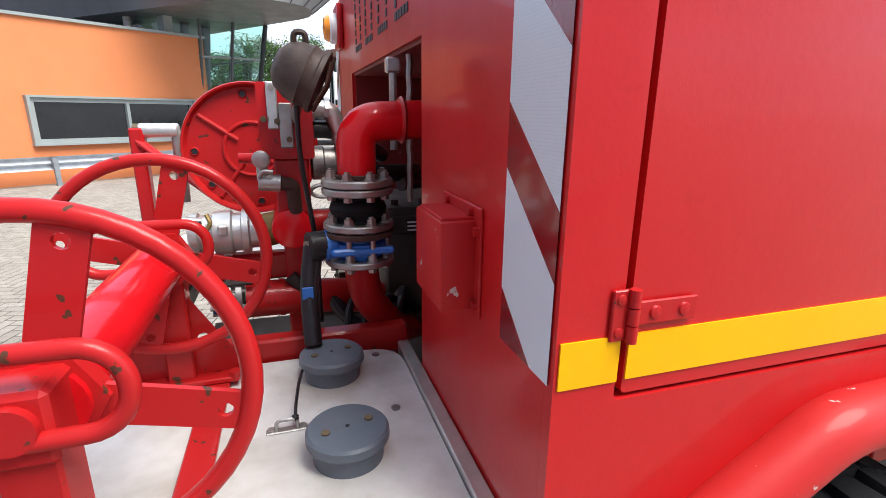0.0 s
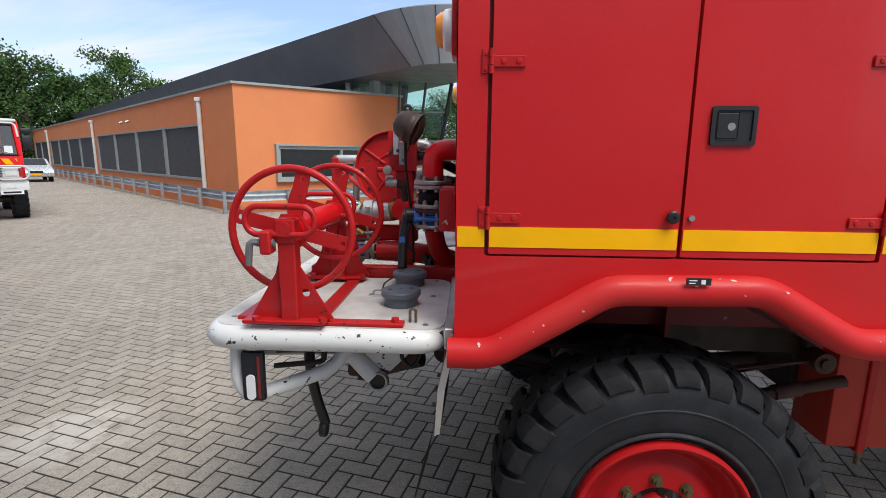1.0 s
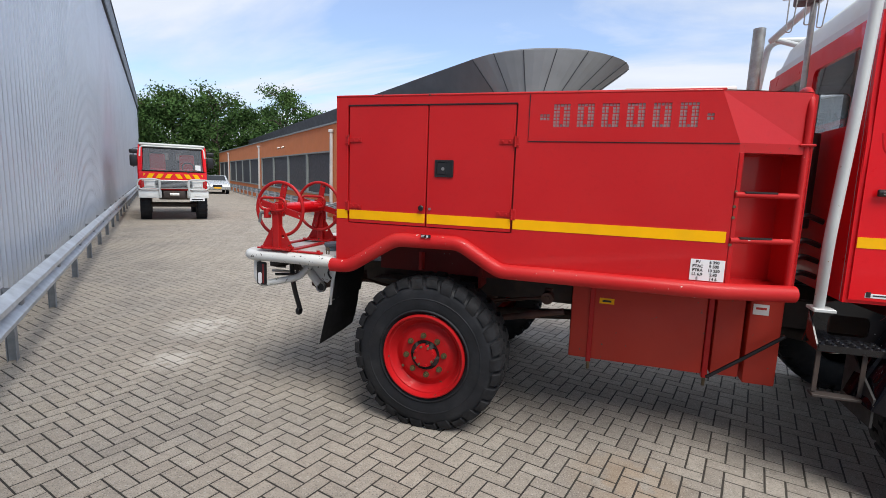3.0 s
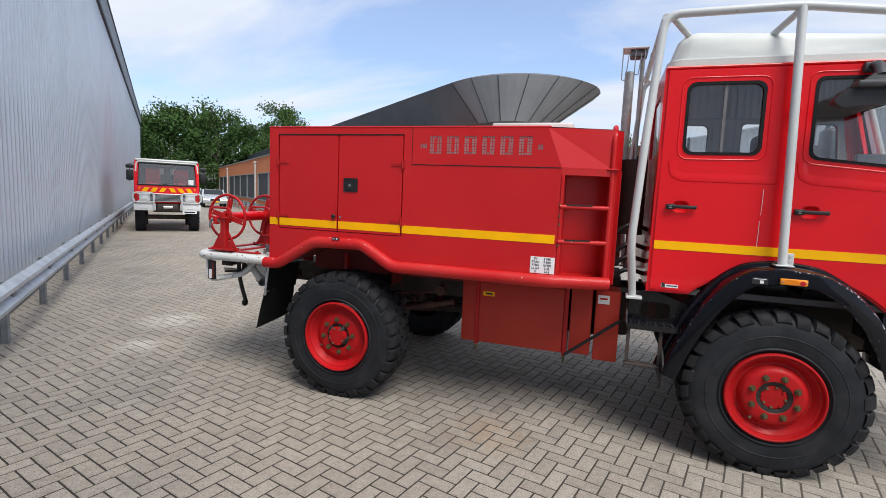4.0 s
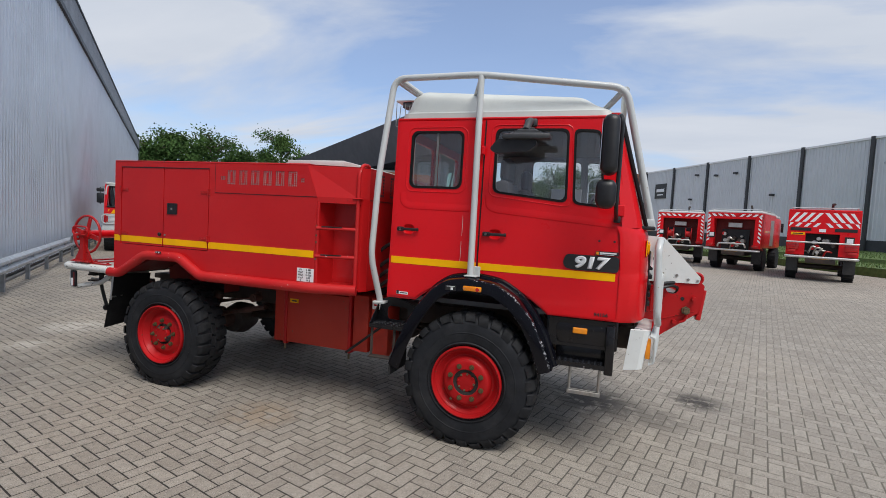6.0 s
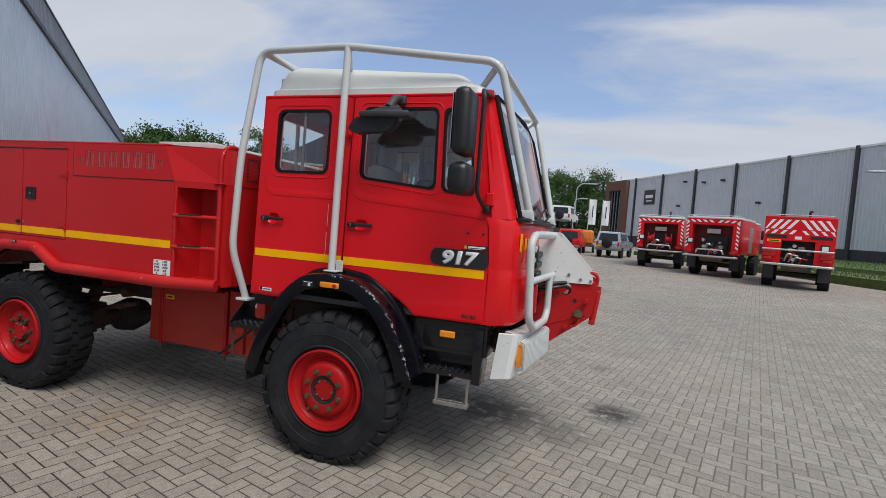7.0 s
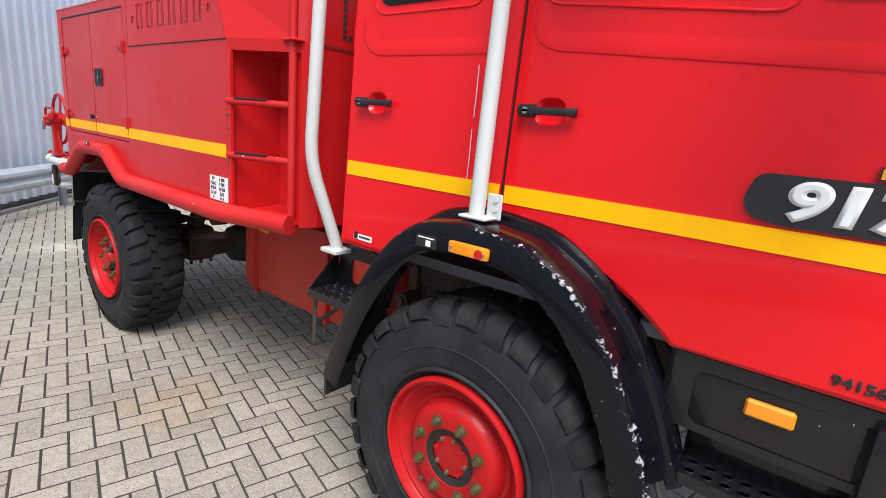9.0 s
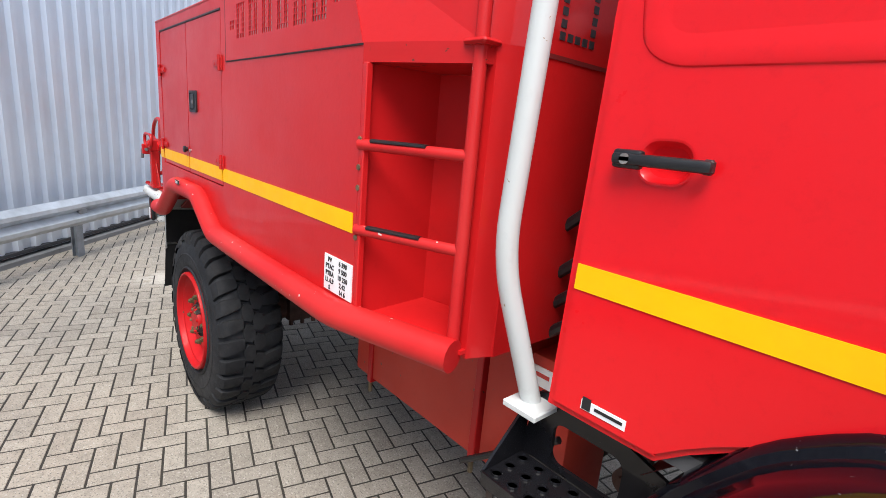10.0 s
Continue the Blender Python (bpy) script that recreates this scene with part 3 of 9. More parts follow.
def text_mesh(body, size, material, parent, name, m, label="", extrude=0.001, bold=0.0, squeeze=1.0, bend=None):
    """Lettering as a thin mesh; m: its pose in the world."""
    cu = bpy.data.curves.new(name, "FONT")
    cu.body, cu.size, cu.extrude, cu.bevel_depth, cu.bevel_resolution = body, size, extrude, bold, 0
    cu.align_x, cu.align_y = "CENTER", "CENTER"
    tmp = bpy.data.objects.new(name, cu)
    me = bpy.data.meshes.new_from_object(tmp)
    bpy.data.objects.remove(tmp)
    me.transform(m @ Matrix.Diagonal((squeeze, 1, 1, 1)))
    for v in me.vertices:
        v.co.y += bend(v.co.x, v.co.z) if bend else 0
    me.transform(Matrix.Translation(-BASE[parent]))
    me.materials.clear()
    me.materials.append(material)
    ob = new(name, me)
    ob.parent = parent
    BASE[ob] = BASE[parent]
    if label:
        ob["label"] = label
    return ob


# ---- ground ----
D = Vector((-0.747, 0.665, 0))          # along the yard, away from the truck
N = Vector((0.665, 0.747, 0))           # across the yard
ZONE = (-11.0, 11.0, -4.6, 14.0)


def build_ground():
    def lines(a, b):
        v = {-3000.0, -700.0, -200.0, -110.0, 110.0, 200.0, 700.0, 3000.0, a, b}
        v.update(float(k) for k in range(-80, 81, 8))
        v.update(float(k) for k in range(-18, 23))
        return sorted(v)
    xs, ys = lines(ZONE[0], ZONE[1]), lines(ZONE[2], ZONE[3])
    bm = bmesh.new()
    grid = [[bm.verts.new((x, y, gz(max(-90, min(90, x)), max(-90, min(90, y))) - 0.003)) for x in xs] for y in ys]
    for j in range(len(ys) - 1):
        for i in range(len(xs) - 1):
            f = bm.faces.new((grid[j][i], grid[j][i + 1], grid[j + 1][i + 1], grid[j + 1][i]))
            cx, cy = (xs[i] + xs[i + 1]) / 2, (ys[j] + ys[j + 1]) / 2
            f.material_index = 1 if ZONE[0] < cx < ZONE[1] and ZONE[2] < cy < ZONE[3] else 0
    ob = link("ground", bm, [PAVING_FAR, JOINT])
    return tagged(ob, "grey concrete block paving laid in herringbone over the yard", "paving", kind="structure")


ground = build_ground()


def on_line(off, t, z=0.0, up_from_ground=True):
    """A point off metres across and t metres along the yard."""
    p = N * off + D * t
    return Vector((p.x, p.y, (gz(p.x, p.y) if up_from_ground else 0) + z))


# ---- hall of ribbed grey sheet along the yard ----
def build_hall_left():
    off, t0, t1, top = -3.1, -16.0, 59.9, 7.85
    prof = ((0.0, 0.0), (0.085, 0.0), (0.115, 0.038), (0.175, 0.038), (0.205, 0.0))
    pitch = 0.23

    def ribbed(o, z0, z1):
        bm = bmesh.new()
        cols = []
        t = t0
        while t < t1:
            for a, dep in prof:
                p = on_line(o + dep, t + a, 0)
                cols.append((bm.verts.new((p.x, p.y, z0)), bm.verts.new((p.x, p.y, z1))))
            t += pitch
        for a, b in zip(cols, cols[1:]):
            bm.faces.new((a[0], b[0], b[1], a[1]))
        return bm

    def slab(bm, o0, o1, z0, z1, ta=t0, tb=t1):
        v = [bm.verts.new((*on_line(o, t).xy, z)) for z in (z0, z1) for o, t in ((o0, ta), (o0, tb), (o1, tb), (o1, ta))]
        for q in ((0, 1, 2, 3), (4, 7, 6, 5), (0, 4, 5, 1), (1, 5, 6, 2), (2, 6, 7, 3), (3, 7, 4, 0)):
            bm.faces.new([v[k] for k in q])
        return bm
    wall = link("wall_west", ribbed(off, 0.12, top), CLAD, smooth=False)
    tagged(wall, "hall wall of vertically ribbed light grey metal sheet", "wall", kind="structure")
    part("wall_core", slab(bmesh.new(), off - 0.02, off - 0.3, -0.3, top + 1.0), CLAD, wall, smooth=False)
    kerb = bmesh.new()
    slab(kerb, off + 0.13, off - 0.02, -0.1, 0.05)
    part("plinth", kerb, plain("dark_plinth", (0.20, 0.20, 0.20), 0.8, 0.0, 0.2, 3), wall, "concrete edging strip at the wall's foot", smooth=False)
    part("drip_edge", slab(bmesh.new(), off - 0.01, off + 0.06, 0.085, 0.12), DARK_TRIM, wall, smooth=False)
    part("roof_trim", slab(bmesh.new(), off - 0.02, off + 0.12, top, top + 0.16), DARK_TRIM, wall, "dark lower edge of the roof band", smooth=False)
    part("roof_band", ribbed(off + 0.06, top + 0.16, top + 1.08), plain("roof_band_sheet", (0.27, 0.285, 0.31), 0.45, 0.3, 0.08, 0.9, 0.0), wall, "darker ribbed band along the roof edge", smooth=False)
    part("roof_cap", slab(bmesh.new(), off - 0.35, off + 0.13, top + 1.08, top + 1.15, t0, t1 + 0.1), DARK_TRIM, wall, smooth=False)
    co = bmesh.new()
    rod(co, on_line(off + 0.05, t1 + 0.02, -0.1), on_line(off + 0.05, t1 + 0.02, top), 0.07, n=8)
    part("corner_trim", co, ZINC, wall)


build_hall_left()


def guard_rail(points, spacing, name_label, phase=0.0, end_cap=True):
    """A galvanised W-beam crash barrier along points on the ground, on steel posts."""
    g = thing("guard_rail", points[0], name_label, "guard rail")
    cross = ((0.0, 0.155), (0.03, 0.135), (0.075, 0.10), (0.08, 0.06), (0.03, 0.02), (0.0, 0.0), (0.03, -0.02), (0.08, -0.06), (0.075, -0.10), (0.03, -0.135), (0.0, -0.155))
    bm = bmesh.new()
    rings = []
    pts = [Vector(p) for p in points]
    for i, p in enumerate(pts):
        t = (pts[min(i + 1, len(pts) - 1)] - pts[max(i - 1, 0)])
        t.z = 0
        side = Vector((t.y, -t.x, 0)).normalized()
        rings.append([bm.verts.new(p + side * (0.06 + o + th) + Vector((0, 0, 0.53 + h))) for th in (0, -0.006) for o, h in cross])
    k = len(cross)
    for a, b in zip(rings, rings[1:]):
        for off in (0, k):
            for q in range(k - 1):
                bm.faces.new((a[off + q], a[off + q + 1], b[off + q + 1], b[off + q]))
        bm.faces.new((a[0], b[0], b[k], a[k]))
        bm.faces.new((a[k - 1], a[2 * k - 1], b[2 * k - 1], b[k - 1]))
    for r in (rings[0], rings[-1]):
        bm.faces.new(r[:k] + r[k:][::-1])
    part("beam", bm, GALV, g)
    dist, want = 0.0, phase
    proto = None
    for a, b in zip(pts, pts[1:]):
        seg = (b - a).length
        while want <= dist + seg:
            p = a.lerp(b, (want - dist) / seg)
            want += spacing
            if proto is None:
                q = bmesh.new()
                t = (b - a).normalized()
                ang = math.atan2(t.y, t.x)
                for x0, x1, y0, y1 in ((-0.05, 0.05, -0.035, -0.029), (-0.05, 0.05, 0.029, 0.035), (-0.004, 0.004, -0.03, 0.03)):
                    box(q, x0, x1, y0, y1, -0.1, 0.66)
                box(q, -0.06, 0.06, -0.1, -0.034, 0.44, 0.62, 0.008, 1)
                bmesh.ops.transform(q, matrix=Matrix.Rotation(ang, 4, "Z"), verts=q.verts)
                me = bpy.data.meshes.new("post")
                bmesh.ops.recalc_face_normals(q, faces=q.faces)
                q.to_mesh(me)
                q.free()
                me.materials.append(POST_STEEL)
                proto = me
            ob = new("post", proto)
            ob.parent = g
            ob.location = p - pts[0]
        dist += seg
    return g


guard_rail([on_line(-2.72, t) for t in [-15 + 3 * k for k in range(25)]], 1.955, "galvanised steel crash barrier in front of the ribbed hall wall", 0.085)


# ---- orange building ----
C0 = Vector((-7.58, 13.0, 0))


def build_orange():
    far, k1, top = 44.6, 6.62, 3.77
    t_c, n_c = C0.dot(D), C0.dot(N)

    def at(t, k, z):
        if t < 1:            # the end wall stands a little askew
            k = k / (1 + 0.0324 * k)
            t -= 0.21 * k
        p = C0 + D * t + N * k
        q = C0 + D * max(t, 0)
        return Vector((p.x, p.y, gz(q.x, q.y) + z))

    def slab(bm, t0, t1, k0, k1, z0, z1):
        v = [bm.verts.new(at(t, k, z)) for z in (z0, z1) for k in (k0, k1) for t in (t0, t1)]
        for q in ((0, 2, 3, 1), (4, 5, 7, 6), (0, 1, 5, 4), (2, 6, 7, 3), (0, 4, 6, 2), (1, 3, 7, 5)):
            bm.faces.new([v[i] for i in q])
        return bm
    g = thing("orange_building", tuple(at(0, 0, 0)), "low building with orange render, charcoal window screens and white downpipes", "building")
    spans = [(2.75, 18.35), (19.4, 35.0), (36.2, 44.0)]
    edges = [0.0] + [e for s in spans for e in s] + [far]
    for i in range(0, len(edges), 2):
        part("wall", slab(bmesh.new(), edges[i], edges[i + 1], 0, 0.3, -0.6, top), RENDER_ORANGE, g, smooth=False)
    for a, b in spans:
        part("parapet", slab(bmesh.new(), a, b, 0.001, 0.3, -0.6, 0.90), RENDER_ORANGE, g, smooth=False)
        part("parapet", slab(bmesh.new(), a, b, 0.001, 0.3, 2.74, top - 0.001), RENDER_ORANGE, g, smooth=False)
    for ka, kb, z0, z1 in ((0.301, 1.2, -0.6, top), (5.85, k1, -0.6, top), (1.2, 5.85, -0.6, 0.96), (1.2, 5.85, 2.02, top)):
        part("wall", slab(bmesh.new(), 0.0, 0.3, ka, kb, z0, z1), RENDER_ORANGE, g, smooth=False)
    b = bmesh.new()
    slab(b, 0.4, far, 0.5, k1, top - 0.35, top - 0.25)
    slab(b, far, far + 0.3, 0, k1, -0.6, top)
    slab(b, 0.301, far, k1 - 0.3, k1, -0.6, top)
    part("roof", b, ZINC, g, smooth=False)
    c = bmesh.new()
    slab(c, -0.06, far, -0.06, 0.34, top, top + 0.07)
    slab(c, -0.06, 0.34, 0.34, k1 + 0.05, top, top + 0.07)
    part("parapet_cap", c, WIN_FRAME, g, "pale grey metal coping", smooth=False)
    for a, b2 in spans:
        cnt = round((b2 - a) / 3.9)
        wid = (b2 - a) / cnt
        for i in range(cnt):
            s0, s1 = a + i * wid, a + (i + 1) * wid
            pane = part("window", slab(bmesh.new(), s0 + 0.09, s1 - 0.09, 0.06, 0.1, 0.94, 2.70), SHUTTER, g, "window behind a charcoal fabric screen", smooth=False)
            fr = bmesh.new()
            slab(fr, s0, s0 + 0.1, -0.02, 0.12, 0.90, 2.74)
            slab(fr, s1 - 0.1, s1, -0.02, 0.12, 0.90, 2.74)
            slab(fr, s0 + 0.1, s1 - 0.1, -0.01, 0.12, 2.68, 2.74)
            slab(fr, s0 + 0.1, s1 - 0.1, -0.03, 0.12, 0.86, 0.94)
            part("window_frame", fr, WIN_FRAME, pane, "pale grey aluminium frame", smooth=False)
    for t in (2.55, 18.85, 35.5):
        p = bmesh.new()
        rod(p, at(t, -0.08, 0.3), at(t, -0.08, 3.5), 0.07, n=12)
        box(p, -0.09, 0.09, -0.09, 0.09, -0.06, 0.06, 0.01, 1, m=Matrix.Translation(at(t, -0.08, 3.5)))
        part("downpipe", p, plain("white_downpipe", (0.62, 0.61, 0.58), 0.5, 0, 0.1, 4), g, "white round downpipe")
    f = bmesh.new()
    for k0, k1b, z0, z1 in ((1.2, 1.29, 0.96, 2.02), (5.76, 5.85, 0.96, 2.02), (3.53, 3.62, 1.06, 1.92), (1.29, 5.76, 0.96, 1.06), (1.29, 5.76, 1.92, 2.02)):
        slab(f, -0.05, 0.1, k0, k1b, z0, z1)
    for k0, k1b, z0, z1 in ((1.12, 5.93, 2.02, 2.07), (1.12, 5.93, 0.91, 0.96), (1.13, 1.2, 0.96, 2.02), (5.85, 5.92, 0.96, 2.02)):
        slab(f, -0.12, 0.02, k0, k1b, z0, z1)
    wf = part("window", f, WIN_FRAME, g, "wide low window in a grey-green frame", smooth=False)
    for a, b2 in ((1.29, 3.53), (3.62, 5.76)):
        part("pane", slab(bmesh.new(), 0.04, 0.05, a, b2, 1.06, 1.92), DARK_GLASS, wf, smooth=False)
    for t in (11.4, 12.5):
        part("floodlight", R(at(t, -0.02, 3.2), at(t, -0.16, 3.15), 0.05, n=10), STEEL, g)


build_orange()
rail_line = [C0 + D * t + N * -0.48 for t in (44, 40, 36, 31, 26, 21, 16, 11, 7, 4, 2, 0.6, 0.0)] + [C0 + D * -0.4 + N * -0.3, C0 + D * -0.55 + N * 0.15] + [C0 + D * (-0.55 - 0.21 * k) + N * k for k in (1.4, 2.7, 3.9, 5.3)]
guard_rail([Vector((p.x, p.y, gz(p.x, p.y))) for p in rail_line][::-1], 1.95, "galvanised steel crash barrier along the orange building", 0.3)


# ---- pavilion with a leaning zinc roof rim ----
def build_pavilion():
    c0 = Vector((-2.15, 17.3, 0))
    g = thing("pavilion", (c0.x, c0.y, gz(c0.x, c0.y)), "pavilion with a curved dark zinc roof rim over slanted green glass", "building")

    def at(al, ac, z):
        p = c0 + D * al + N * ac
        return Vector((p.x, p.y, z))

    def outline(ca, cc, rad, z, fall=0.008, lift=0.05, flare=0.0, n=28):
        """One side, the round nose, the other side; ca, cc: the nose's centre along and across."""
        out = [at(t, cc - rad, z - fall * t) for t in (46, 38, 30, 23, 17, 12, 8, 4, 1.5)]
        for k in range(n + 1):
            a = math.pi * k / n
            out.append(at(ca - rad * math.sin(a), cc - rad * math.cos(a), z + lift * math.sin(a)))
        return out + [at(t, min(cc + rad + flare * (t - ca), 2.0 if flare else 99), z - fall * t) for t in (1.5, 8, 17, 30, 46)]
    top, bot = outline(-1.4, -0.6, 3.05, 5.78), outline(-2.35, -1.62, 1.42, 4.3, flare=0.22)
    strips = list(zip(range(len(top)), range(1, len(top))))
    fascia = bmesh.new()
    cap = bmesh.new()
    tv, mv = [cap.verts.new(p) for p in top], [cap.verts.new(p + Vector((0, 0, 0.05))) for p in outline(-1.4, -0.6, 2.8, 5.83)]
    for a, b in strips:
        cap.faces.new((tv[a], tv[b], mv[b], mv[a]))
    cap.faces.new(mv)
    part("roof", cap, ZINC, g, smooth=False)
    for a, b in strips[:9]:
        v = [fascia.verts.new(p) for p in (top[a], top[b], bot[b], bot[a])]
        fascia.faces.new(v)
    for a, b in strips[-5:]:
        v = [fascia.verts.new(p) for p in (top[a], top[b], bot[b], bot[a])]
        fascia.faces.new(v)
    part("fascia", fascia, ZINC, g, smooth=False)
    for a in range(9, len(strips) - 5, 3):
        pnl = bmesh.new()
        pts = []
        for q in range(a, a + 4):
            q = min(q, len(top) - 1)
            pts.append((top[q], bot[q]))
        va = [(pnl.verts.new(t2), pnl.verts.new(b2)) for t2, b2 in pts]
        for i in (0, 1, 2):
            pnl.faces.new((va[i][0], va[i + 1][0], va[i + 1][1], va[i][1]))
        part("fascia_panel", pnl, ZINC_LIGHT, g, smooth=False)
        sm = bmesh.new()
        out = (pts[0][0] - c0)
        out.z = 0
        out = out.normalized() * 0.015
        sweep(sm, [pts[0][0] + out, pts[0][1] + out], 0.013, 6)
        part("seam", sm, DARK_TRIM, g)
    so = bmesh.new()
    so.faces.new([so.verts.new(p) for p in bot])
    part("soffit", so, ZINC, g, smooth=False)
    # leaning glass walls under the soffit: one side, the front, the other side
    def glass_wall(t0, t1, b0, b1, cols, levels):
        for c in range(cols):
            f0, f1 = c / cols, (c + 1) / cols
            col = [(t0.lerp(t1, f), b0.lerp(b1, f)) for f in (f0, f1)]
            for u0, u1 in zip(levels, levels[1:]):
                pn = bmesh.new()
                pn.faces.new([pn.verts.new(p) for p in (col[0][0].lerp(col[0][1], u0), col[1][0].lerp(col[1][1], u0), col[1][0].lerp(col[1][1], u1), col[0][0].lerp(col[0][1], u1))])
                gl = part("window", pn, GREEN_GLASS, g, "slanted green glass", smooth=False)
                gl.visible_shadow = False
            part("mullion", S([col[0][0], col[0][1]], 0.045 if c else 0.07, 8), DARK_GREY, g)
        part("mullion", S([t1, b1], 0.07, 8), DARK_GREY, g)
        for u in levels[1:-1]:
            part("transom", S([t0.lerp(b0, u), t1.lerp(b1, u)], 0.032, 6), WIN_FRAME, g)
    A, A2 = at(0.55, -2.2, 4.3), at(0.7, -2.05, -0.5)
    E, E2 = at(-1.05, 0.05, 4.29), at(-0.55, -0.62, -0.5)
    F, F2 = at(26, -2.2, 4.1), at(26, -2.05, -0.5)
    G, G2 = at(6, 1.6, 4.25), at(6, 0.9, -0.5)
    H, H2 = at(26, 1.6, 4.1), at(26, 0.9, -0.5)
    glass_wall(A, E, A2, E2, 3, (0.0, 0.21, 0.42, 0.7, 1.0))
    glass_wall(F, A, F2, A2, 12, (0.0, 0.42, 1.0))
    glass_wall(E, G, E2, G2, 4, (0.0, 0.21, 0.42, 0.7, 1.0))
    glass_wall(G, H, G2, H2, 6, (0.0, 0.42, 1.0))
    part("corner_pillar", S([A + Vector((0.05, 0, 0)), A2 + Vector((0.05, 0, 0))], 0.19, 4), WIN_FRAME, g)
    for al, ac, lean_c in ((0.9, -1.2, -0.35), (0.9, -0.45, -0.4), (2.6, -1.5, 0.0), (2.8, 0.4, -0.3)):
        part("column", S([at(al, ac, 4.28), at(al + 0.2, ac + lean_c, -0.4)], 0.13, 12), ZINC, g)
    part("duct", S(round_path([at(1.6, -2.5, 4.28), at(1.6, -2.5, 3.9), at(1.7, -2.25, 3.5)], 0.2), 0.11, 14), STEEL, g)
    iw = bmesh.new()
    iw.faces.new([iw.verts.new(p) for p in (at(5, -1.9, 4.25), at(5, 0.3, 4.25), at(5, 0.3, -0.6), at(5, -1.9, -0.6))])
    iw.faces.new([iw.verts.new(p) for p in (at(5, -1.2, 4.25), at(26, -1.2, 4.1), at(26, -1.2, -0.6), at(5, -1.2, -0.6))])
    part("inner_wall", iw, SHUTTER, g, smooth=False)


build_pavilion()


# ---- long hall on the other side ----
def build_hall_right():
    p1, step = Vector((8.39, 69.85, 0)), Vector((2.89, -5.40, 0))
    u = step.normalized()
    out = Vector((u.y, -u.x, 0))
    if out.y > 0:
        out = -out
    a, b = -0.35, 14
    g = None
    bm = bmesh.new()
    cols = []
    t, end, pitch = a * step.length, b * step.length, 0.3
    prof = ((0.0, 0.0), (0.13, 0.0), (0.16, 0.035), (0.25, 0.035), (0.28, 0.0))
    while t < end:
        for s, dep in prof:
            p = p1 + u * (t + s) + out * dep
            cols.append((bm.verts.new((p.x, p.y, 2.2)), bm.verts.new((p.x, p.y, 10.0))))
        t += pitch
    for c, e in zip(cols, cols[1:]):
        bm.faces.new((c[0], e[0], e[1], c[1]))
    wall = link("wall_east", bm, CLAD_R, smooth=False)
    tagged(wall, "long hall wall of pale grey ribbed sheet between dark posts", "wall", kind="structure")

    def slab(bm2, t0, t1, o0, o1, z0, z1):
        v = []
        for z in (z0, z1):
            for t2, o2 in ((t0, o0), (t1, o0), (t1, o1), (t0, o1)):
                p = p1 + u * t2 + out * o2
                v.append(bm2.verts.new((p.x, p.y, z)))
        for q in ((0, 3, 2, 1), (4, 5, 6, 7), (0, 1, 5, 4), (1, 2, 6, 5), (2, 3, 7, 6), (3, 0, 4, 7)):
            bm2.faces.new([v[i] for i in q])
        return bm2
    part("wall_core", slab(bmesh.new(), a * step.length, end, -0.3, -0.02, -0.4, 10.0), CLAD_R, wall, smooth=False)
    part("plinth", slab(bmesh.new(), a * step.length, end, -0.02, 0.05, -0.4, 2.2), DARK_TRIM, wall, smooth=False)
    part("roof_trim", slab(bmesh.new(), a * step.length, end, -0.3, 0.12, 10.0, 10.16), LABEL_WHITE, wall, "thin white roof edge", smooth=False)
    for k in range(0, 15):
        t = k * step.length
        part("post", slab(bmesh.new(), t - 0.13, t + 0.13, 0.04, 0.22, -0.3, 10.2), DARK_TRIM, wall, "charcoal wall post", smooth=False)
    sg = part("sign", slab(bmesh.new(), 2.3, 4.65, 0.06, 0.14, 6.45, 8.35), DARK_TRIM, wall, "dark square sign with unreadable white lettering", smooth=False)
    for z0, z1, t0, t1 in ((7.3, 7.7, 2.65, 4.3), (6.85, 7.0, 2.9, 4.1)):
        part("lettering", slab(bmesh.new(), t0, t1, 0.142, 0.15, z0, z1), LABEL_WHITE, sg, smooth=False)
    for t, z in ((9.7, 6.0), (10.6, 8.8), (13.8, 8.5), (16.7, 8.5), (21.6, 6.0)):
        lamp = bmesh.new()
        slab(lamp, t - 0.15, t + 0.15, 0.05, 0.4, z, z + 0.2)
        part("wall_lamp", lamp, DARK_TRIM, wall, smooth=False)
    br = thing("brick_entrance", tuple(p1 + u * -5.0), "brown brick entrance bay with tall dark windows", "building")
    part("wall", slab(bmesh.new(), -7.6, -1.8, -2.0, 0.5, 8.7, 10.1), BRICK, br, smooth=False)
    part("wall", slab(bmesh.new(), -7.6, -6.5, -2.0, 0.5, -0.5, 8.7), BRICK, br, smooth=False)
    part("wall", slab(bmesh.new(), -3.1, -1.8, -2.0, 0.5, -0.5, 8.7), BRICK, br, smooth=False)
    part("window", slab(bmesh.new(), -6.5, -3.1, -0.3, 0.0, -0.5, 8.7), DARK_GLASS, br, smooth=False)
    for k in range(5):
        part("mullion", slab(bmesh.new(), -6.45 + 0.78 * k, -6.35 + 0.78 * k, 0.0, 0.08, -0.5, 8.7), WIN_FRAME, br, smooth=False)
    gs = bmesh.new()
    rng = random.Random(5)
    for o0, o1, za, zb in ((0.3, 6.0, 1.35, 0.95), (9.5, 14.0, 0.80, 0.74)):
        v = []
        for t2, o2, z in ((24, o0, za), (82, o0, za), (82, o1, zb), (24, o1, zb)):
            p = p1 + u * t2 + out * o2
            v.append((gs.verts.new((p.x, p.y, z)), gs.verts.new((p.x, p.y, 0.1))))
        gs.faces.new([a for a, b in v])
        for k in range(4):
            (a, b), (c, e) = v[k], v[(k + 1) % 4]
            gs.faces.new((a, b, e, c))
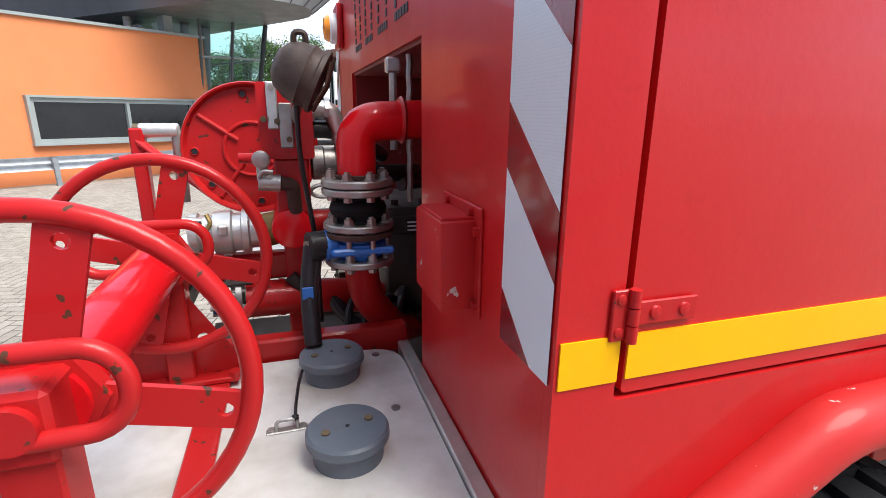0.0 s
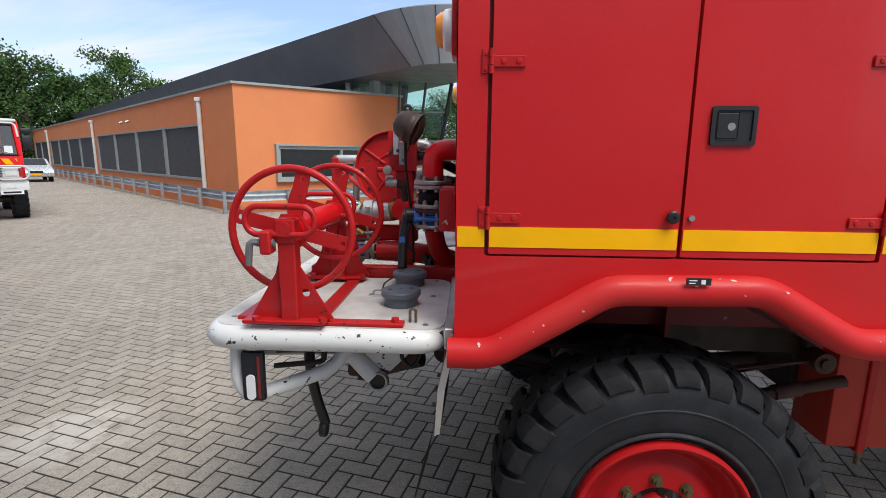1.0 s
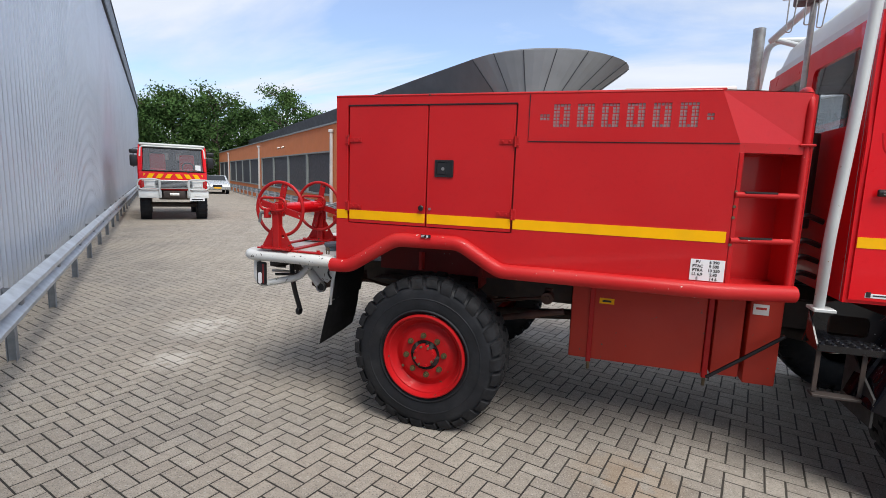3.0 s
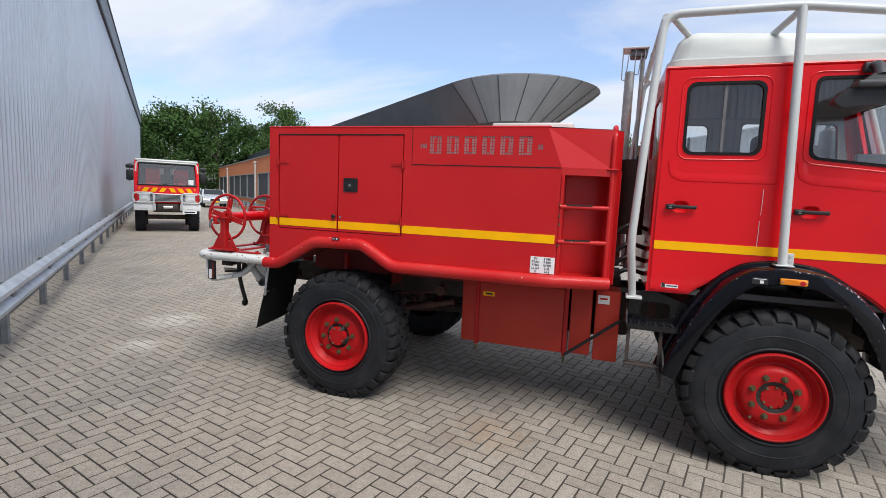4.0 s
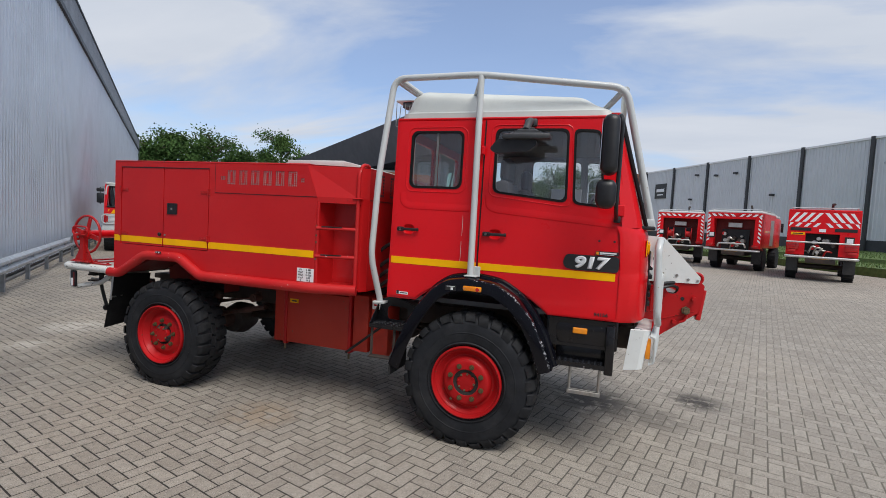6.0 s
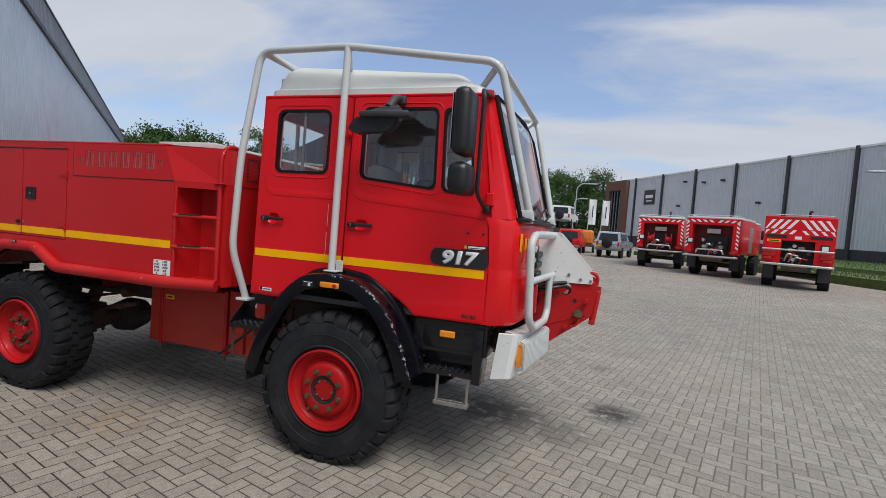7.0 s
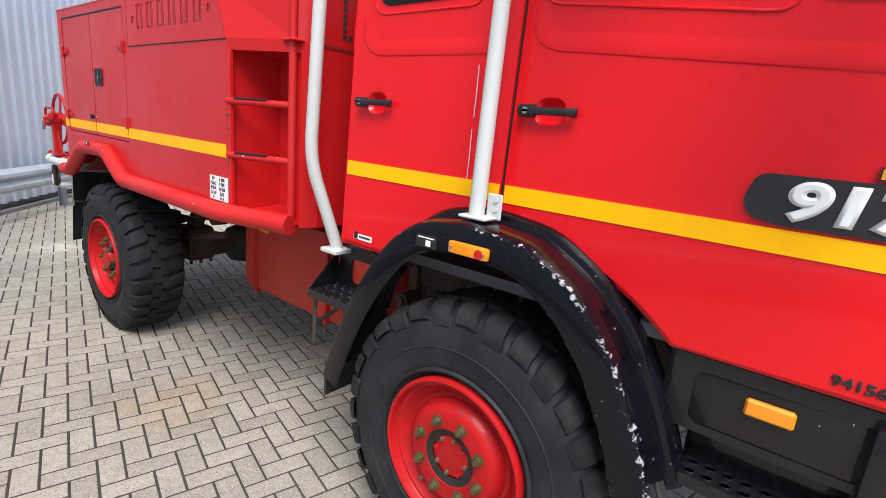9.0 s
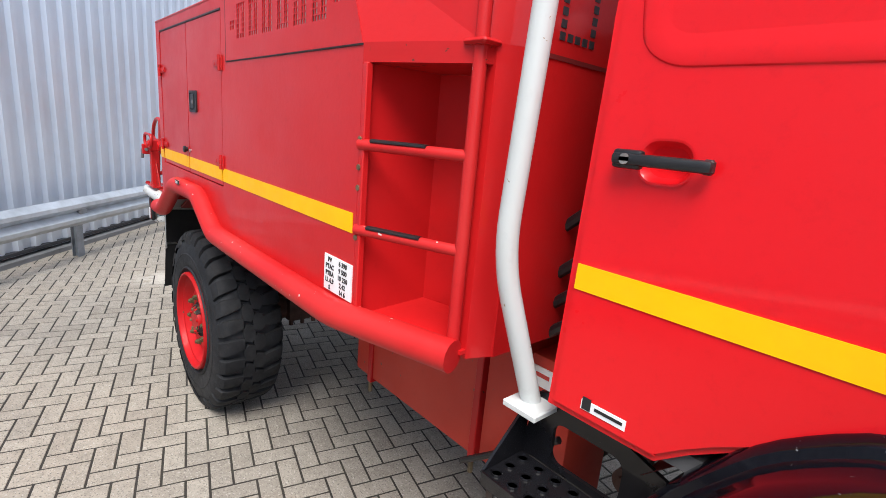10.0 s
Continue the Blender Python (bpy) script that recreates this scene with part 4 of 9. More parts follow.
        for _ in range(5000):
            t2, o2 = rng.uniform(24, 60), rng.uniform(o0, o1)
            p = p1 + u * t2 + out * o2
            h, w, an = rng.uniform(0.06, 0.18), 0.02, rng.uniform(0, 6.28)
            d2 = Vector((math.cos(an), math.sin(an), 0)) * w
            lean = Vector((rng.uniform(-0.05, 0.05), rng.uniform(-0.05, 0.05), 0))
            base = Vector((p.x, p.y, za + (zb - za) * (o2 - o0) / (o1 - o0)))
            gs.faces.new([gs.verts.new(base - d2), gs.verts.new(base + d2), gs.verts.new(base + lean + Vector((0, 0, h)))])
    tagged(link("grass_verge", gs, GRASS, smooth=False), "strip of dry short grass at the hall's foot", "grass", kind="stuff")
    return p1, u, out


HR_P, HR_U, HR_OUT = build_hall_right()


# ---- trees ----
def tree(x, y, h, r, seed, label, leaves=9500):
    rng = random.Random(seed)
    z0 = gz(max(-90, min(90, x)), max(-90, min(90, y))) - 0.1
    g = thing("tree", (x, y, z0), label, "tree", "trees behind the yard")
    bm = bmesh.new()
    sweep(bm, [(x, y, z0), (x + 0.1, y, z0 + h * 0.25), (x - 0.1, y + 0.1, z0 + h * 0.55), (x, y, z0 + h * 0.85)], [r * 0.07, r * 0.055, r * 0.035, r * 0.01], 8)
    tips = []
    for k in range(16):
        a, f = rng.uniform(0, 6.28), rng.uniform(0.22, 0.85)
        reach = r * (0.95 - 0.55 * f) * rng.uniform(0.7, 1.1)
        s = Vector((x, y, z0 + h * f))
        e = s + Vector((math.cos(a) * reach, math.sin(a) * reach, h * rng.uniform(0.06, 0.18)))
        sweep(bm, [s, s.lerp(e, 0.5) + Vector((0, 0, 0.05 * h)), e], [r * 0.03, r * 0.02, r * 0.006], 5)
        tips.append(e)
    part("trunk", bm, BARK, g)
    clumps = tips + [Vector((x, y, z0 + h * 0.92))]
    for _ in range(56):
        a, f = rng.uniform(0, 6.28), rng.uniform(0.06, 0.93)
        reach = r * math.sin(math.pi * min(1, f * 0.8 + 0.18)) * rng.uniform(0.35, 1.0)
        clumps.append(Vector((x + math.cos(a) * reach, y + math.sin(a) * reach, z0 + h * f)))
    verts, faces = [], []
    for _ in range(leaves):
        c = rng.choice(clumps)
        d = Vector((rng.gauss(0, 1), rng.gauss(0, 1), rng.gauss(0, 0.8))) * r * 0.125
        p = c + d - Vector((x, y, z0))
        u = Vector((rng.uniform(-1, 1), rng.uniform(-1, 1), rng.uniform(-1, 1))).normalized()
        w = u.orthogonal().normalized()
        s = rng.uniform(0.028, 0.06) * r * 0.72
        k = len(verts)
        verts += [tuple(p - u * s), tuple(p + w * s * 0.55), tuple(p + u * s), tuple(p - w * s * 0.55)]
        faces.append((k, k + 1, k + 2, k + 3))
    me = bpy.data.meshes.new("crown")
    me.from_pydata(verts, [], faces)
    me.materials.append(LEAF)
    ob = new("crown", me)
    ob.parent = g


for i, (az, rng_m, h, r) in enumerate(((141.5, 66, 9.4, 5.0), (138.9, 64, 9.8, 4.4), (136.8, 66, 11.3, 4.6), (134.6, 67, 10.4, 4.2), (132.6, 64, 11.8, 4.6), (130.0, 66, 9.7, 4.2), (127.6, 68, 10.4, 3.4),
                                       (125.5, 63, 12.2, 4.4), (122.6, 66, 10.0, 3.8), (96.5, 88, 9.6, 5.0), (93.6, 84, 11.0, 4.6), (91.8, 86, 12.0, 4.6), (89.4, 88, 10.8, 4.6), (87.4, 85, 12.2, 5.0))):
    tree(math.cos(radians(az)) * rng_m, -2 + math.sin(radians(az)) * rng_m, h, r, 40 + i, "dense green broadleaf tree behind the yard")

shed = thing("shed", (-38, 44, gz(-38, 44)), "low flat-roofed grey shed closing the yard", "shed")
sm4 = Matrix.Translation((-40, 43, gz(-40, 43))) @ Matrix.Rotation(math.atan2(D.y, D.x), 4, "Z")
part("wall", box(bmesh.new(), 4, 10, -14, 12, -0.5, 4.1, m=sm4), CLAD_R, shed, smooth=False)
part("roof", box(bmesh.new(), 3.7, 10.3, -14.3, 12.3, 4.1, 4.3, m=sm4), ZINC, shed, smooth=False)


# ---- wheels ----
def wheel(parent, x, y_face, z, radius=0.525, width=0.36, sign=1, spin=0.0, disc_in=0.04, hub_in=0.015, name="wheel", rim_r=0.292):
    """A balloon tyre with shoulder lugs on a dished steel rim. y_face: the outer sidewall; sign: +1 when the wheel reaches towards +y from it."""
    w = new(name)
    w.parent = parent
    BASE[w] = BASE[parent]
    s, rnd = sign, random.Random(int(x * 100) + 7 + sign)
    R0, W = radius - 0.022, width
    ty = bmesh.new()
    prof = [(0.050, rim_r - 0.006), (0.022, rim_r + 0.004), (0.010, rim_r + 0.022), (0.002, rim_r + 0.060), (0.0, rim_r + 0.105), (0.004, R0 - 0.072), (0.014, R0 - 0.042), (0.032, R0 - 0.018), (0.060, R0 - 0.004), (0.10, R0), (W / 2, R0 + 0.003)]
    prof = prof + [(W - a, r) for a, r in prof[::-1][1:]]
    lathe(ty, [(a * s, r) for a, r in prof], (x, y_face, z), "y", 72, caps=False)
    tyre = part("tyre", ty, RUBBER, w)
    rg = bmesh.new()
    for rr, up in ((rim_r + 0.024, 0.004), (rim_r + 0.108, 0.002)):
        lathe(rg, [(0.004 * s, rr - 0.004), (-up * s, rr + 0.002), (-up * s, rr + 0.006), (0.004 * s, rr + 0.013)], (x, y_face, z), "y", 64, True)
    part("bead_ring", rg, RUBBER, tyre)
    tr = bmesh.new()
    lugs = 30
    pitch = 2 * math.pi / lugs
    # shoulder blocks run from the sidewall over the edge on to the crown
    run = [(0.0055, 0.066, 0.38), (0.005, 0.056, 0.385), (0.012, 0.032, 0.375), (0.026, 0.011, 0.365), (0.050, 0.002, 0.35), (0.085, 0.0, 0.32), (0.125, 0.0, 0.24)]
    for k in range(lugs):
        for side in (0, 1):
            a0 = pitch * (k + 0.5 * side) + spin
            rows_v = []
            long = 0.012 if k % 2 else -0.008
            for q, (yy, drop, wide) in enumerate(run):
                rr = radius - drop - (long if q == 0 else 0.0)
                turn = 0.26 * pitch * (q / 6.0) * (1 if side else -1)
                wear = rnd.uniform(-0.02, 0.02)
                half = wide * pitch + wear * pitch * (0.5 if q > 2 else 1.0)
                yv = yy if side == 0 else W - yy
                low_r = rr - (0.024 if q > 1 else 0.006)
                inward = 0.012 if q < 3 else 0.0
                yl = yv + (inward if side == 0 else -inward)
                line = []
                for ang, r9, y9 in ((-half * 1.10, low_r, yl), (-half * 0.94, rr - 0.002, yv), (-half * 0.5, rr, yv), (half * 0.5, rr, yv), (half * 0.94, rr - 0.002, yv), (half * 1.10, low_r, yl)):
                    line.append(tr.verts.new((x + r9 * math.sin(a0 + turn + ang), y_face + y9 * s, z + r9 * math.cos(a0 + turn + ang))))
                rows_v.append(line)
            for ra, rb2 in zip(rows_v, rows_v[1:]):
                for q in range(5):
                    tr.faces.new((ra[q], ra[q + 1], rb2[q + 1], rb2[q]))
            end = [tr.verts.new((v.co.x + (x - v.co.x) * 0.05, v.co.y + (0.006 if side == 0 else -0.006) * s, v.co.z + (z - v.co.z) * 0.05)) for v in rows_v[-1]]
            for q in range(5):
                tr.faces.new((rows_v[-1][q], rows_v[-1][q + 1], end[q + 1], end[q]))
        # two staggered rows of blocks on the crown
        for row, yc in ((0, W / 2 - 0.026), (1, W / 2 + 0.026)):
            a0 = pitch * (k + 0.25 + 0.5 * row) + spin
            low, top = [], []
            for u, v in ((-0.055, -0.012), (-0.028, -0.034), (0.040, -0.030), (0.055, 0.012), (0.028, 0.034), (-0.040, 0.030)):
                for ring, r9, f9 in ((low, radius - 0.024, 1.0), (top, radius, 0.92)):
                    ang = a0 + u * f9 / radius
                    ring.append(tr.verts.new((x + r9 * math.sin(ang), y_face + (yc + v * f9) * s, z + r9 * math.cos(ang))))
            tr.faces.new(top)
            for q in range(6):
                tr.faces.new((low[q], low[(q + 1) % 6], top[(q + 1) % 6], top[q]))
    part("tread", tr, TREAD, tyre, "worn lug tread, dusty at the edges")
    rm = bmesh.new()
    d = disc_in
    deep = max(d + 0.030, 0.055)
    prof = [(0.022, rim_r + 0.002), (0.0, rim_r + 0.003), (-0.010, rim_r - 0.001), (-0.013, rim_r - 0.008), (-0.009, rim_r - 0.015), (0.010, rim_r - 0.020), (0.020, rim_r - 0.025), (0.022, rim_r - 0.034), (0.030, rim_r - 0.041), (deep - 0.012, rim_r - 0.055), (deep, rim_r - 0.070), (deep - 0.002, 0.208), (d + 0.012, 0.188), (d + 0.003, 0.172), (d, 0.160), (d, 0.108), (d + 0.004, 0.103), (d + 0.028, 0.101), (d + 0.028, 0.0)]
    lathe(rm, [(a * s, r) for a, r in prof], (x, y_face, z), "y", 72, caps=False)
    rim = part("rim", rm, RED_RIM, w, "red painted steel rim")
    a = spin + 3.6
    part("valve_hole", R((x + 0.198 * math.cos(a), y_face + (deep + 0.004) * s, z + 0.198 * math.sin(a)), (x + 0.198 * math.cos(a), y_face + (d + 0.010) * s, z + 0.198 * math.sin(a)), 0.010, n=12), RUST_BOLT, rim)
    hb = bmesh.new()
    lathe(hb, [((d + 0.028) * s, 0.081), ((hub_in + 0.010) * s, 0.080), ((hub_in + 0.003) * s, 0.076), ((hub_in + 0.001) * s, 0.036), ((hub_in - 0.001) * s, 0.018), (hub_in * s, 0.0)], (x, y_face, z), "y", 36)
    hub = part("hub", hb, RED_RIM, w)
    for k in range(8):
        a = 2 * math.pi * k / 8 + 0.2 + spin
        cx, cz = x + 0.067 * math.cos(a), z + 0.067 * math.sin(a)
        part("hub_bolt", R((cx, y_face + (hub_in + 0.006) * s, cz), (cx, y_face + (hub_in - 0.007) * s, cz), 0.0085, n=6), RUST_BOLT if k % 3 else RED_RIM, hub)
    # bare ring round the hub, its paint broken away in an uneven line
    rb = bmesh.new()
    ring_in, ring_out = [], []
    for k in range(40):
        a = 2 * math.pi * k / 40
        r_in = 0.081 - rnd.uniform(0.0, 0.013) * (1 if (k // 5) % 2 else 0.15)
        ring_in.append(rb.verts.new((x + r_in * math.cos(a), y_face + (min(hub_in, d + 0.01) - 0.0008 if r_in < 0.079 else d + 0.012) * s, z + r_in * math.sin(a))))
        ring_out.append(rb.verts.new((x + 0.106 * math.cos(a), y_face + (d + 0.002) * s, z + 0.106 * math.sin(a))))
    for k in range(40):
        rb.faces.new((ring_in[k], ring_in[(k + 1) % 40], ring_out[(k + 1) % 40], ring_out[k]))
    part("hub_collar", rb, GREASE, hub, "bare dark ring round the hub, paint broken away")
    for k in range(8):
        a = 2 * math.pi * k / 8 + spin
        cx, cz = x + 0.138 * math.cos(a), z + 0.138 * math.sin(a)
        nb = bmesh.new()
        rod(nb, (cx, y_face + (d + 0.002) * s, cz), (cx, y_face + (d - 0.004) * s, cz), 0.021, n=16)
        rod(nb, (cx, y_face + d * s, cz), (cx, y_face + (d - 0.020) * s, cz), 0.017, n=6)
        rod(nb, (cx, y_face + d * s, cz), (cx, y_face + (d - 0.029) * s, cz), 0.010, n=10)
        part("wheel_nut", nb, NUT_OLIVE, rim, "dull olive wheel nut")
    return w


# ---- the fire truck ----
T = thing("fire_truck", (1.6, 1.17, 0), "red off-road fire truck with white roll cage and yellow stripe", "fire truck")
YC, YW = 1.17, 2.34


def mir(y):
    return 2 * YC - y


for x, yf, spin, d_in, h_in, r, zc in ((-0.012, -0.025, 0.1, 0.042, 0.014, 0.545, 0.526), (3.192, 0.020, 0.45, 0.002, 0.014, 0.560, 0.538)):
    wheel(T, x, yf, zc, r, spin=spin, disc_in=d_in, hub_in=h_in)
    wheel(T, x, mir(yf), zc, r, sign=-1, spin=spin + 0.3, disc_in=d_in, hub_in=h_in)

# chassis and running gear
for y in (0.82, 1.46):
    part("chassis_rail", B(-1.0, 4.55, y, y + 0.07, 0.80, 1.0, 0.008, 1), CHASSIS, T)
for x in (-0.75, 0.55, 1.4, 2.4, 4.3):
    part("cross_member", R((x, 0.85, 0.9), (x, 1.5, 0.9), 0.05), CHASSIS, T)
for x, z in ((0.0, 0.52), (3.22, 0.52)):
    ax = bmesh.new()
    rod(ax, (x, 0.2, z), (x, mir(0.2), z), 0.065, n=14)
    lathe(ax, [(-0.2, 0.07), (-0.15, 0.15), (0.0, 0.19), (0.15, 0.15), (0.2, 0.07)], (x, 1.1, z), "y", 20)
    rod(ax, (x, 0.19, z), (x, 0.34, z), 0.15, n=18)
    rod(ax, (x, mir(0.34), z), (x, mir(0.19), z), 0.15, n=18)
    part("axle", ax, CHASSIS, T)
for x, ys, up in ((0.0, (0.46, mir(0.46)), 0.115), (3.22, (0.56, mir(0.56)), 0.0)):
    for y in ys:
        lf = bmesh.new()
        for k in range(5):
            ln = 0.72 - 0.12 * k
            sweep(lf, [(x - ln, y, up + 0.80 - 0.022 * k), (x - ln * 0.5, y, up * 0.9 + 0.755 - 0.022 * k), (x, y, up * 0.8 + 0.74 - 0.022 * k), (x + ln * 0.5, y, up * 0.9 + 0.755 - 0.022 * k), (x + ln, y, up + 0.80 - 0.022 * k)], 0.018, 6, flat=0.55)
        box(lf, x - 0.06, x + 0.06, y - 0.05, y + 0.05, 0.52, 0.74 + up, 0.01, 1)
        spring = part("leaf_spring", lf, RUST, T, "rusty leaf spring pack")
        for sx in (-1, 1):
            eye = bmesh.new()
            lathe(eye, [(-0.05, 0.022), (-0.05, 0.042), (0.05, 0.042), (0.05, 0.022)], (x + sx * 0.75, y, 0.805 + up), "y", 20, True)
            rod(eye, (x + sx * 0.75, y - 0.062, 0.805 + up), (x + sx * 0.75, y + 0.062, 0.805 + up), 0.022, n=8)
            box(eye, x + sx * 0.75 - 0.03, x + sx * 0.75 + 0.03, y + 0.03, y + 0.06, 0.805 + up, 0.98, 0.006, 1)
            part("spring_eye", eye, RUST, spring)
for y in (0.46, mir(0.46)):
    rodm = R((0.10, y, 0.66), (0.87, y, 0.83), 0.024, n=14)
    rod(rodm, (0.60, y, 0.770), (0.70, y, 0.792), 0.031, n=14)
    part("torque_rod", rodm, RUST, T)
for y in (0.64, mir(0.64)):
    seat_b = bmesh.new()
    box(seat_b, -0.11, 0.12, y - 0.11, y + 0.11, 0.44, 0.72, 0.035, 2)
    rod(seat_b, (0.0, y - 0.19, 0.53), (0.0, y + 0.36, 0.53), 0.088, n=18)
    rod(seat_b, (0.02, y - 0.02, 0.70), (0.10, y + 0.02, 0.92), 0.06, n=14)
    sp_seat = part("spring_seat", seat_b, RUST, T, "rusty brown axle casting")
    for dx in (-0.08, 0.085):
        for dy in (-0.08, 0.0, 0.08):
            part("bolt", R((dx, y + dy, 0.415), (dx, y + dy, 0.45), 0.015, n=6), RUST, sp_seat)
part("drive_shaft", R((0.0, 1.13, 0.56), (2.0, 1.13, 0.74), 0.045), CHASSIS, T)
part("drive_shaft", R((2.2, 1.13, 0.74), (3.2, 1.13, 0.58), 0.045), CHASSIS, T)
part("gearbox", B(1.85, 2.35, 0.95, 1.45, 0.58, 0.95, 0.05), CHASSIS, T)
part("engine", B(2.9, 4.2, 0.8, 1.6, 0.72, 1.2, 0.05), CHASSIS, T)
for y0, y1 in ((0.1, 0.62), (mir(0.62), mir(0.1))):
    wa = bmesh.new()
    arch = [(-0.68, 1.09), (-0.26, 1.27), (0.22, 1.27), (0.50, 1.10)]
    lo = [wa.verts.new((a, y0, b)) for a, b in arch]
    hi = [wa.verts.new((a, y1, b)) for a, b in arch]
    lo2 = [wa.verts.new((a, y0, b + 0.02)) for a, b in arch]
    hi2 = [wa.verts.new((a, y1, b + 0.02)) for a, b in arch]
    for k in range(3):
        wa.faces.new((lo[k], lo[k + 1], hi[k + 1], hi[k]))
        wa.faces.new((lo2[k], lo2[k + 1], hi2[k + 1], hi2[k]))
    for e in (lo, hi):
        f = lo2 if e is lo else hi2
        for k in range(3):
            wa.faces.new((e[k], e[k + 1], f[k + 1], f[k]))
    # Painted darker than the body red, with the arch's shade in the colour.
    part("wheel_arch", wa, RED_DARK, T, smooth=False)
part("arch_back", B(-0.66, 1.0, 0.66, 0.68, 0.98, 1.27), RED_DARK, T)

# body shell
low = [(-0.70, 1.115), (-0.61, 1.115), (-0.235, 1.335), (0.215, 1.345), (0.475, 1.175), (1.75, 1.175)]
PANEL = [(0.617, 1.980), (1.749, 1.980), (1.642, 2.248), (0.617, 2.252)]


def body_side(y, sgn, near):
    door_out = rrect(-0.612, 0.545, 1.410, 2.205, 0.008, 2)
    outer = low + [(1.75, 1.978), (1.642, 2.255), (-0.70, 2.255)]
    holes = [door_out, [(PANEL[0][0] + 0.006, PANEL[0][1] + 0.008), (1.735, 1.988), (1.634, 2.243), (0.623, 2.245)]] if near else []
    return part("side_panel", P(outer, holes, y, 0.02 * sgn), RED, T)


body_side(0.0, 1, True)
body_side(YW, -1, False)
# Dark red sheet puts shade into the gaps round the locker doors.
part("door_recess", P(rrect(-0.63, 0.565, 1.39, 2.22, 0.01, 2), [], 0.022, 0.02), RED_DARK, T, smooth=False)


def hinge(parent, x, z, left):
    h = bmesh.new()
    s = 1 if left else -1
    box(h, x - 0.014 * s - 0.013, x - 0.014 * s + 0.011, -0.006, 0.0, z - 0.033, z + 0.033, 0.0015, 1)
    box(h, min(x, x + 0.098 * s), max(x, x + 0.098 * s), -0.005, 0.0, z - 0.0155, z + 0.0155, 0.0015, 1)
    for z0, z1 in ((-0.034, -0.012), (-0.0105, 0.0105), (0.012, 0.034)):
        rod(h, (x, -0.009, z + z0), (x, -0.009, z + z1), 0.0075, n=12)
    for k in (0.035, 0.078):
        lathe(h, [(-0.005, 0.009), (-0.0075, 0.0075), (-0.0085, 0.0)], (x + k * s, 0.0, z), "y", 10)
    for zz in (-0.021, 0.021):
        lathe(h, [(-0.006, 0.007), (-0.008, 0.006), (-0.009, 0.0)], (x - 0.016 * s, 0.0, z + zz), "y", 10)
    return part("hinge", h, RED_WORN, parent)


doors = []
for x0, x1, left in ((-0.600, -0.037, True), (-0.027, 0.534, False)):
    d = part("door", P(rrect(x0, x1, 1.417, 2.198, 0.006, 2), [], 0.002, 0.018), RED, T, "flush red locker door")
    doors.append(d)
    for z in (1.975, 1.528):
        hinge(d, x0 - 0.004 if left else x1 + 0.004, z, left)
part("door_trim", B(-0.61, 0.54, -0.002, 0.01, 2.199, 2.207, 0.0), BLACK_PLASTIC, T)
lt = bmesh.new()
plate(lt, rrect(0.022, 0.148, 1.745, 1.855, 0.008), [rrect(0.034, 0.136, 1.757, 1.843, 0.006)], -0.006, 0.012)
latch = part("latch", lt, BLACK_PLASTIC, doors[1], "black recessed door latch")
lk = bmesh.new()
box(lk, 0.030, 0.140, -0.0015, 0.0015, 1.752, 1.848)
box(lk, 0.036, 0.098, -0.005, 0.0, 1.762, 1.838, 0.004, 1)
part("latch_paddle", lk, BLACK_PLASTIC, latch)
part("lock", R((0.078, -0.006, 1.798), (0.078, 0.0, 1.798), 0.011, n=16), STEEL, latch)
part("knob", L([(0.0, 0.012), (-0.007, 0.012), (-0.009, 0.018), (-0.018, 0.019), (-0.022, 0.015), (-0.023, 0.006), (-0.019, 0.005), (-0.019, 0.0)], (-0.063, 0.0, 1.538), "y", 16), BLACK_PLASTIC, doors[0], "round black knob")
part("lock", R((-0.005, -0.006, 1.535), (-0.005, 0.002, 1.535), 0.009, n=12), STEEL, doors[1])


def stripe(x0, x1, parent, y=0.0, z0=1.438, z1=1.500):
    return part("reflective_stripe", B(x0, x1, y - 0.0025, y, z0, z1, 0.0), YELLOW, parent, "yellow reflective stripe", smooth=False)


stripe(-0.695, -0.612, T)
stripe(-0.598, -0.040, doors[0], 0.002)
stripe(-0.024, 0.532, doors[1], 0.002)
stripe(0.548, 1.733, T)

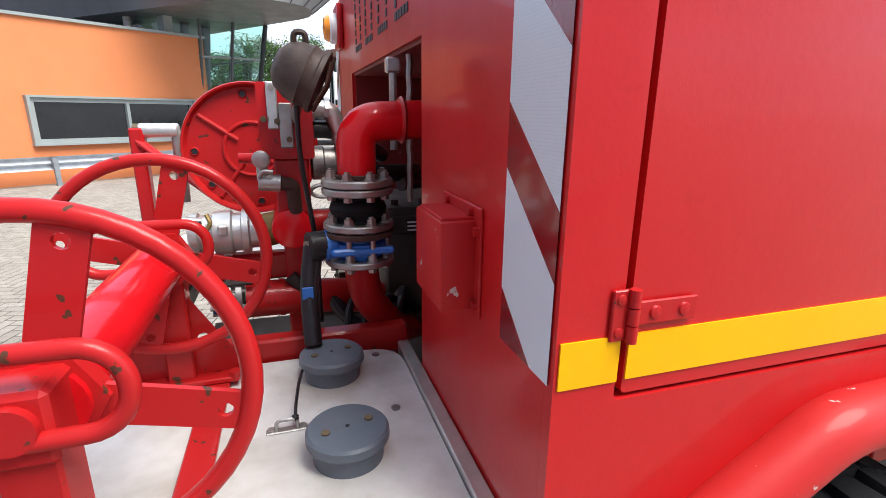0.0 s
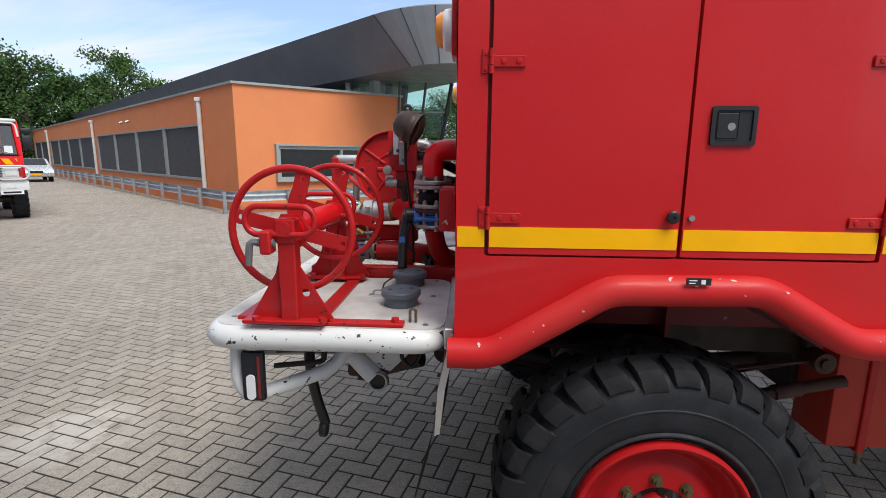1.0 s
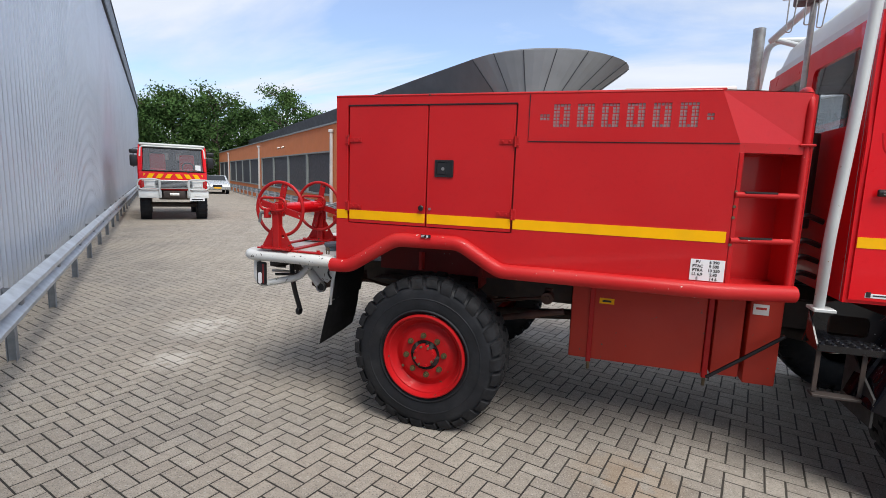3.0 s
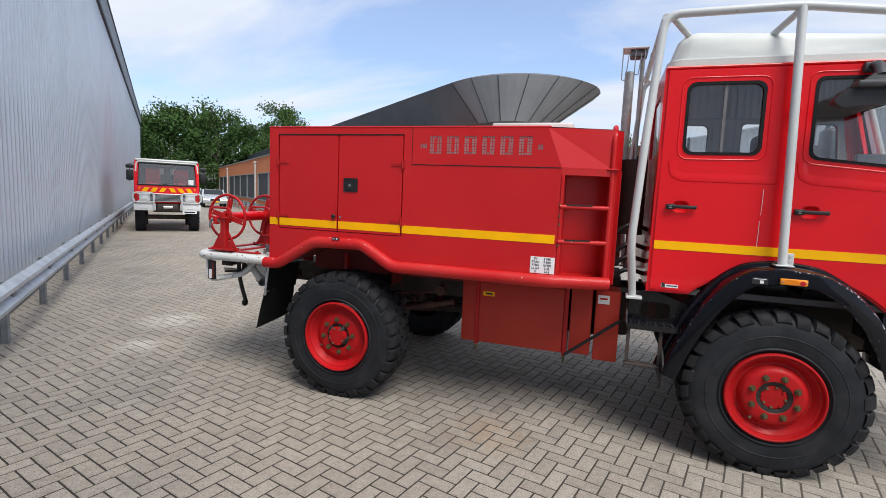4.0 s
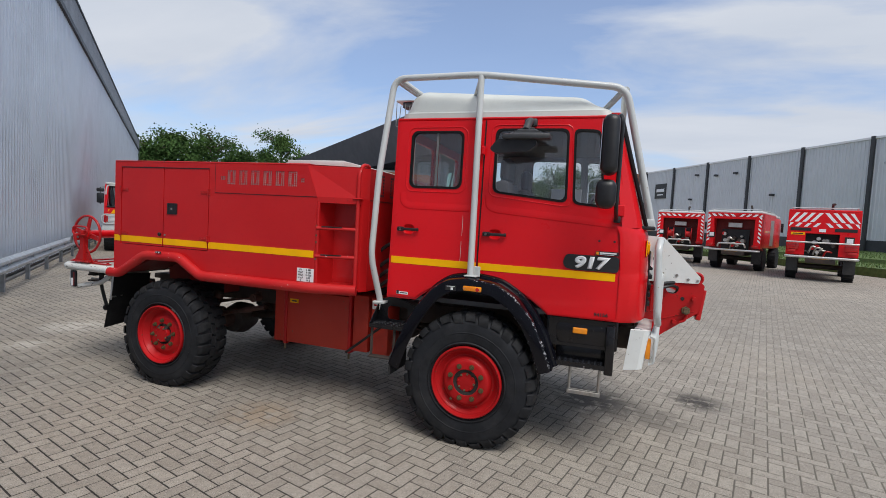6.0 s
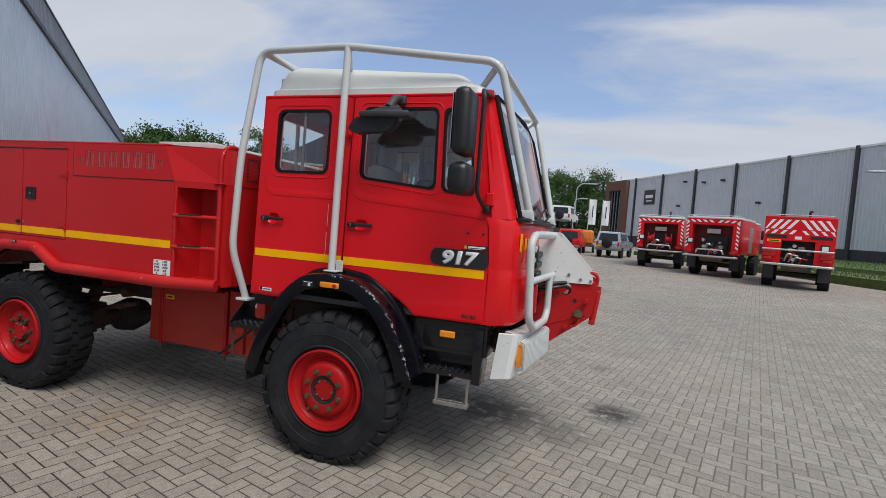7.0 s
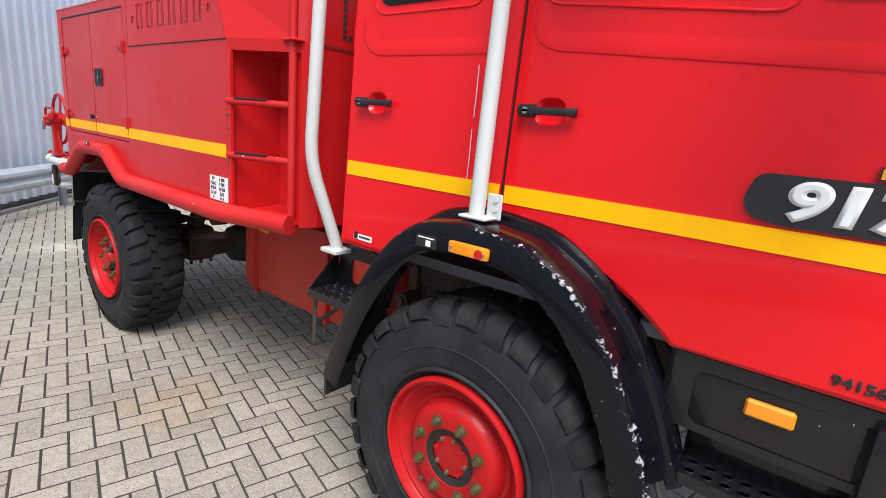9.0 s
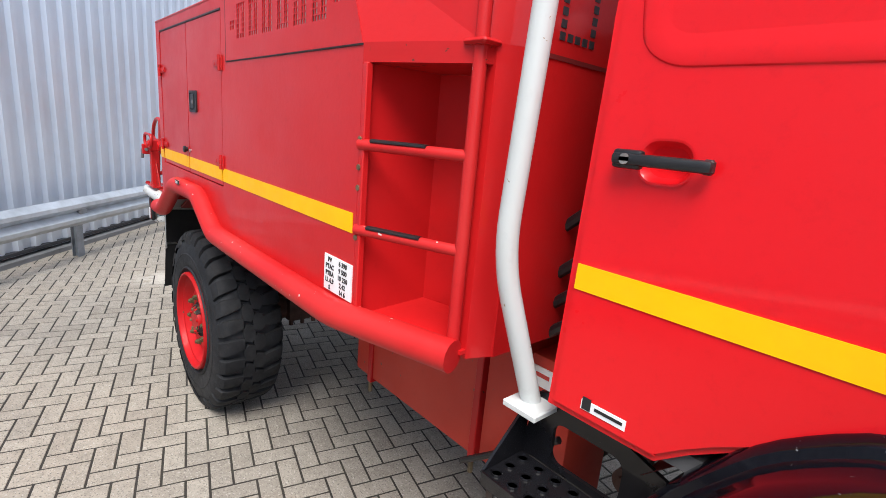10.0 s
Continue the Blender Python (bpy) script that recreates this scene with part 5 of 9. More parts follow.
# side vent panel with punched squares
def vent(y, x_start, cols, x_from, x_to):
    px, web = 0.0155, 0.004
    pitch = px + web
    rows = 7
    zt = 2.195
    xs = []
    on = set()
    nx = int((x_to - x_from) / pitch)
    glyph_w = 5
    col = int((x_start - x_from) / pitch)
    for g in range(cols):
        for c in range(glyph_w):
            for r in range(rows):
                ring = c in (0, 1, glyph_w - 2, glyph_w - 1) or r in (0, rows - 1)
                if g in (0, cols - 1):
                    ring = r in (3, 4) and c < 3
                if ring:
                    on.add((col + c, r))
        col += 4 if g == 0 else (glyph_w + 2)
    bm = bmesh.new()
    vx = []
    for i in range(nx):
        vx += [x_from + i * pitch, x_from + i * pitch + px]
    vx.append(x_from + nx * pitch)
    vz = []
    for r in range(rows):
        vz += [zt - r * pitch, zt - r * pitch - px]
    grid = {}

    def vert(i, j, d):
        if (i, j, d) not in grid:
            grid[i, j, d] = bm.verts.new((vx[i], y + d * 0.004, vz[j]))
        return grid[i, j, d]
    for i in range(len(vx) - 1):
        for j in range(len(vz) - 1):
            hole = i % 2 == 0 and j % 2 == 0 and (i // 2, j // 2) in on
            if hole:
                for a, b in (((i, j), (i + 1, j)), ((i + 1, j), (i + 1, j + 1)), ((i + 1, j + 1), (i, j + 1)), ((i, j + 1), (i, j))):
                    bm.faces.new((vert(*a, 0), vert(*b, 0), vert(*b, 1), vert(*a, 1)))
            else:
                bm.faces.new((vert(i, j, 0), vert(i + 1, j, 0), vert(i + 1, j + 1, 0), vert(i, j + 1, 0)))
    return bm, vx[0], vx[-1], vz[-1], vz[0]


vb, vx0, vx1, vz0, vz1 = vent(-0.003, 0.680, 8, 0.66, 1.62)
plate(vb, PANEL, [[(vx0, vz0), (vx1, vz0), (vx1, vz1), (vx0, vz1)]], -0.003, 0.006)
vp = part("vent_panel", vb, RED, T, "red panel punched with blocks of small square holes", smooth=False)
part("panel_seam", S([(PANEL[3][0] - 0.003, -0.001, PANEL[3][1]), (PANEL[0][0] - 0.003, -0.001, PANEL[0][1] - 0.003), (PANEL[1][0], -0.001, PANEL[1][1] - 0.003)], 0.003, 6), INK, vp)
# Added sheet: its pale colour stands in for sky showing through the holes.
part("backing", B(vx0 + 0.001, vx1 - 0.001, 0.0075, 0.011, vz0 + 0.001, vz1 - 0.001), LIGHT_PANEL, vp, "pale sheet in place of the sky seen through the holes")

# top, front and rear of the body
part("top_deck", B(-0.70, 1.66, 0.0, YW, 2.255, 2.270, 0.004, 1), RED, T)
part("top_edge", S([(-0.70, 0.005, 2.262), (1.64, 0.005, 2.258)], 0.008, 8), RED_WORN, T)
PX, PY = 2.09, 0.125          # foot of the ladder post, where the side draws in
fr = bmesh.new()
for s in (1, -1):
    yy = (lambda v: v) if s == 1 else mir
    for q in (((1.642, 0.0, 2.255), (1.75, 0.0, 1.98), (PX, PY, 1.98), (PX, PY, 2.255)), ((PX, PY, 2.255), (PX, PY, 1.98), (2.15, 0.22, 1.98), (2.15, 0.22, 2.255)),
              ((1.642, 0.0, 2.262), (PX, PY, 2.258), (2.15, 0.22, 2.258), (2.15, YC, 2.258), (1.642, YC, 2.262))):
        fr.faces.new([fr.verts.new((x, yy(y), z)) for x, y, z in q])
fr.faces.new([fr.verts.new(p) for p in ((2.15, 0.22, 1.98), (2.15, mir(0.22), 1.98), (2.15, mir(0.22), 2.255), (2.15, 0.22, 2.255))])
part("upper_front", fr, RED, T, smooth=False)
part("front_panel", P([(0.22, 1.15), (YW - 0.22, 1.15), (YW - 0.22, 1.975), (0.22, 1.975)], [], 2.14, 0.015, "yz"), RED, T, smooth=False)
part("front_seam", B(2.152, 2.158, 0.22, YW - 0.22, 1.968, 1.980), RED_DARK, T)
for gy in range(5):
    for c in range(5):
        for r in range(7):
            if c in (0, 4) or r in (0, 6):
                y0 = 0.34 + gy * 0.3 + c * 0.034
                z0 = 2.02 + r * 0.03
                part("vent_hole", B(2.149, 2.1525, y0, y0 + 0.022, z0, z0 + 0.02), DARK_TRIM, T, smooth=False)

# ladder niche
nb = bmesh.new()
v = {k: nb.verts.new(p) for k, p in dict(a=(1.75, 0.0, 1.175), b=(1.75, 0.0, 1.93), c=(1.77, 0.27, 1.93), d=(1.77, 0.27, 1.20), e=(2.05, 0.33, 1.93), f=(2.05, 0.33, 1.20), g=(PX + 0.03, PY + 0.03, 1.93), h=(PX + 0.03, PY + 0.03, 1.175)).items()}
for q in ("abcd", "dcef", "fegh", "adfh"):
    nb.faces.new([v[k] for k in q])
part("ladder_niche", nb, RED, T, "open red step niche in the body side", smooth=False)
part("niche_lip", P([(1.75, 0.0), (PX + 0.02, PY - 0.005), (PX + 0.04, 0.34), (1.75, 0.28)], [], 1.93, 0.052, "xy"), RED_WORN, T, smooth=False)
ch = bmesh.new()
ch.faces.new([ch.verts.new(p) for p in ((PX + 0.03, PY + 0.02, 1.15), (2.15, 0.22, 1.15), (2.15, 0.22, 1.98), (PX + 0.03, PY + 0.02, 1.98))])
ch.faces.new([ch.verts.new(p) for p in ((PX, PY + 0.02, 1.15), (PX + 0.03, PY + 0.02, 1.15), (PX + 0.03, PY + 0.02, 1.98), (PX, PY + 0.02, 1.98))])
part("corner_panel", ch, RED, T, smooth=False)
part("ladder_post", S(round_path([(PX, PY - 0.005, 1.19), (PX, PY - 0.005, 2.20), (PX, PY + 0.06, 2.285), (PX, PY + 0.17, 2.285), (PX, PY + 0.17, 2.22)], 0.05), 0.0185, 12), RED_TUBE, T)
part("post_collar", B(PX - 0.04, PX + 0.04, PY - 0.035, PY + 0.03, 1.972, 1.986, 0.006, 1), RED_WORN, T)


def rung_y(x):
    return (x - 1.75) / (PX - 1.75) * PY


for z in (1.705, 1.455):
    rg = part("rung", R((1.752, 0.0, z), (PX, PY - 0.005, z), 0.0165, n=14), RED_TUBE, T)
    part("grip_strip", S([(1.80, rung_y(1.80) - 0.008, z + 0.013), (1.97, rung_y(1.97) - 0.008, z + 0.013)], 0.013, 10, flat=0.5), BLACK_PLASTIC, rg, "black anti-slip strip")
for z in (1.64, 1.58, 1.43, 1.72):
    part("bolt", R((1.757, -0.006, z), (1.757, 0.004, z), 0.009, n=6), RUST_BOLT, T)
part("ladder_rail", B(1.752, 1.775, -0.002, 0.02, 1.2, 1.93, 0.003, 1), RED, T)
part("sill_floor", P([(1.70, 0.0), (PX + 0.03, PY), (PX + 0.03, 0.35), (1.70, 0.3)], [], 1.165, 0.012, "xy"), RED, T, smooth=False)

# bumper tube along the body
for sgn, yy in ((1, -0.028), (-1, YW + 0.028)):
    pts = round_path([(-0.72, yy, 1.105), (-0.585, yy, 1.105), (-0.235, yy, 1.318), (0.215, yy, 1.325), (0.485, yy, 1.168), (1.68, yy, 1.168), (2.12, yy + sgn * 0.125, 1.168)], 0.05, 4)
    tb = part("sill_tube", S(pts, 0.047, 18), RED_TUBE, T, "thick red rub tube over the wheel")
tyl = part("type_label", B(-0.034, 0.034, -0.0785, -0.073, 1.352, 1.372), INK, T, smooth=False)
for x0, x1, z0, z1 in ((-0.028, -0.006, 1.364, 1.367), (-0.028, -0.010, 1.356, 1.359), (0.006, 0.018, 1.355, 1.368)):
    part("label_bar", B(x0, x1, -0.0798, -0.0787, z0, z1), LABEL_WHITE, tyl, smooth=False)

# rating plate
rp = part("rating_plate", B(1.572, 1.745, -0.004, 0.0, 1.218, 1.338, 0.0), LABEL_WHITE, T, "white plate with black weights and dimensions", smooth=False)
rows = (("PV", "6 390"), ("PTAC", "9 500"), ("PTRA", "10 250"), ("LL 6,9", "2,42"), ("S", "14 6"))
for k, (a, b) in enumerate(rows):
    z = 1.327 - 0.0235 * k - 0.004
    m = Matrix.Translation((1.610, -0.0045, z)) @ Matrix.Rotation(radians(90), 4, "X")
    text_mesh(a, 0.022, INK, rp, "lettering", m, extrude=0.0006, bold=0.0006)
    m = Matrix.Translation((1.692, -0.0045, z)) @ Matrix.Rotation(radians(90), 4, "X")
    text_mesh(b, 0.022, INK, rp, "lettering", m, extrude=0.0006, bold=0.0006)

# tank and boxes below
tk = bmesh.new()
box(tk, 0.915, 1.80, 0.56, 0.80, 0.475, 1.02, 0.012, 2)
tank = part("tank", tk, RED_TANK, T, "orange-red water tank below the body")
for x in (1.04, 1.80):
    part("strap", B(x, x + 0.035, 0.548, 0.81, 0.455, 1.04, 0.004, 1), RED_WORN, tank)
    part("strap_bolt", R((x + 0.018, 0.56, 0.40), (x + 0.018, 0.56, 0.47), 0.011, n=8), RUST_BOLT, tank)
yl = part("warning_label", B(1.105, 1.205, 0.556, 0.5595, 0.895, 0.935), YELLOW, tank, smooth=False)
part("lettering", B(1.125, 1.185, 0.554, 0.556, 0.908, 0.922), INK, yl, smooth=False)
part("side_box", B(1.85, 2.02, 0.56, 0.85, 0.485, 1.05, 0.012), RED_TANK, T)
bx2 = part("side_box", B(2.045, 2.235, 0.56, 0.85, 0.455, 1.04, 0.012), RED_TANK, T)
part("white_label", B(2.06, 2.15, 0.554, 0.5595, 0.93, 1.0), LABEL_WHITE, bx2, smooth=False)
part("label_bar", B(2.075, 2.135, 0.552, 0.5535, 0.965, 0.98), RED_LENS, bx2, smooth=False)
part("cable", S(round_path([(1.82, 0.5, 0.48), (2.02, 0.5, 0.64), (2.24, 0.5, 0.82)], 0.08), 0.013, 8), BLACK_PLASTIC, T)
part("rear_box_back", B(0.90, 2.23, 0.82, 1.5, 0.6, 1.12), CHASSIS, T)

# gap between body and cab
part("air_filter", R((2.26, 0.75, 1.5), (2.26, 0.75, 2.1), 0.1, n=20), CHASSIS, T)
part("exhaust_pipe", L([(1.1, 0.046), (3.05, 0.046), (3.05, 0.042), (2.95, 0.042)], (2.19, 1.80, 0), "z", 20, caps=False), STEEL, T, "weathered upright exhaust pipe")
mast = part("light_mast", R((2.26, 0.85, 1.2), (2.26, 0.85, 2.93), 0.018), STEEL, T)
part("mast_lamp", B(2.10, 2.30, 0.78, 0.94, 2.985, 3.005, 0.006, 1), ALU, mast)
part("mast_head", B(2.16, 2.29, 0.80, 0.92, 2.93, 2.985, 0.012), TRIM_GREY, mast)
for x, dz in ((2.105, -0.24), (2.20, -0.20), (2.27, -0.22)):
    part("mast_wire", S(round_path([(x, 0.79, 2.985), (x, 0.79, 2.985 + dz), (x + 0.03, 0.79, 2.985 + dz), (x + 0.045, 0.79, 2.95)], 0.012, 3), 0.004, 6), STEEL, mast)
for z in (1.25, 1.35, 1.45, 1.6):
    part("hose", S(round_path([(2.13, 0.5, z - 0.1), (2.25, 0.42 + 0.05 * z, z), (2.39, 0.6, z - 0.05)], 0.08), 0.018, 8), BLACK_PLASTIC, T)
part("hatch_rail", B(0.95, 1.85, 0.62, 1.5, 2.27, 2.32, 0.008, 1), ALU, T, "flat aluminium hatch on the roof")

# rear end of the body
for ya, yb in ((0.0, 0.605), (YW - 0.605, YW)):
    part("rear_column", B(-0.70, -0.685, ya + (0.0205 if ya == 0 else 0), yb - (0 if ya == 0 else 0.0205), 1.15, 2.255), RED, T, smooth=False)
    yi = yb if ya == 0 else ya
    # Inner faces darker than the outer red: the bay's shade is in their colour.
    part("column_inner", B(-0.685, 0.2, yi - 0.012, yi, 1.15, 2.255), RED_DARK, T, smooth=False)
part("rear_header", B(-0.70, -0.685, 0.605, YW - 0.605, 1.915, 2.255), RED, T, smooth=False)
# Header underside and bay back carry shade in their darker red too.
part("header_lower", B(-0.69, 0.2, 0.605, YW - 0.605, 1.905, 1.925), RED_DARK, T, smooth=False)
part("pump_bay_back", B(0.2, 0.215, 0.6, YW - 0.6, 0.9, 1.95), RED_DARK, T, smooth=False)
part("pump_bay_floor", B(-0.7, 0.2, 0.6, YW - 0.6, 0.88, 0.9), CHASSIS, T, smooth=False)
for gy in range(4):
    for c in range(5):
        for r in range(7):
            if c in (0, 4) or r in (0, 6):
                y0, z0 = 0.72 + gy * 0.24 + c * 0.03, 1.98 + r * 0.03
                part("vent_hole", B(-0.7025, -0.699, y0, y0 + 0.02, z0, z0 + 0.02), DARK_TRIM, T, smooth=False)


RED_FILM = truck_paint("red_reflective_film", (0.22, 0.004, 0.008), (0.2, 0.004, 0.008), 0.2, 0.5)


def tape_strip(y0, y1, z0, z1, m):
    """Slanted bars down a strip on the rear face; y0 is the edge where they end lowest."""
    bars = []
    rise = 0.12
    for k in range(-1, 5):
        zz, h = (1.40 + 0.255 * k, 0.17) if m else (1.57 + 0.255 * k, 0.085)
        cl = [(y0, zz), (y1, zz + rise), (y1, zz + rise + h), (y0, zz + h)]
        if zz < z0 < zz + rise and zz + h > z0:
            cl = [(y0, z0), (y0 + (z0 - zz) / rise * (y1 - y0), z0)] + cl[1:]
        elif zz + h <= z0 < zz + rise + h:
            f0 = max(0.0, (z0 - zz - h) / rise)
            cl = [(y0 + f0 * (y1 - y0), z0), (y1, z0), (y1, zz + rise + h)]
        cl = [(a, min(max(b, z0), z1)) for a, b in cl]
        if max(b for a, b in cl) - min(b for a, b in cl) > 0.02:
            bm = bmesh.new()
            bm.faces.new([bm.verts.new((-0.7025, a, b)) for a, b in cl])
            bars.append(bm)
    return bars


for ya, yb in ((0.010, 0.152), (YW - 0.010, YW - 0.152)):
    for bar_bm in tape_strip(ya, yb, 1.44, 2.20, 1):
        part("chevron_tape", bar_bm, TAPE, T, "white honeycomb reflective tape", smooth=False)
    for bar_bm in tape_strip(ya, yb, 1.44, 2.20, 0):
        part("dark_tape", bar_bm, RED_FILM, T, "dark red glossy tape", smooth=False)
cv = bmesh.new()
box(cv, -0.765, -0.70, 0.250, 0.405, 1.445, 1.595, 0.005, 2)
box(cv, -0.706, -0.70, 0.232, 0.425, 1.432, 1.618, 0.002, 1)
box(cv, -0.760, -0.70, 0.262, 0.393, 1.593, 1.600, 0.002, 1)
cover = part("cover_box", cv, RED_TUBE, T, "small red cover box with flanges")
for y, z in ((0.27, 1.607), (0.39, 1.607), (0.241, 1.58), (0.241, 1.455), (0.416, 1.58)):
    part("bolt", R((-0.706, y, z), (-0.714, y, z), 0.008, n=8), RED_WORN, cover)
part("side_skirt", P([(-0.762, 0.793), (-0.744, 0.800), (-0.728, 0.96), (-0.698, 1.11), (-0.702, 1.15), (-0.714, 1.15), (-0.738, 1.02), (-0.752, 0.96)], [], 0.012, 0.006), ALU, T, "thin bare metal skirt plate", smooth=False)
for y in (0.30, mir(0.30)):
    bk = part("beacon", B(-0.728, -0.70, y - 0.075, y + 0.075, 2.04, 2.23, 0.008), RED_WORN, T, "red bracket with a round flasher")
    part("lamp_body", L([(0.0, 0.068), (-0.022, 0.066), (-0.030, 0.058)], (-0.728, y, 2.13), "x", 24), LABEL_WHITE, bk)
    part("lens", L([(0.0, 0.058), (-0.010, 0.056), (-0.024, 0.046), (-0.03, 0.0)], (-0.757, y, 2.13), "x", 24), ORANGE_LENS, bk, "orange lens")

# rear mudflaps: a fixed upper sheet and a worn flap bolted to it, cut on the slant
for y0, sg in ((0.012, 1), (mir(0.012), -1)):
    def sheet(rows_f):
        fl = bmesh.new()
        grid = []
        for (xa, za), (xc, zc) in rows_f:
            grid.append([fl.verts.new((xa + (xc - xa) * q / 3 + 0.006 * math.sin(q * 2.1 + za * 9), y0 + sg * 0.42 * q / 3, za + (zc - za) * q / 3)) for q in range(4)])
        for ra, rb2 in zip(grid, grid[1:]):
            for q in range(3):
                fl.faces.new((ra[q], ra[q + 1], rb2[q + 1], rb2[q]))
        bmesh.ops.solidify(fl, geom=fl.faces[:], thickness=0.010)
        return fl
    upper = part("flap_sheet", sheet([((-0.705, 1.08), (-0.690, 1.06)), ((-0.725, 0.95), (-0.715, 0.93)), ((-0.745, 0.84), (-0.735, 0.83))]), FLAP, T)
    part("flap_plate", sheet([((-0.722, 1.12), (-0.710, 1.10)), ((-0.745, 0.97), (-0.735, 0.95)), ((-0.768, 0.82), (-0.760, 0.80))]), ALU, T, "pale metal backing plate")
    part("mudflap", sheet([((-0.758, 0.90), (-0.748, 0.84)), ((-0.775, 0.80), (-0.758, 0.74)), ((-0.805, 0.66), (-0.775, 0.62)), ((-0.842, 0.485), (-0.795, 0.545))]), FLAP, T, "black rubber mudflap, lower edge on the slant")
    for q in (0.08, 0.22, 0.36):
        part("bolt", R((-0.775, y0 + sg * q, 0.87 - 0.08 * q), (-0.752, y0 + sg * q, 0.87 - 0.08 * q), 0.008, n=6), RUST_BOLT, upper)

# ---- cab ----
CY = 0.185


def lean(x, z):
    """The cab side draws in a little towards the roof."""
    return (z - 1.5) * 0.03


def arch_pts(r, a0, a1, n=14, cx=3.215, cz=0.52):
    return [(cx + r * math.cos(radians(a0 + (a1 - a0) * k / n)), cz + r * math.sin(radians(a0 + (a1 - a0) * k / n))) for k in range(n + 1)]


WIN_R = rrect(2.545, 2.995, 2.112, 2.575, 0.055)
WIN_F = round_poly([(3.285, 2.092), (3.862, 2.032), (3.846, 2.588), (3.285, 2.592)], 0.055)
WIN_Q = round_poly([(3.925, 2.026), (4.145, 2.005), (4.085, 2.575), (3.905, 2.585)], 0.045)


def grow(loop, d):
    cx, cz = sum(p[0] for p in loop) / len(loop), sum(p[1] for p in loop) / len(loop)
    w, h = max(p[0] for p in loop) - min(p[0] for p in loop), max(p[1] for p in loop) - min(p[1] for p in loop)
    return [(cx + (x - cx) * (1 + 2 * d / w), cz + (z - cz) * (1 + 2 * d / h)) for x, z in loop]


def CUP(x):
    return rrect(x - 0.052, x + 0.052, 1.699, 1.782, 0.036)


def cab_side(y, s):
    bend = (lambda u, v: s * lean(u, v))
    sides = []
    rear = [(2.402, 1.155), (2.655, 1.155)] + arch_pts(0.85, 131.5, 92.6, 9) + [(3.178, 2.672), (2.412, 2.672)]
    front = arch_pts(0.85, 91.6, 47.2, 12) + [(4.283, 1.150), (4.292, 1.50), (4.262, 1.86), (4.152, 2.672), (3.192, 2.672)]
    shell = [(2.380, 1.135), (2.64, 1.135)] + arch_pts(0.835, 132.5, 47.2, 16) + [(4.33, 1.135), (4.33, 1.84), (4.185, 2.69), (2.388, 2.69)]
    fr = part("cab_frame", P(shell, [WIN_R, WIN_F, WIN_Q, CUP(2.555), CUP(3.318)], y + 0.012 * s, 0.03 * s, bend=bend), RED_CAB, T)
    dr = part("rear_door", P(rear, [grow(WIN_R, 0.012), CUP(2.555)], y, 0.016 * s, bend=bend), RED_CAB, T, "glossy red cab door")
    df = part("front_door", P(front, [grow(WIN_F, 0.012), grow(WIN_Q, 0.012), CUP(3.318)], y, 0.016 * s, bend=bend), RED_CAB, T, "glossy red cab door")
    part("lining", P(shell, [grow(WIN_R, -0.004), grow(WIN_F, -0.004), grow(WIN_Q, -0.004)], y + 0.044 * s, 0.005 * s, bend=bend), LINING, T, "pale grey inner lining", smooth=False)
    # Black strip over the red frame puts shade into the door gap.
    part("door_gap_shade", P([(3.1775, 1.372), (3.1925, 1.372), (3.1925, 2.672), (3.1775, 2.672)], [], y + 0.0085 * s, 0.003 * s, bend=bend), INK, fr, smooth=False)
    for loop, owner in ((WIN_R, dr), (WIN_F, df)):
        part("window_bead", S([(px, y + s * (lean(px, pz) - 0.0005), pz) for px, pz in grow(loop, 0.042)], 0.0045, 8, closed=True), RED_CAB, owner)
    for loop, owner in ((WIN_R, dr), (WIN_F, df), (WIN_Q, df)):
        sl = part("window_seal", P(grow(loop, 0.0125), [grow(loop, -0.007)], y - 0.004 * s, 0.026 * s, bend=bend), RUBBER_SEAL, owner, "black rubber window seal")
        gl = part("window", pane(grow(loop, 0.006), y + 0.014 * s, bend=bend), GLASS, owner, "cab side window", smooth=False)
        gl.visible_shadow = False
    part("window_bar", P([(2.762, 2.115), (2.780, 2.115), (2.780, 2.572), (2.762, 2.572)], [], y + 0.006 * s, 0.01 * s, bend=bend), TRIM_GREY, dr)
    # raised waist pressings
    for owner, a, b in ((dr, 2.48, 3.12), (df, 3.245, 4.24)):
        w = bmesh.new()
        pts = round_path([(a, 0, 2.06), (a + 0.012, 0, 1.975), (a + 0.06, 0, 1.95), (b, 0, 1.945 if owner is dr else 1.875)], 0.045, 4)
        rings = []
        for i, q in enumerate(pts):
            t = (pts[min(i + 1, len(pts) - 1)] - pts[max(i - 1, 0)]).normalized()
            nx, nz = -t.z, t.x
            rings.append([w.verts.new((q.x + nx * o, y + s * (lean(0, q.z + nz * o) - h), q.z + nz * o)) for o, h in ((-0.034, -0.001), (-0.030, 0.003), (-0.022, 0.0046), (0.004, 0.0022), (0.036, -0.001))])
        for p0, p1 in zip(rings, rings[1:]):
            for q in range(4):
                w.faces.new((p0[q], p0[q + 1], p1[q + 1], p1[q]))
        part("waist_crease", w, RED_CAB, owner)
    for x, owner in ((2.555, dr), (3.318, df)):
        cu = bmesh.new()
        loops = [[cu.verts.new((px, y + s * (lean(0, pz) + d), pz)) for px, pz in grow(CUP(x), g)] for g, d in ((0.004, -0.002), (0.0, -0.001), (-0.004, 0.004), (-0.012, 0.018), (-0.028, 0.024))]
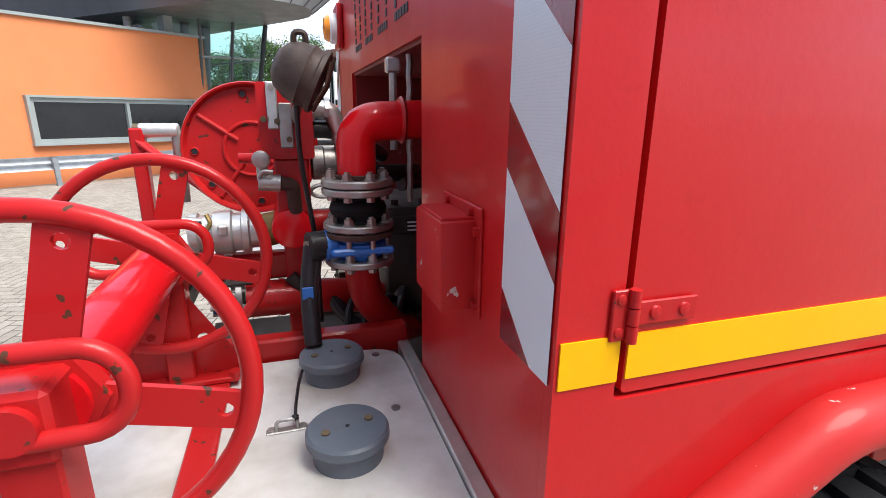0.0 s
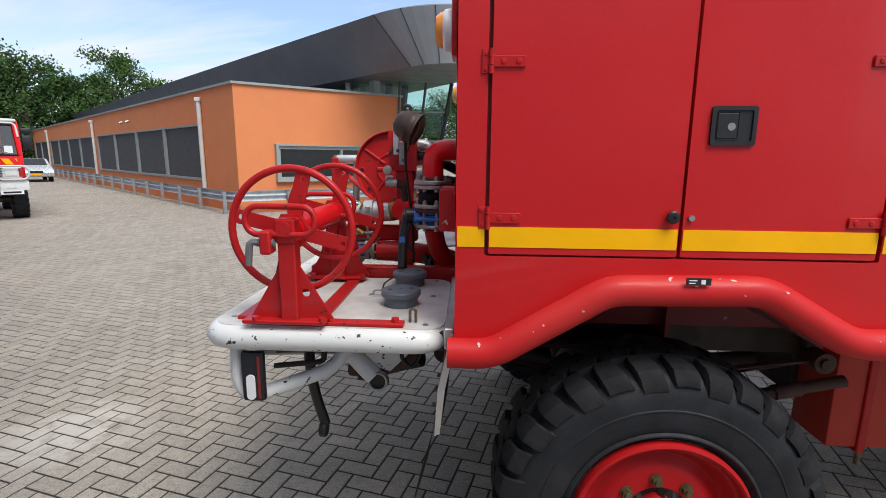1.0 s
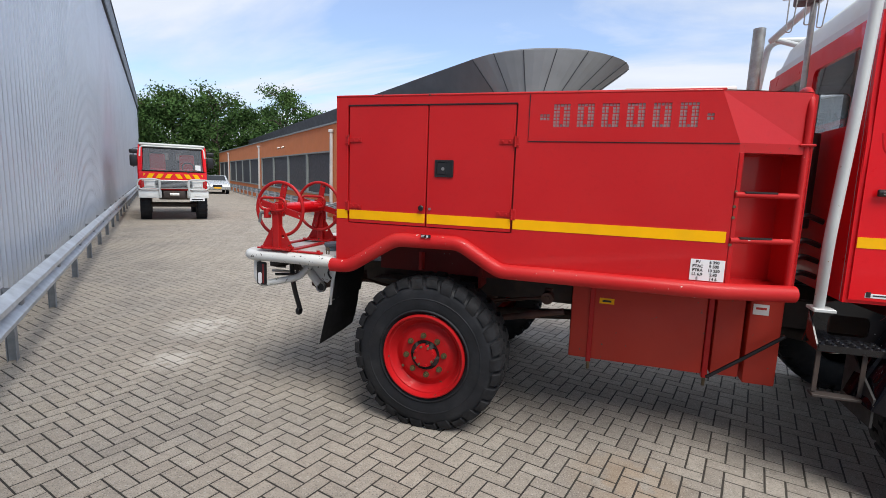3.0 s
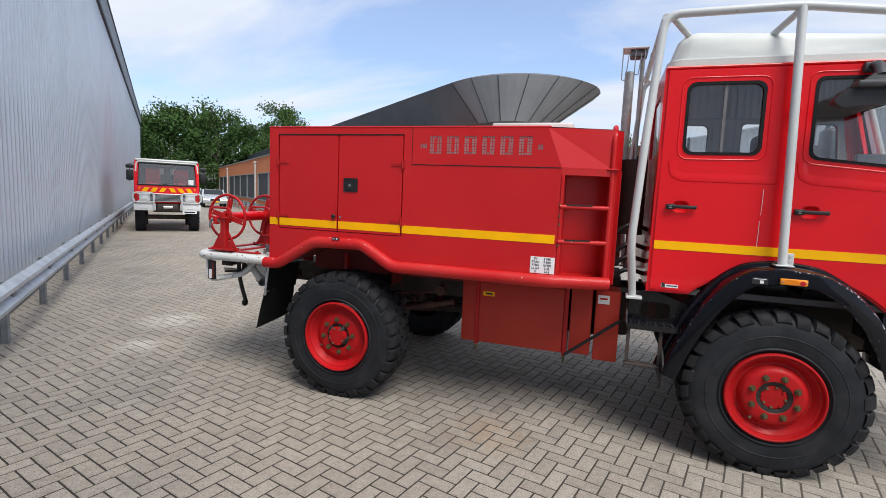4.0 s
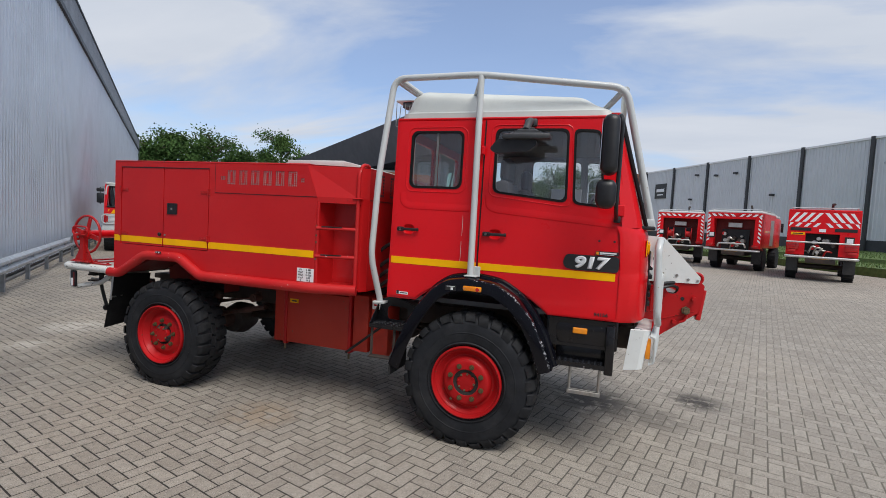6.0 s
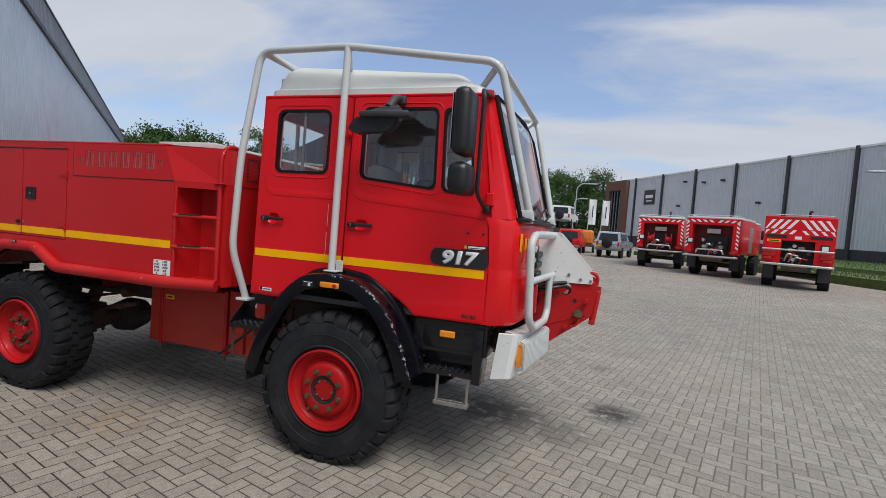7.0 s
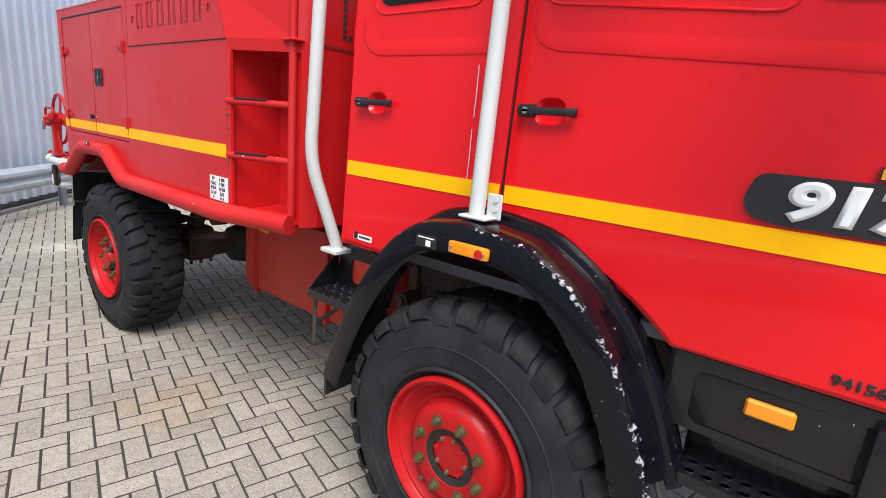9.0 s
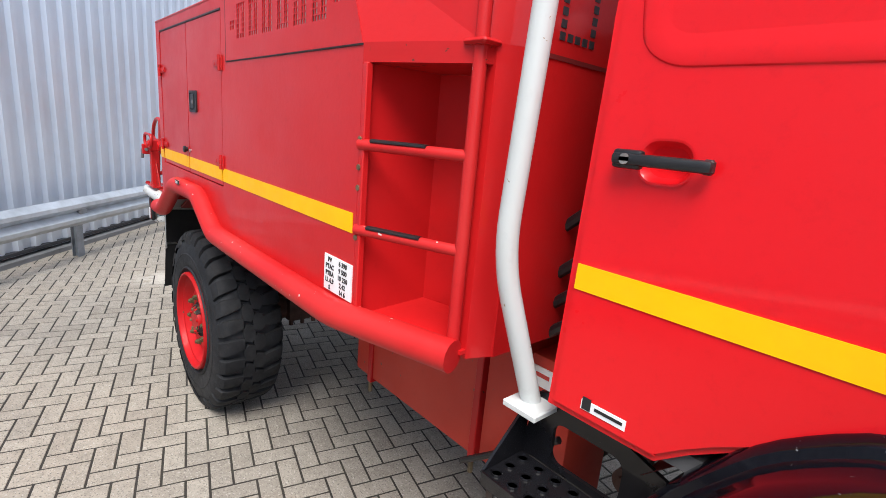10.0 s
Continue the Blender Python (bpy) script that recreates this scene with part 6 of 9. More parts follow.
        for p0, p1 in zip(loops, loops[1:]):
            for q in range(len(p0)):
                cu.faces.new((p0[q], p0[(q + 1) % len(p0)], p1[(q + 1) % len(p0)], p1[q]))
        cu.faces.new(loops[-1])
        cup = part("handle_recess", cu, RED_CAB, owner)
        hb = bmesh.new()
        box(hb, x - 0.098, x + 0.098, min(y - 0.030 * s, y - 0.012 * s), max(y - 0.030 * s, y - 0.012 * s), 1.729, 1.753, 0.008, 2)
        box(hb, x - 0.098, x - 0.035, min(y - 0.024 * s, y - 0.004 * s), max(y - 0.024 * s, y - 0.004 * s), 1.722, 1.760, 0.007, 2)
        box(hb, x + 0.078, x + 0.098, min(y - 0.024 * s, y - 0.004 * s), max(y - 0.024 * s, y - 0.004 * s), 1.727, 1.755, 0.005, 1)
        h = part("door_handle", hb, BLACK_PLASTIC, owner, "black pull handle")
        part("lock", R((x - 0.068, y - 0.030 * s, 1.741), (x - 0.068, y - 0.020 * s, 1.741), 0.011, n=14), STEEL, h)
    for z in (2.42,):
        part("door_hinge", B(3.168, 3.200, min(y - 0.02 * s, y + 0.01 * s), max(y - 0.02 * s, y + 0.01 * s), z - 0.035, z + 0.035, 0.006, 1), RED_CAB, dr)
    part("door_hinge", B(4.245, 4.30, min(y - 0.022 * s, y + 0.01 * s), max(y - 0.022 * s, y + 0.01 * s), 1.935, 2.02, 0.006, 1), RED_CAB, df)
    return dr, df


dr, df = cab_side(CY, 1)
cab_side(mir(CY), -1)
stripe_y = CY - 0.003
for x0, x1, owner in ((2.406, 3.174, dr), (3.196, 4.268, df)):
    part("reflective_stripe", P([(x0, 1.441), (x1, 1.441), (x1, 1.500), (x0, 1.500)], [], stripe_y, 0.003, bend=lean), YELLOW, owner, "yellow reflective stripe", smooth=False)
bd = part("badge", P(round_poly([(3.875, 1.560), (3.895, 1.628), (3.96, 1.628), (4.288, 1.628), (4.288, 1.508), (3.96, 1.508), (3.895, 1.520)], 0.03), [], CY - 0.009, 0.0085, bend=lean), INK, df, "black badge with silver model number", smooth=False)
text_mesh("917", 0.118, SILVER_FILM, bd, "lettering", Matrix.Translation((4.085, CY - 0.0105, 1.566)) @ Matrix.Rotation(radians(90), 4, "X") @ Matrix(((1, 0.18, 0, 0), (0, 1, 0, 0), (0, 0, 1, 0), (0, 0, 0, 1))), extrude=0.0004, bold=0.0068, squeeze=1.36, bend=lean)
dl = part("dealer_sticker", B(4.115, 4.280, CY - 0.007, CY + 0.006, 1.634, 1.664), INK, df, "small black dealer sticker", smooth=False)
part("lettering", B(4.145, 4.265, CY - 0.0084, CY - 0.0068, 1.647, 1.657), LABEL_WHITE, dl, smooth=False)
part("lettering", B(4.145, 4.25, CY - 0.0084, CY - 0.0068, 1.638, 1.641), LABEL_WHITE, dl, smooth=False)
part("mark", B(4.118, 4.138, CY - 0.0084, CY - 0.0068, 1.638, 1.660), ORANGE_LENS, dl, smooth=False)
text_mesh("94156", 0.036, INK, df, "number", Matrix.Translation((4.185, CY - 0.003, 1.178)) @ Matrix.Rotation(radians(90), 4, "X"), extrude=0.0008, bold=0.001, squeeze=1.15, bend=lean)
sk = part("maker_sticker", B(2.475, 2.585, CY - 0.0115, CY - 0.004, 1.172, 1.196), LABEL_WHITE, dr, "small white sticker with a crest", smooth=False)
part("lettering", B(2.51, 2.578, CY - 0.0128, CY - 0.0116, 1.182, 1.189), INK, sk, smooth=False)
part("mark", B(2.478, 2.500, CY - 0.0128, CY - 0.0116, 1.174, 1.204), INK, sk, smooth=False)
for x in (4.135, 4.245):
    part("plug", R((x, CY - 0.014, 1.742), (x, CY - 0.006, 1.742), 0.009, n=10), INK, df)

# cab shell, roof and front
cb = bmesh.new()
plate(cb, [(CY + 0.02, 1.13), (mir(CY) - 0.02, 1.13), (mir(CY) - 0.02, 2.02), (mir(CY) - 0.07, 2.69), (CY + 0.07, 2.69), (CY + 0.02, 2.02)], [rrect(0.42, 1.10, 2.12, 2.56, 0.05), rrect(1.24, 1.92, 2.12, 2.56, 0.05)], 2.388, 0.03, "yz")
part("cab_back", cb, RED_CAB, T)
for a, b in ((0.42, 1.10), (1.24, 1.92)):
    g2 = part("rear_window", pane(rrect(a, b, 2.12, 2.56, 0.05), 2.40, "yz"), GLASS, T, smooth=False)
    g2.visible_shadow = False
part("cab_floor", B(2.42, 4.3, CY + 0.03, mir(CY) - 0.03, 1.13, 1.17), TRIM_GREY, T)
rf = bmesh.new()
rings = []
for z, xa, xb, yi in ((2.684, 2.392, 4.200, 0.245), (2.745, 2.400, 4.165, 0.250), (2.760, 2.425, 4.150, 0.275), (2.90, 2.465, 4.04, 0.315), (2.955, 2.51, 3.96, 0.37), (2.985, 2.60, 3.86, 0.52)):
    loop = [(x, y) for x, y in rrect(xa, xb, yi, mir(yi), 0.10, 5)]
    drop = 0.0 if z < 2.8 else 0.095
    rings.append([rf.verts.new((x, y, z - drop * max(0, (x - 2.7) / 1.4))) for x, y in loop])
for a, b in zip(rings, rings[1:]):
    for k in range(len(a)):
        rf.faces.new((a[k], a[(k + 1) % len(a)], b[(k + 1) % len(a)], b[k]))
rf.faces.new(rings[-1])
rf.faces.new(rings[0])
roof = part("cab_roof", rf, WHITE_ROOF, T, "off-white raised plastic cab roof")
part("roof_gutter", S(round_path([(2.40, CY + 0.045, 2.688), (4.19, CY + 0.045, 2.688)], 0.02), 0.011, 8), RED_CAB, T)
part("cab_lining", B(2.45, 4.12, 0.27, mir(0.27), 2.63, 2.675, 0.01), TRIM_GREY, T)
# A-pillars, windscreen, front panel
for s, y in ((1, CY), (-1, mir(CY))):
    ap = bmesh.new()
    lo_pts = [(4.292, y + 0.002 * s, 1.85), (4.40, y + 0.03 * s, 1.855), (4.445, y + 0.12 * s, 1.86)]
    hi_pts = [(4.160, y + 0.05 * s, 2.685), (4.20, y + 0.07 * s, 2.685), (4.225, y + 0.13 * s, 2.685)]
    lo_v, hi_v = [ap.verts.new(p) for p in lo_pts], [ap.verts.new(p) for p in hi_pts]
    lo_i, hi_i = [ap.verts.new((p[0] - 0.05, p[1] + 0.04 * s, p[2])) for p in lo_pts], [ap.verts.new((p[0] - 0.05, p[1] + 0.04 * s, p[2])) for p in hi_pts]
    for k in (0, 1):
        ap.faces.new((lo_v[k], lo_v[k + 1], hi_v[k + 1], hi_v[k]))
        ap.faces.new((lo_i[k], lo_i[k + 1], hi_i[k + 1], hi_i[k]))
    ap.faces.new((lo_v[2], lo_i[2], hi_i[2], hi_v[2]))
    part("windscreen_pillar", ap, RED_CAB, T)
ws = bmesh.new()
ny = 9
rows_w = []
for z, x in ((1.88, 4.452), (2.685, 4.232)):
    row = []
    for k in range(ny):
        y = CY + 0.125 + (mir(CY) - CY - 0.25) * k / (ny - 1)
        row.append(ws.verts.new((x + 0.05 * (1 - ((y - YC) / 0.9) ** 2), y, z)))
    rows_w.append(row)
for k in range(ny - 1):
    ws.faces.new((rows_w[0][k], rows_w[0][k + 1], rows_w[1][k + 1], rows_w[1][k]))
wsc = part("windscreen", ws, GLASS, T, "large curved windscreen")
wsc.visible_shadow = False
part("windscreen_seal", S([(4.462, CY + 0.115, 1.875), (4.505, 0.7, 1.872), (4.515, YC, 1.872), (4.505, 1.64, 1.872), (4.462, mir(CY) - 0.115, 1.875), (4.235, mir(CY) - 0.115, 2.688), (4.285, YC, 2.69), (4.235, CY + 0.115, 2.688)], 0.016, 8, closed=True), RUBBER_SEAL, T)
# lower front corner and nose
fp = bmesh.new()
cols = []
for x, y in ((4.297, CY - 0.004), (4.36, CY + 0.004), (4.43, CY + 0.035), (4.475, CY + 0.085), (4.50, CY + 0.16), (4.525, 0.6), (4.54, YC), (4.525, mir(0.6)), (4.50, mir(CY) - 0.16), (4.475, mir(CY) - 0.085), (4.43, mir(CY) - 0.035), (4.36, mir(CY) - 0.004), (4.297, mir(CY) + 0.004)):
    cols.append([fp.verts.new((x + dx, y, z)) for z, dx in ((1.135, -0.03), (1.16, 0.0), (1.50, 0.0), (1.52, -0.006), (1.535, 0.0), (1.80, -0.02), (1.845, -0.035), (1.86, -0.05))])
for a, b in zip(cols, cols[1:]):
    for k in range(7):
        fp.faces.new((a[k], b[k], b[k + 1], a[k + 1]))
front = part("front_panel", fp, RED_CAB, T, "rounded red cab front")
part("scuttle", B(4.40, 4.53, CY + 0.1, mir(CY) - 0.1, 1.845, 1.875, 0.01), BLACK_PLASTIC, T)
for y in (0.62, 1.25):
    wp = bmesh.new()
    sweep(wp, [(4.52, y, 1.885), (4.54, y + 0.1, 1.93), (4.46, y + 0.42, 2.0)], 0.009, 6)
    part("wiper", wp, BLACK_PLASTIC, T)
gr = bmesh.new()
for k in range(6):
    box(gr, 4.52, 4.56, 0.62, 1.72, 1.22 + 0.075 * k, 1.26 + 0.075 * k, 0.008, 1)
grille = part("grille", gr, BLACK_PLASTIC, T, "black slatted grille")
part("grille_back", B(4.515, 4.53, 0.55, 1.79, 1.18, 1.68), INK, grille)
for y, w, z0, z1, x in ((0.285, 0.055, 1.64, 1.765, 4.477), (0.375, 0.045, 1.655, 1.735, 4.494), (0.445, 0.075, 1.655, 1.735, 4.503), (0.525, 0.02, 1.655, 1.755, 4.508), (0.575, 0.045, 1.655, 1.735, 4.515), (0.645, 0.045, 1.655, 1.735, 4.518)):
    part("yellow_bar", P(rrect(y, y + w, z0, z1, 0.01), [], x, 0.008, "yz"), YELLOW, front, "yellow brand mark", smooth=False)
for k, (za, zb) in enumerate(((1.88, 1.71), (1.67, 1.50))):
    part("scratch", P([(3.0395 - 0.004 * k, za), (3.0425 - 0.004 * k, za), (3.0435 - 0.004 * k, (za + zb) / 2), (3.041 - 0.004 * k, zb), (3.0385 - 0.004 * k, zb), (3.040 - 0.004 * k, (za + zb) / 2)], [], CY - 0.0012, 0.0012), LIGHT_PANEL, T, "long pale scratch", smooth=False)
for k in range(4):
    part("chevron", P([(0.36 + 0.09 * k, 1.56), (0.40 + 0.09 * k, 1.56), (0.47 + 0.09 * k, 1.68), (0.43 + 0.09 * k, 1.68)], [], 4.533, 0.006, "yz"), LABEL_WHITE, front, "white slanted reflective bar", smooth=False)
part("head_lamp_guard", B(4.54, 4.60, 0.40, 0.46, 1.22, 1.42, 0.008), RED_WORN, T)

# interior
for y in (0.55, 1.55):
    for x in (2.75, 3.55):
        st = bmesh.new()
        box(st, x - 0.22, x + 0.25, y - 0.24, y + 0.24, 1.45, 1.62, 0.05)
        box(st, x - 0.30, x - 0.16, y - 0.23, y + 0.23, 1.58, 2.2 if x > 3 else 2.05, 0.05)
        if x > 3:
            box(st, x - 0.28, x - 0.18, y - 0.12, y + 0.12, 2.2, 2.4, 0.04)
        box(st, x - 0.15, x + 0.15, y - 0.15, y + 0.15, 1.17, 1.46)
        part("seat", st, SEAT, T)
part("headliner", B(2.44, 4.12, CY + 0.06, mir(CY) - 0.06, 2.66, 2.672), LINING, T, "pale grey roof lining", smooth=False)
part("dashboard", B(4.05, 4.40, 0.25, mir(0.25), 1.55, 1.87, 0.06), TRIM_GREY, T)
part("steering_wheel", S([(3.93 + 0.09 * math.sin(a), 1.65 + 0.22 * math.cos(a), 1.98 + 0.2 * math.sin(a)) for a in [2 * math.pi * k / 24 for k in range(24)]], 0.014, 8, closed=True), BLACK_PLASTIC, T)
part("cab_papers", B(3.70, 3.95, 0.62, 0.66, 1.87, 2.16, 0.0), LABEL_WHITE, T)

# mirrors
MX = 4.17
m1 = bmesh.new()
box(m1, MX - 0.055, MX + 0.055, -0.30, -0.075, 2.205, 2.60, 0.045, 3)
mr = part("mirror", m1, BLACK_PLASTIC, T, "large black door mirror")
m2 = bmesh.new()
box(m2, MX - 0.075, MX + 0.06, -0.27, -0.05, 1.975, 2.17, 0.05, 3)
part("wide_mirror", m2, BLACK_PLASTIC, mr)
part("mirror_glass", B(MX - 0.060, MX - 0.056, -0.275, -0.10, 2.24, 2.565), BULB, mr)
part("mirror_arm", S(round_path([(4.205, CY + 0.06, 2.675), (4.225, -0.03, 2.64), (4.24, -0.055, 2.60), (4.235, -0.045, 2.0), (4.245, CY - 0.01, 1.905)], 0.05), 0.015, 10), BLACK_PLASTIC, mr)
part("arm_foot", B(4.225, 4.275, CY - 0.03, CY + 0.01, 1.885, 1.935, 0.01), BLACK_PLASTIC, mr)
part("marker_lamp", B(4.15, 4.23, CY + 0.02, CY + 0.10, 2.665, 2.715, 0.012), RED_LENS, T)
mo = bmesh.new()
box(mo, MX - 0.055, MX + 0.055, mir(-0.08), mir(-0.30), 2.205, 2.60, 0.045, 3)
part("mirror", mo, BLACK_PLASTIC, T, "large black door mirror")
KX = 3.555
m3 = bmesh.new()
box(m3, KX - 0.05, KX + 0.05, CY + 0.0, CY + 0.05, 2.615, 2.675, 0.012, 2)
sweep(m3, round_path([(KX, CY + 0.03, 2.65), (KX, CY - 0.05, 2.645), (KX - 0.01, CY - 0.13, 2.555)], 0.04), [0.030] * 9, 12)
for k in range(4):
    w = 0.055 + 0.022 * k
    box(m3, KX - w, KX + w, 0.055 - 0.022 * k, 0.085 - 0.022 * k, 2.560 - 0.016 * k, 2.578 - 0.016 * k, 0.006, 1)
box(m3, KX - 0.17, KX + 0.19, -0.075, 0.035, 2.470, 2.512, 0.014, 2)
k3 = part("kerb_mirror", m3, MIRROR_SHELL, T, "grey ribbed kerb mirror bracket over the window")
m4 = bmesh.new()
plate(m4, round_poly([(KX - 0.27, 2.40), (KX - 0.21, 2.475), (KX + 0.08, 2.480), (KX + 0.09, 2.43), (KX + 0.03, 2.385), (KX - 0.22, 2.365)], 0.025, 4), [], -0.035, 0.075)
part("mirror_head", m4, BLACK_PLASTIC, k3)

# front fender
FEN = [(2.50, 0.60), (2.56, 0.78), (2.65, 0.98), (2.74, 1.13), (2.85, 1.27), (2.98, 1.36), (3.18, 1.388), (3.40, 1.36), (3.56, 1.265), (3.69, 1.12), (3.79, 0.93), (3.862, 0.735)]
for s, yo in ((1, 0.0), (-1, YW)):
    f = bmesh.new()
    pts = [(p.x, p.z) for p in round_path([(x, 0, z) for x, z in FEN], 0.06, 3)]
    rings = []
    for i, (x, z) in enumerate(pts):
        tx, tz = pts[min(i + 1, len(pts) - 1)][0] - pts[max(i - 1, 0)][0], pts[min(i + 1, len(pts) - 1)][1] - pts[max(i - 1, 0)][1]
        ln = math.hypot(tx, tz)
        nx, nz = -tz / ln, tx / ln
        sec = ((0.245, 0.030), (0.185, 0.033), (0.165, 0.031), (0.152, 0.022), (0.147, 0.006), (0.135, 0.0), (0.07, 0.003), (0.022, 0.0), (0.007, -0.007), (0.0, -0.022), (0.0, -0.100), (0.006, -0.106), (0.014, -0.100), (0.016, -0.03), (0.03, -0.018), (0.245, -0.014))
        rings.append([f.verts.new((x + nx * h, yo + s * d, z + nz * h)) for d, h in sec])
    k = len(rings[0])
    for a, b in zip(rings, rings[1:]):
        for q in range(k):
            f.faces.new((a[q], a[(q + 1) % k], b[(q + 1) % k], b[q]))
    f.faces.new(rings[0])
    f.faces.new(rings[-1])
    fd = part("fender", f, FENDER, T, "black painted fender with scraped edge")
    if s == 1:
        lm = part("side_lamp", B(3.135, 3.285, -0.022, 0.0, 1.285, 1.325, 0.008), ORANGE_LENS, fd, "orange side lamp")
        part("reflector", R((3.255, -0.026, 1.303), (3.255, -0.020, 1.303), 0.015, n=18), RED_LENS, lm)
        for q in (3.147, 3.273):
            part("screw", R((q, -0.024, 1.304), (q, -0.020, 1.304), 0.005, n=8), STEEL, lm)
        for q in range(14):
            part("rib", B(3.16 + 0.0055 * q, 3.1622 + 0.0055 * q, -0.0235, -0.021, 1.290, 1.320), ORANGE_LENS, lm)
        pl = part("type_plate", B(2.985, 3.075, -0.004, 0.0, 1.275, 1.315), INK, fd, smooth=False)
        part("label_bar", B(3.03, 3.05, -0.0055, -0.0038, 1.28, 1.30), LABEL_WHITE, pl, smooth=False)
        part("label_bar", B(2.995, 3.065, -0.0055, -0.0038, 1.306, 1.31), LABEL_WHITE, pl, smooth=False)
    inner = bmesh.new()
    ia = [inner.verts.new((3.215 + 0.80 * math.cos(radians(a)), yo + s * 0.26, 0.52 + 0.80 * math.sin(radians(a)))) for a in range(40, 141, 10)]
    ib = [inner.verts.new((3.215 + 0.80 * math.cos(radians(a)), yo + s * 0.72, 0.52 + 0.80 * math.sin(radians(a)))) for a in range(40, 141, 10)]
    for a in range(len(ia) - 1):
        inner.faces.new((ia[a], ia[a + 1], ib[a + 1], ib[a]))
    # Shade under the fender is put into this dark red.
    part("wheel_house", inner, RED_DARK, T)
    part("mudflap", P([(yo + s * 0.01, 0.50), (yo + s * 0.36, 0.50), (yo + s * 0.36, 0.86), (yo + s * 0.01, 0.66)], [], 2.512, 0.012, "yz"), FLAP, T)

# lower sill, steps
for s, yo in ((1, CY), (-1, mir(CY))):
    a, b = sorted((yo + 0.02 * s, yo + 0.4 * s))
    sl = bmesh.new()
    box(sl, 3.78, 4.32, a, b, 0.90, 1.13, 0.012)
    lp_ = part("lower_panel", sl, BLACK_GLOSS, T)
    yo2 = yo + 0.02 * s - 0.004 * s
    part("panel_frame", P(rrect(3.80, 4.31, 0.905, 1.125, 0.02), [rrect(3.86, 4.25, 0.93, 1.085, 0.03)], min(yo2, yo2 + 0.005 * s), 0.005), BLACK_GLOSS, lp_)
    a, b = sorted((yo + 0.09 * s, yo + 0.4 * s))
    part("step_back", B(3.86, 4.25, a, b, 0.72, 0.91, 0.01), BLACK_GLOSS, T)
    a, b = sorted((yo - 0.02 * s, yo + 0.13 * s))
    part("step_end", B(4.235, 4.30, a, b, 0.72, 1.10, 0.01), BLACK_GLOSS, T)


def tread_step(x0, x1, y0, y1, z, name, holes_x, holes_y):
    hs = []
    for i in range(holes_x):
        for j in range(holes_y):
            cx, cy = x0 + (x1 - x0) * (i + 0.5) / holes_x, y0 + (y1 - y0) * (j + 0.5) / holes_y
            if (i + j) % 1 == 0:
                hs.append([(cx + 0.013 * math.cos(2 * math.pi * k / 10), cy + 0.013 * math.sin(2 * math.pi * k / 10)) for k in range(10)])
    bm = P([(x0, y0), (x1, y0), (x1, y1), (x0, y1)], hs, z - 0.004, 0.004, "xy")
    for h in hs:
        cx, cy = sum(p[0] for p in h) / 10, sum(p[1] for p in h) / 10
        lathe(bm, [(0.0, 0.0165), (0.006, 0.0145), (0.0, 0.0125)], (cx, cy, z), "z", 10)
    box(bm, x0, x1, y0 - 0.004, y0, z - 0.035, z + 0.002)
    box(bm, x0 - 0.004, x0, y0, y1, z - 0.035, z + 0.002)
    box(bm, x1, x1 + 0.004, y0, y1, z - 0.035, z + 0.002)
    return part(name, bm, BLACK_GLOSS, T, "black step plate with punched grip holes", smooth=False)


tread_step(3.875, 4.235, CY - 0.02, CY + 0.13, 0.79, "front_step", 8, 3)
hst = bmesh.new()
for x in (3.985, 4.205):
    rod(hst, (x, CY + 0.03, 0.78), (x, CY + 0.025, 0.555), 0.011, n=8)
    rod(hst, (x, CY + 0.03, 0.79), (x, CY + 0.03, 0.74), 0.016, n=8)
box(hst, 3.97, 4.22, CY + 0.005, CY + 0.012, 0.535, 0.565, 0.002, 1)
box(hst, 3.97, 4.22, CY + 0.045, CY + 0.052, 0.535, 0.565, 0.002, 1)
for k in range(9):
    box(hst, 3.975 + 0.029 * k, 3.980 + 0.029 * k, CY + 0.012, CY + 0.045, 0.545, 0.562)
part("hanging_step", hst, STEEL, T, "hanging galvanised step frame")
tread_step(2.27, 2.60, 0.10, 0.26, 0.90, "rear_step", 6, 3)
sb = bmesh.new()
plate(sb, [(2.25, 0.87), (2.62, 0.87), (2.66, 1.05), (2.42, 1.13), (2.30, 1.10)], [rrect(2.36, 2.56, 0.92, 1.04, 0.03)], 0.265, 0.012)
part("step_bracket", sb, BLACK_GLOSS, T)
part("step_side", P([(0.10, 0.895), (0.27, 0.895), (0.27, 1.06)], [], 2.262, 0.008, "yz"), BLACK_GLOSS, T)
hs2 = bmesh.new()
for x in (2.285, 2.50):
    box(hs2, x - 0.012, x + 0.012, 0.12, 0.128, 0.62, 0.90, 0.002, 1)
box(hs2, 2.27, 2.53, 0.09, 0.16, 0.60, 0.615, 0.002, 1)
part("hanging_step", hs2, CHASSIS, T)
part("orange_marker", B(3.985, 4.095, CY - 0.002, CY + 0.02, 1.012, 1.058, 0.006, 1), ORANGE_LENS, T, "orange side reflector")

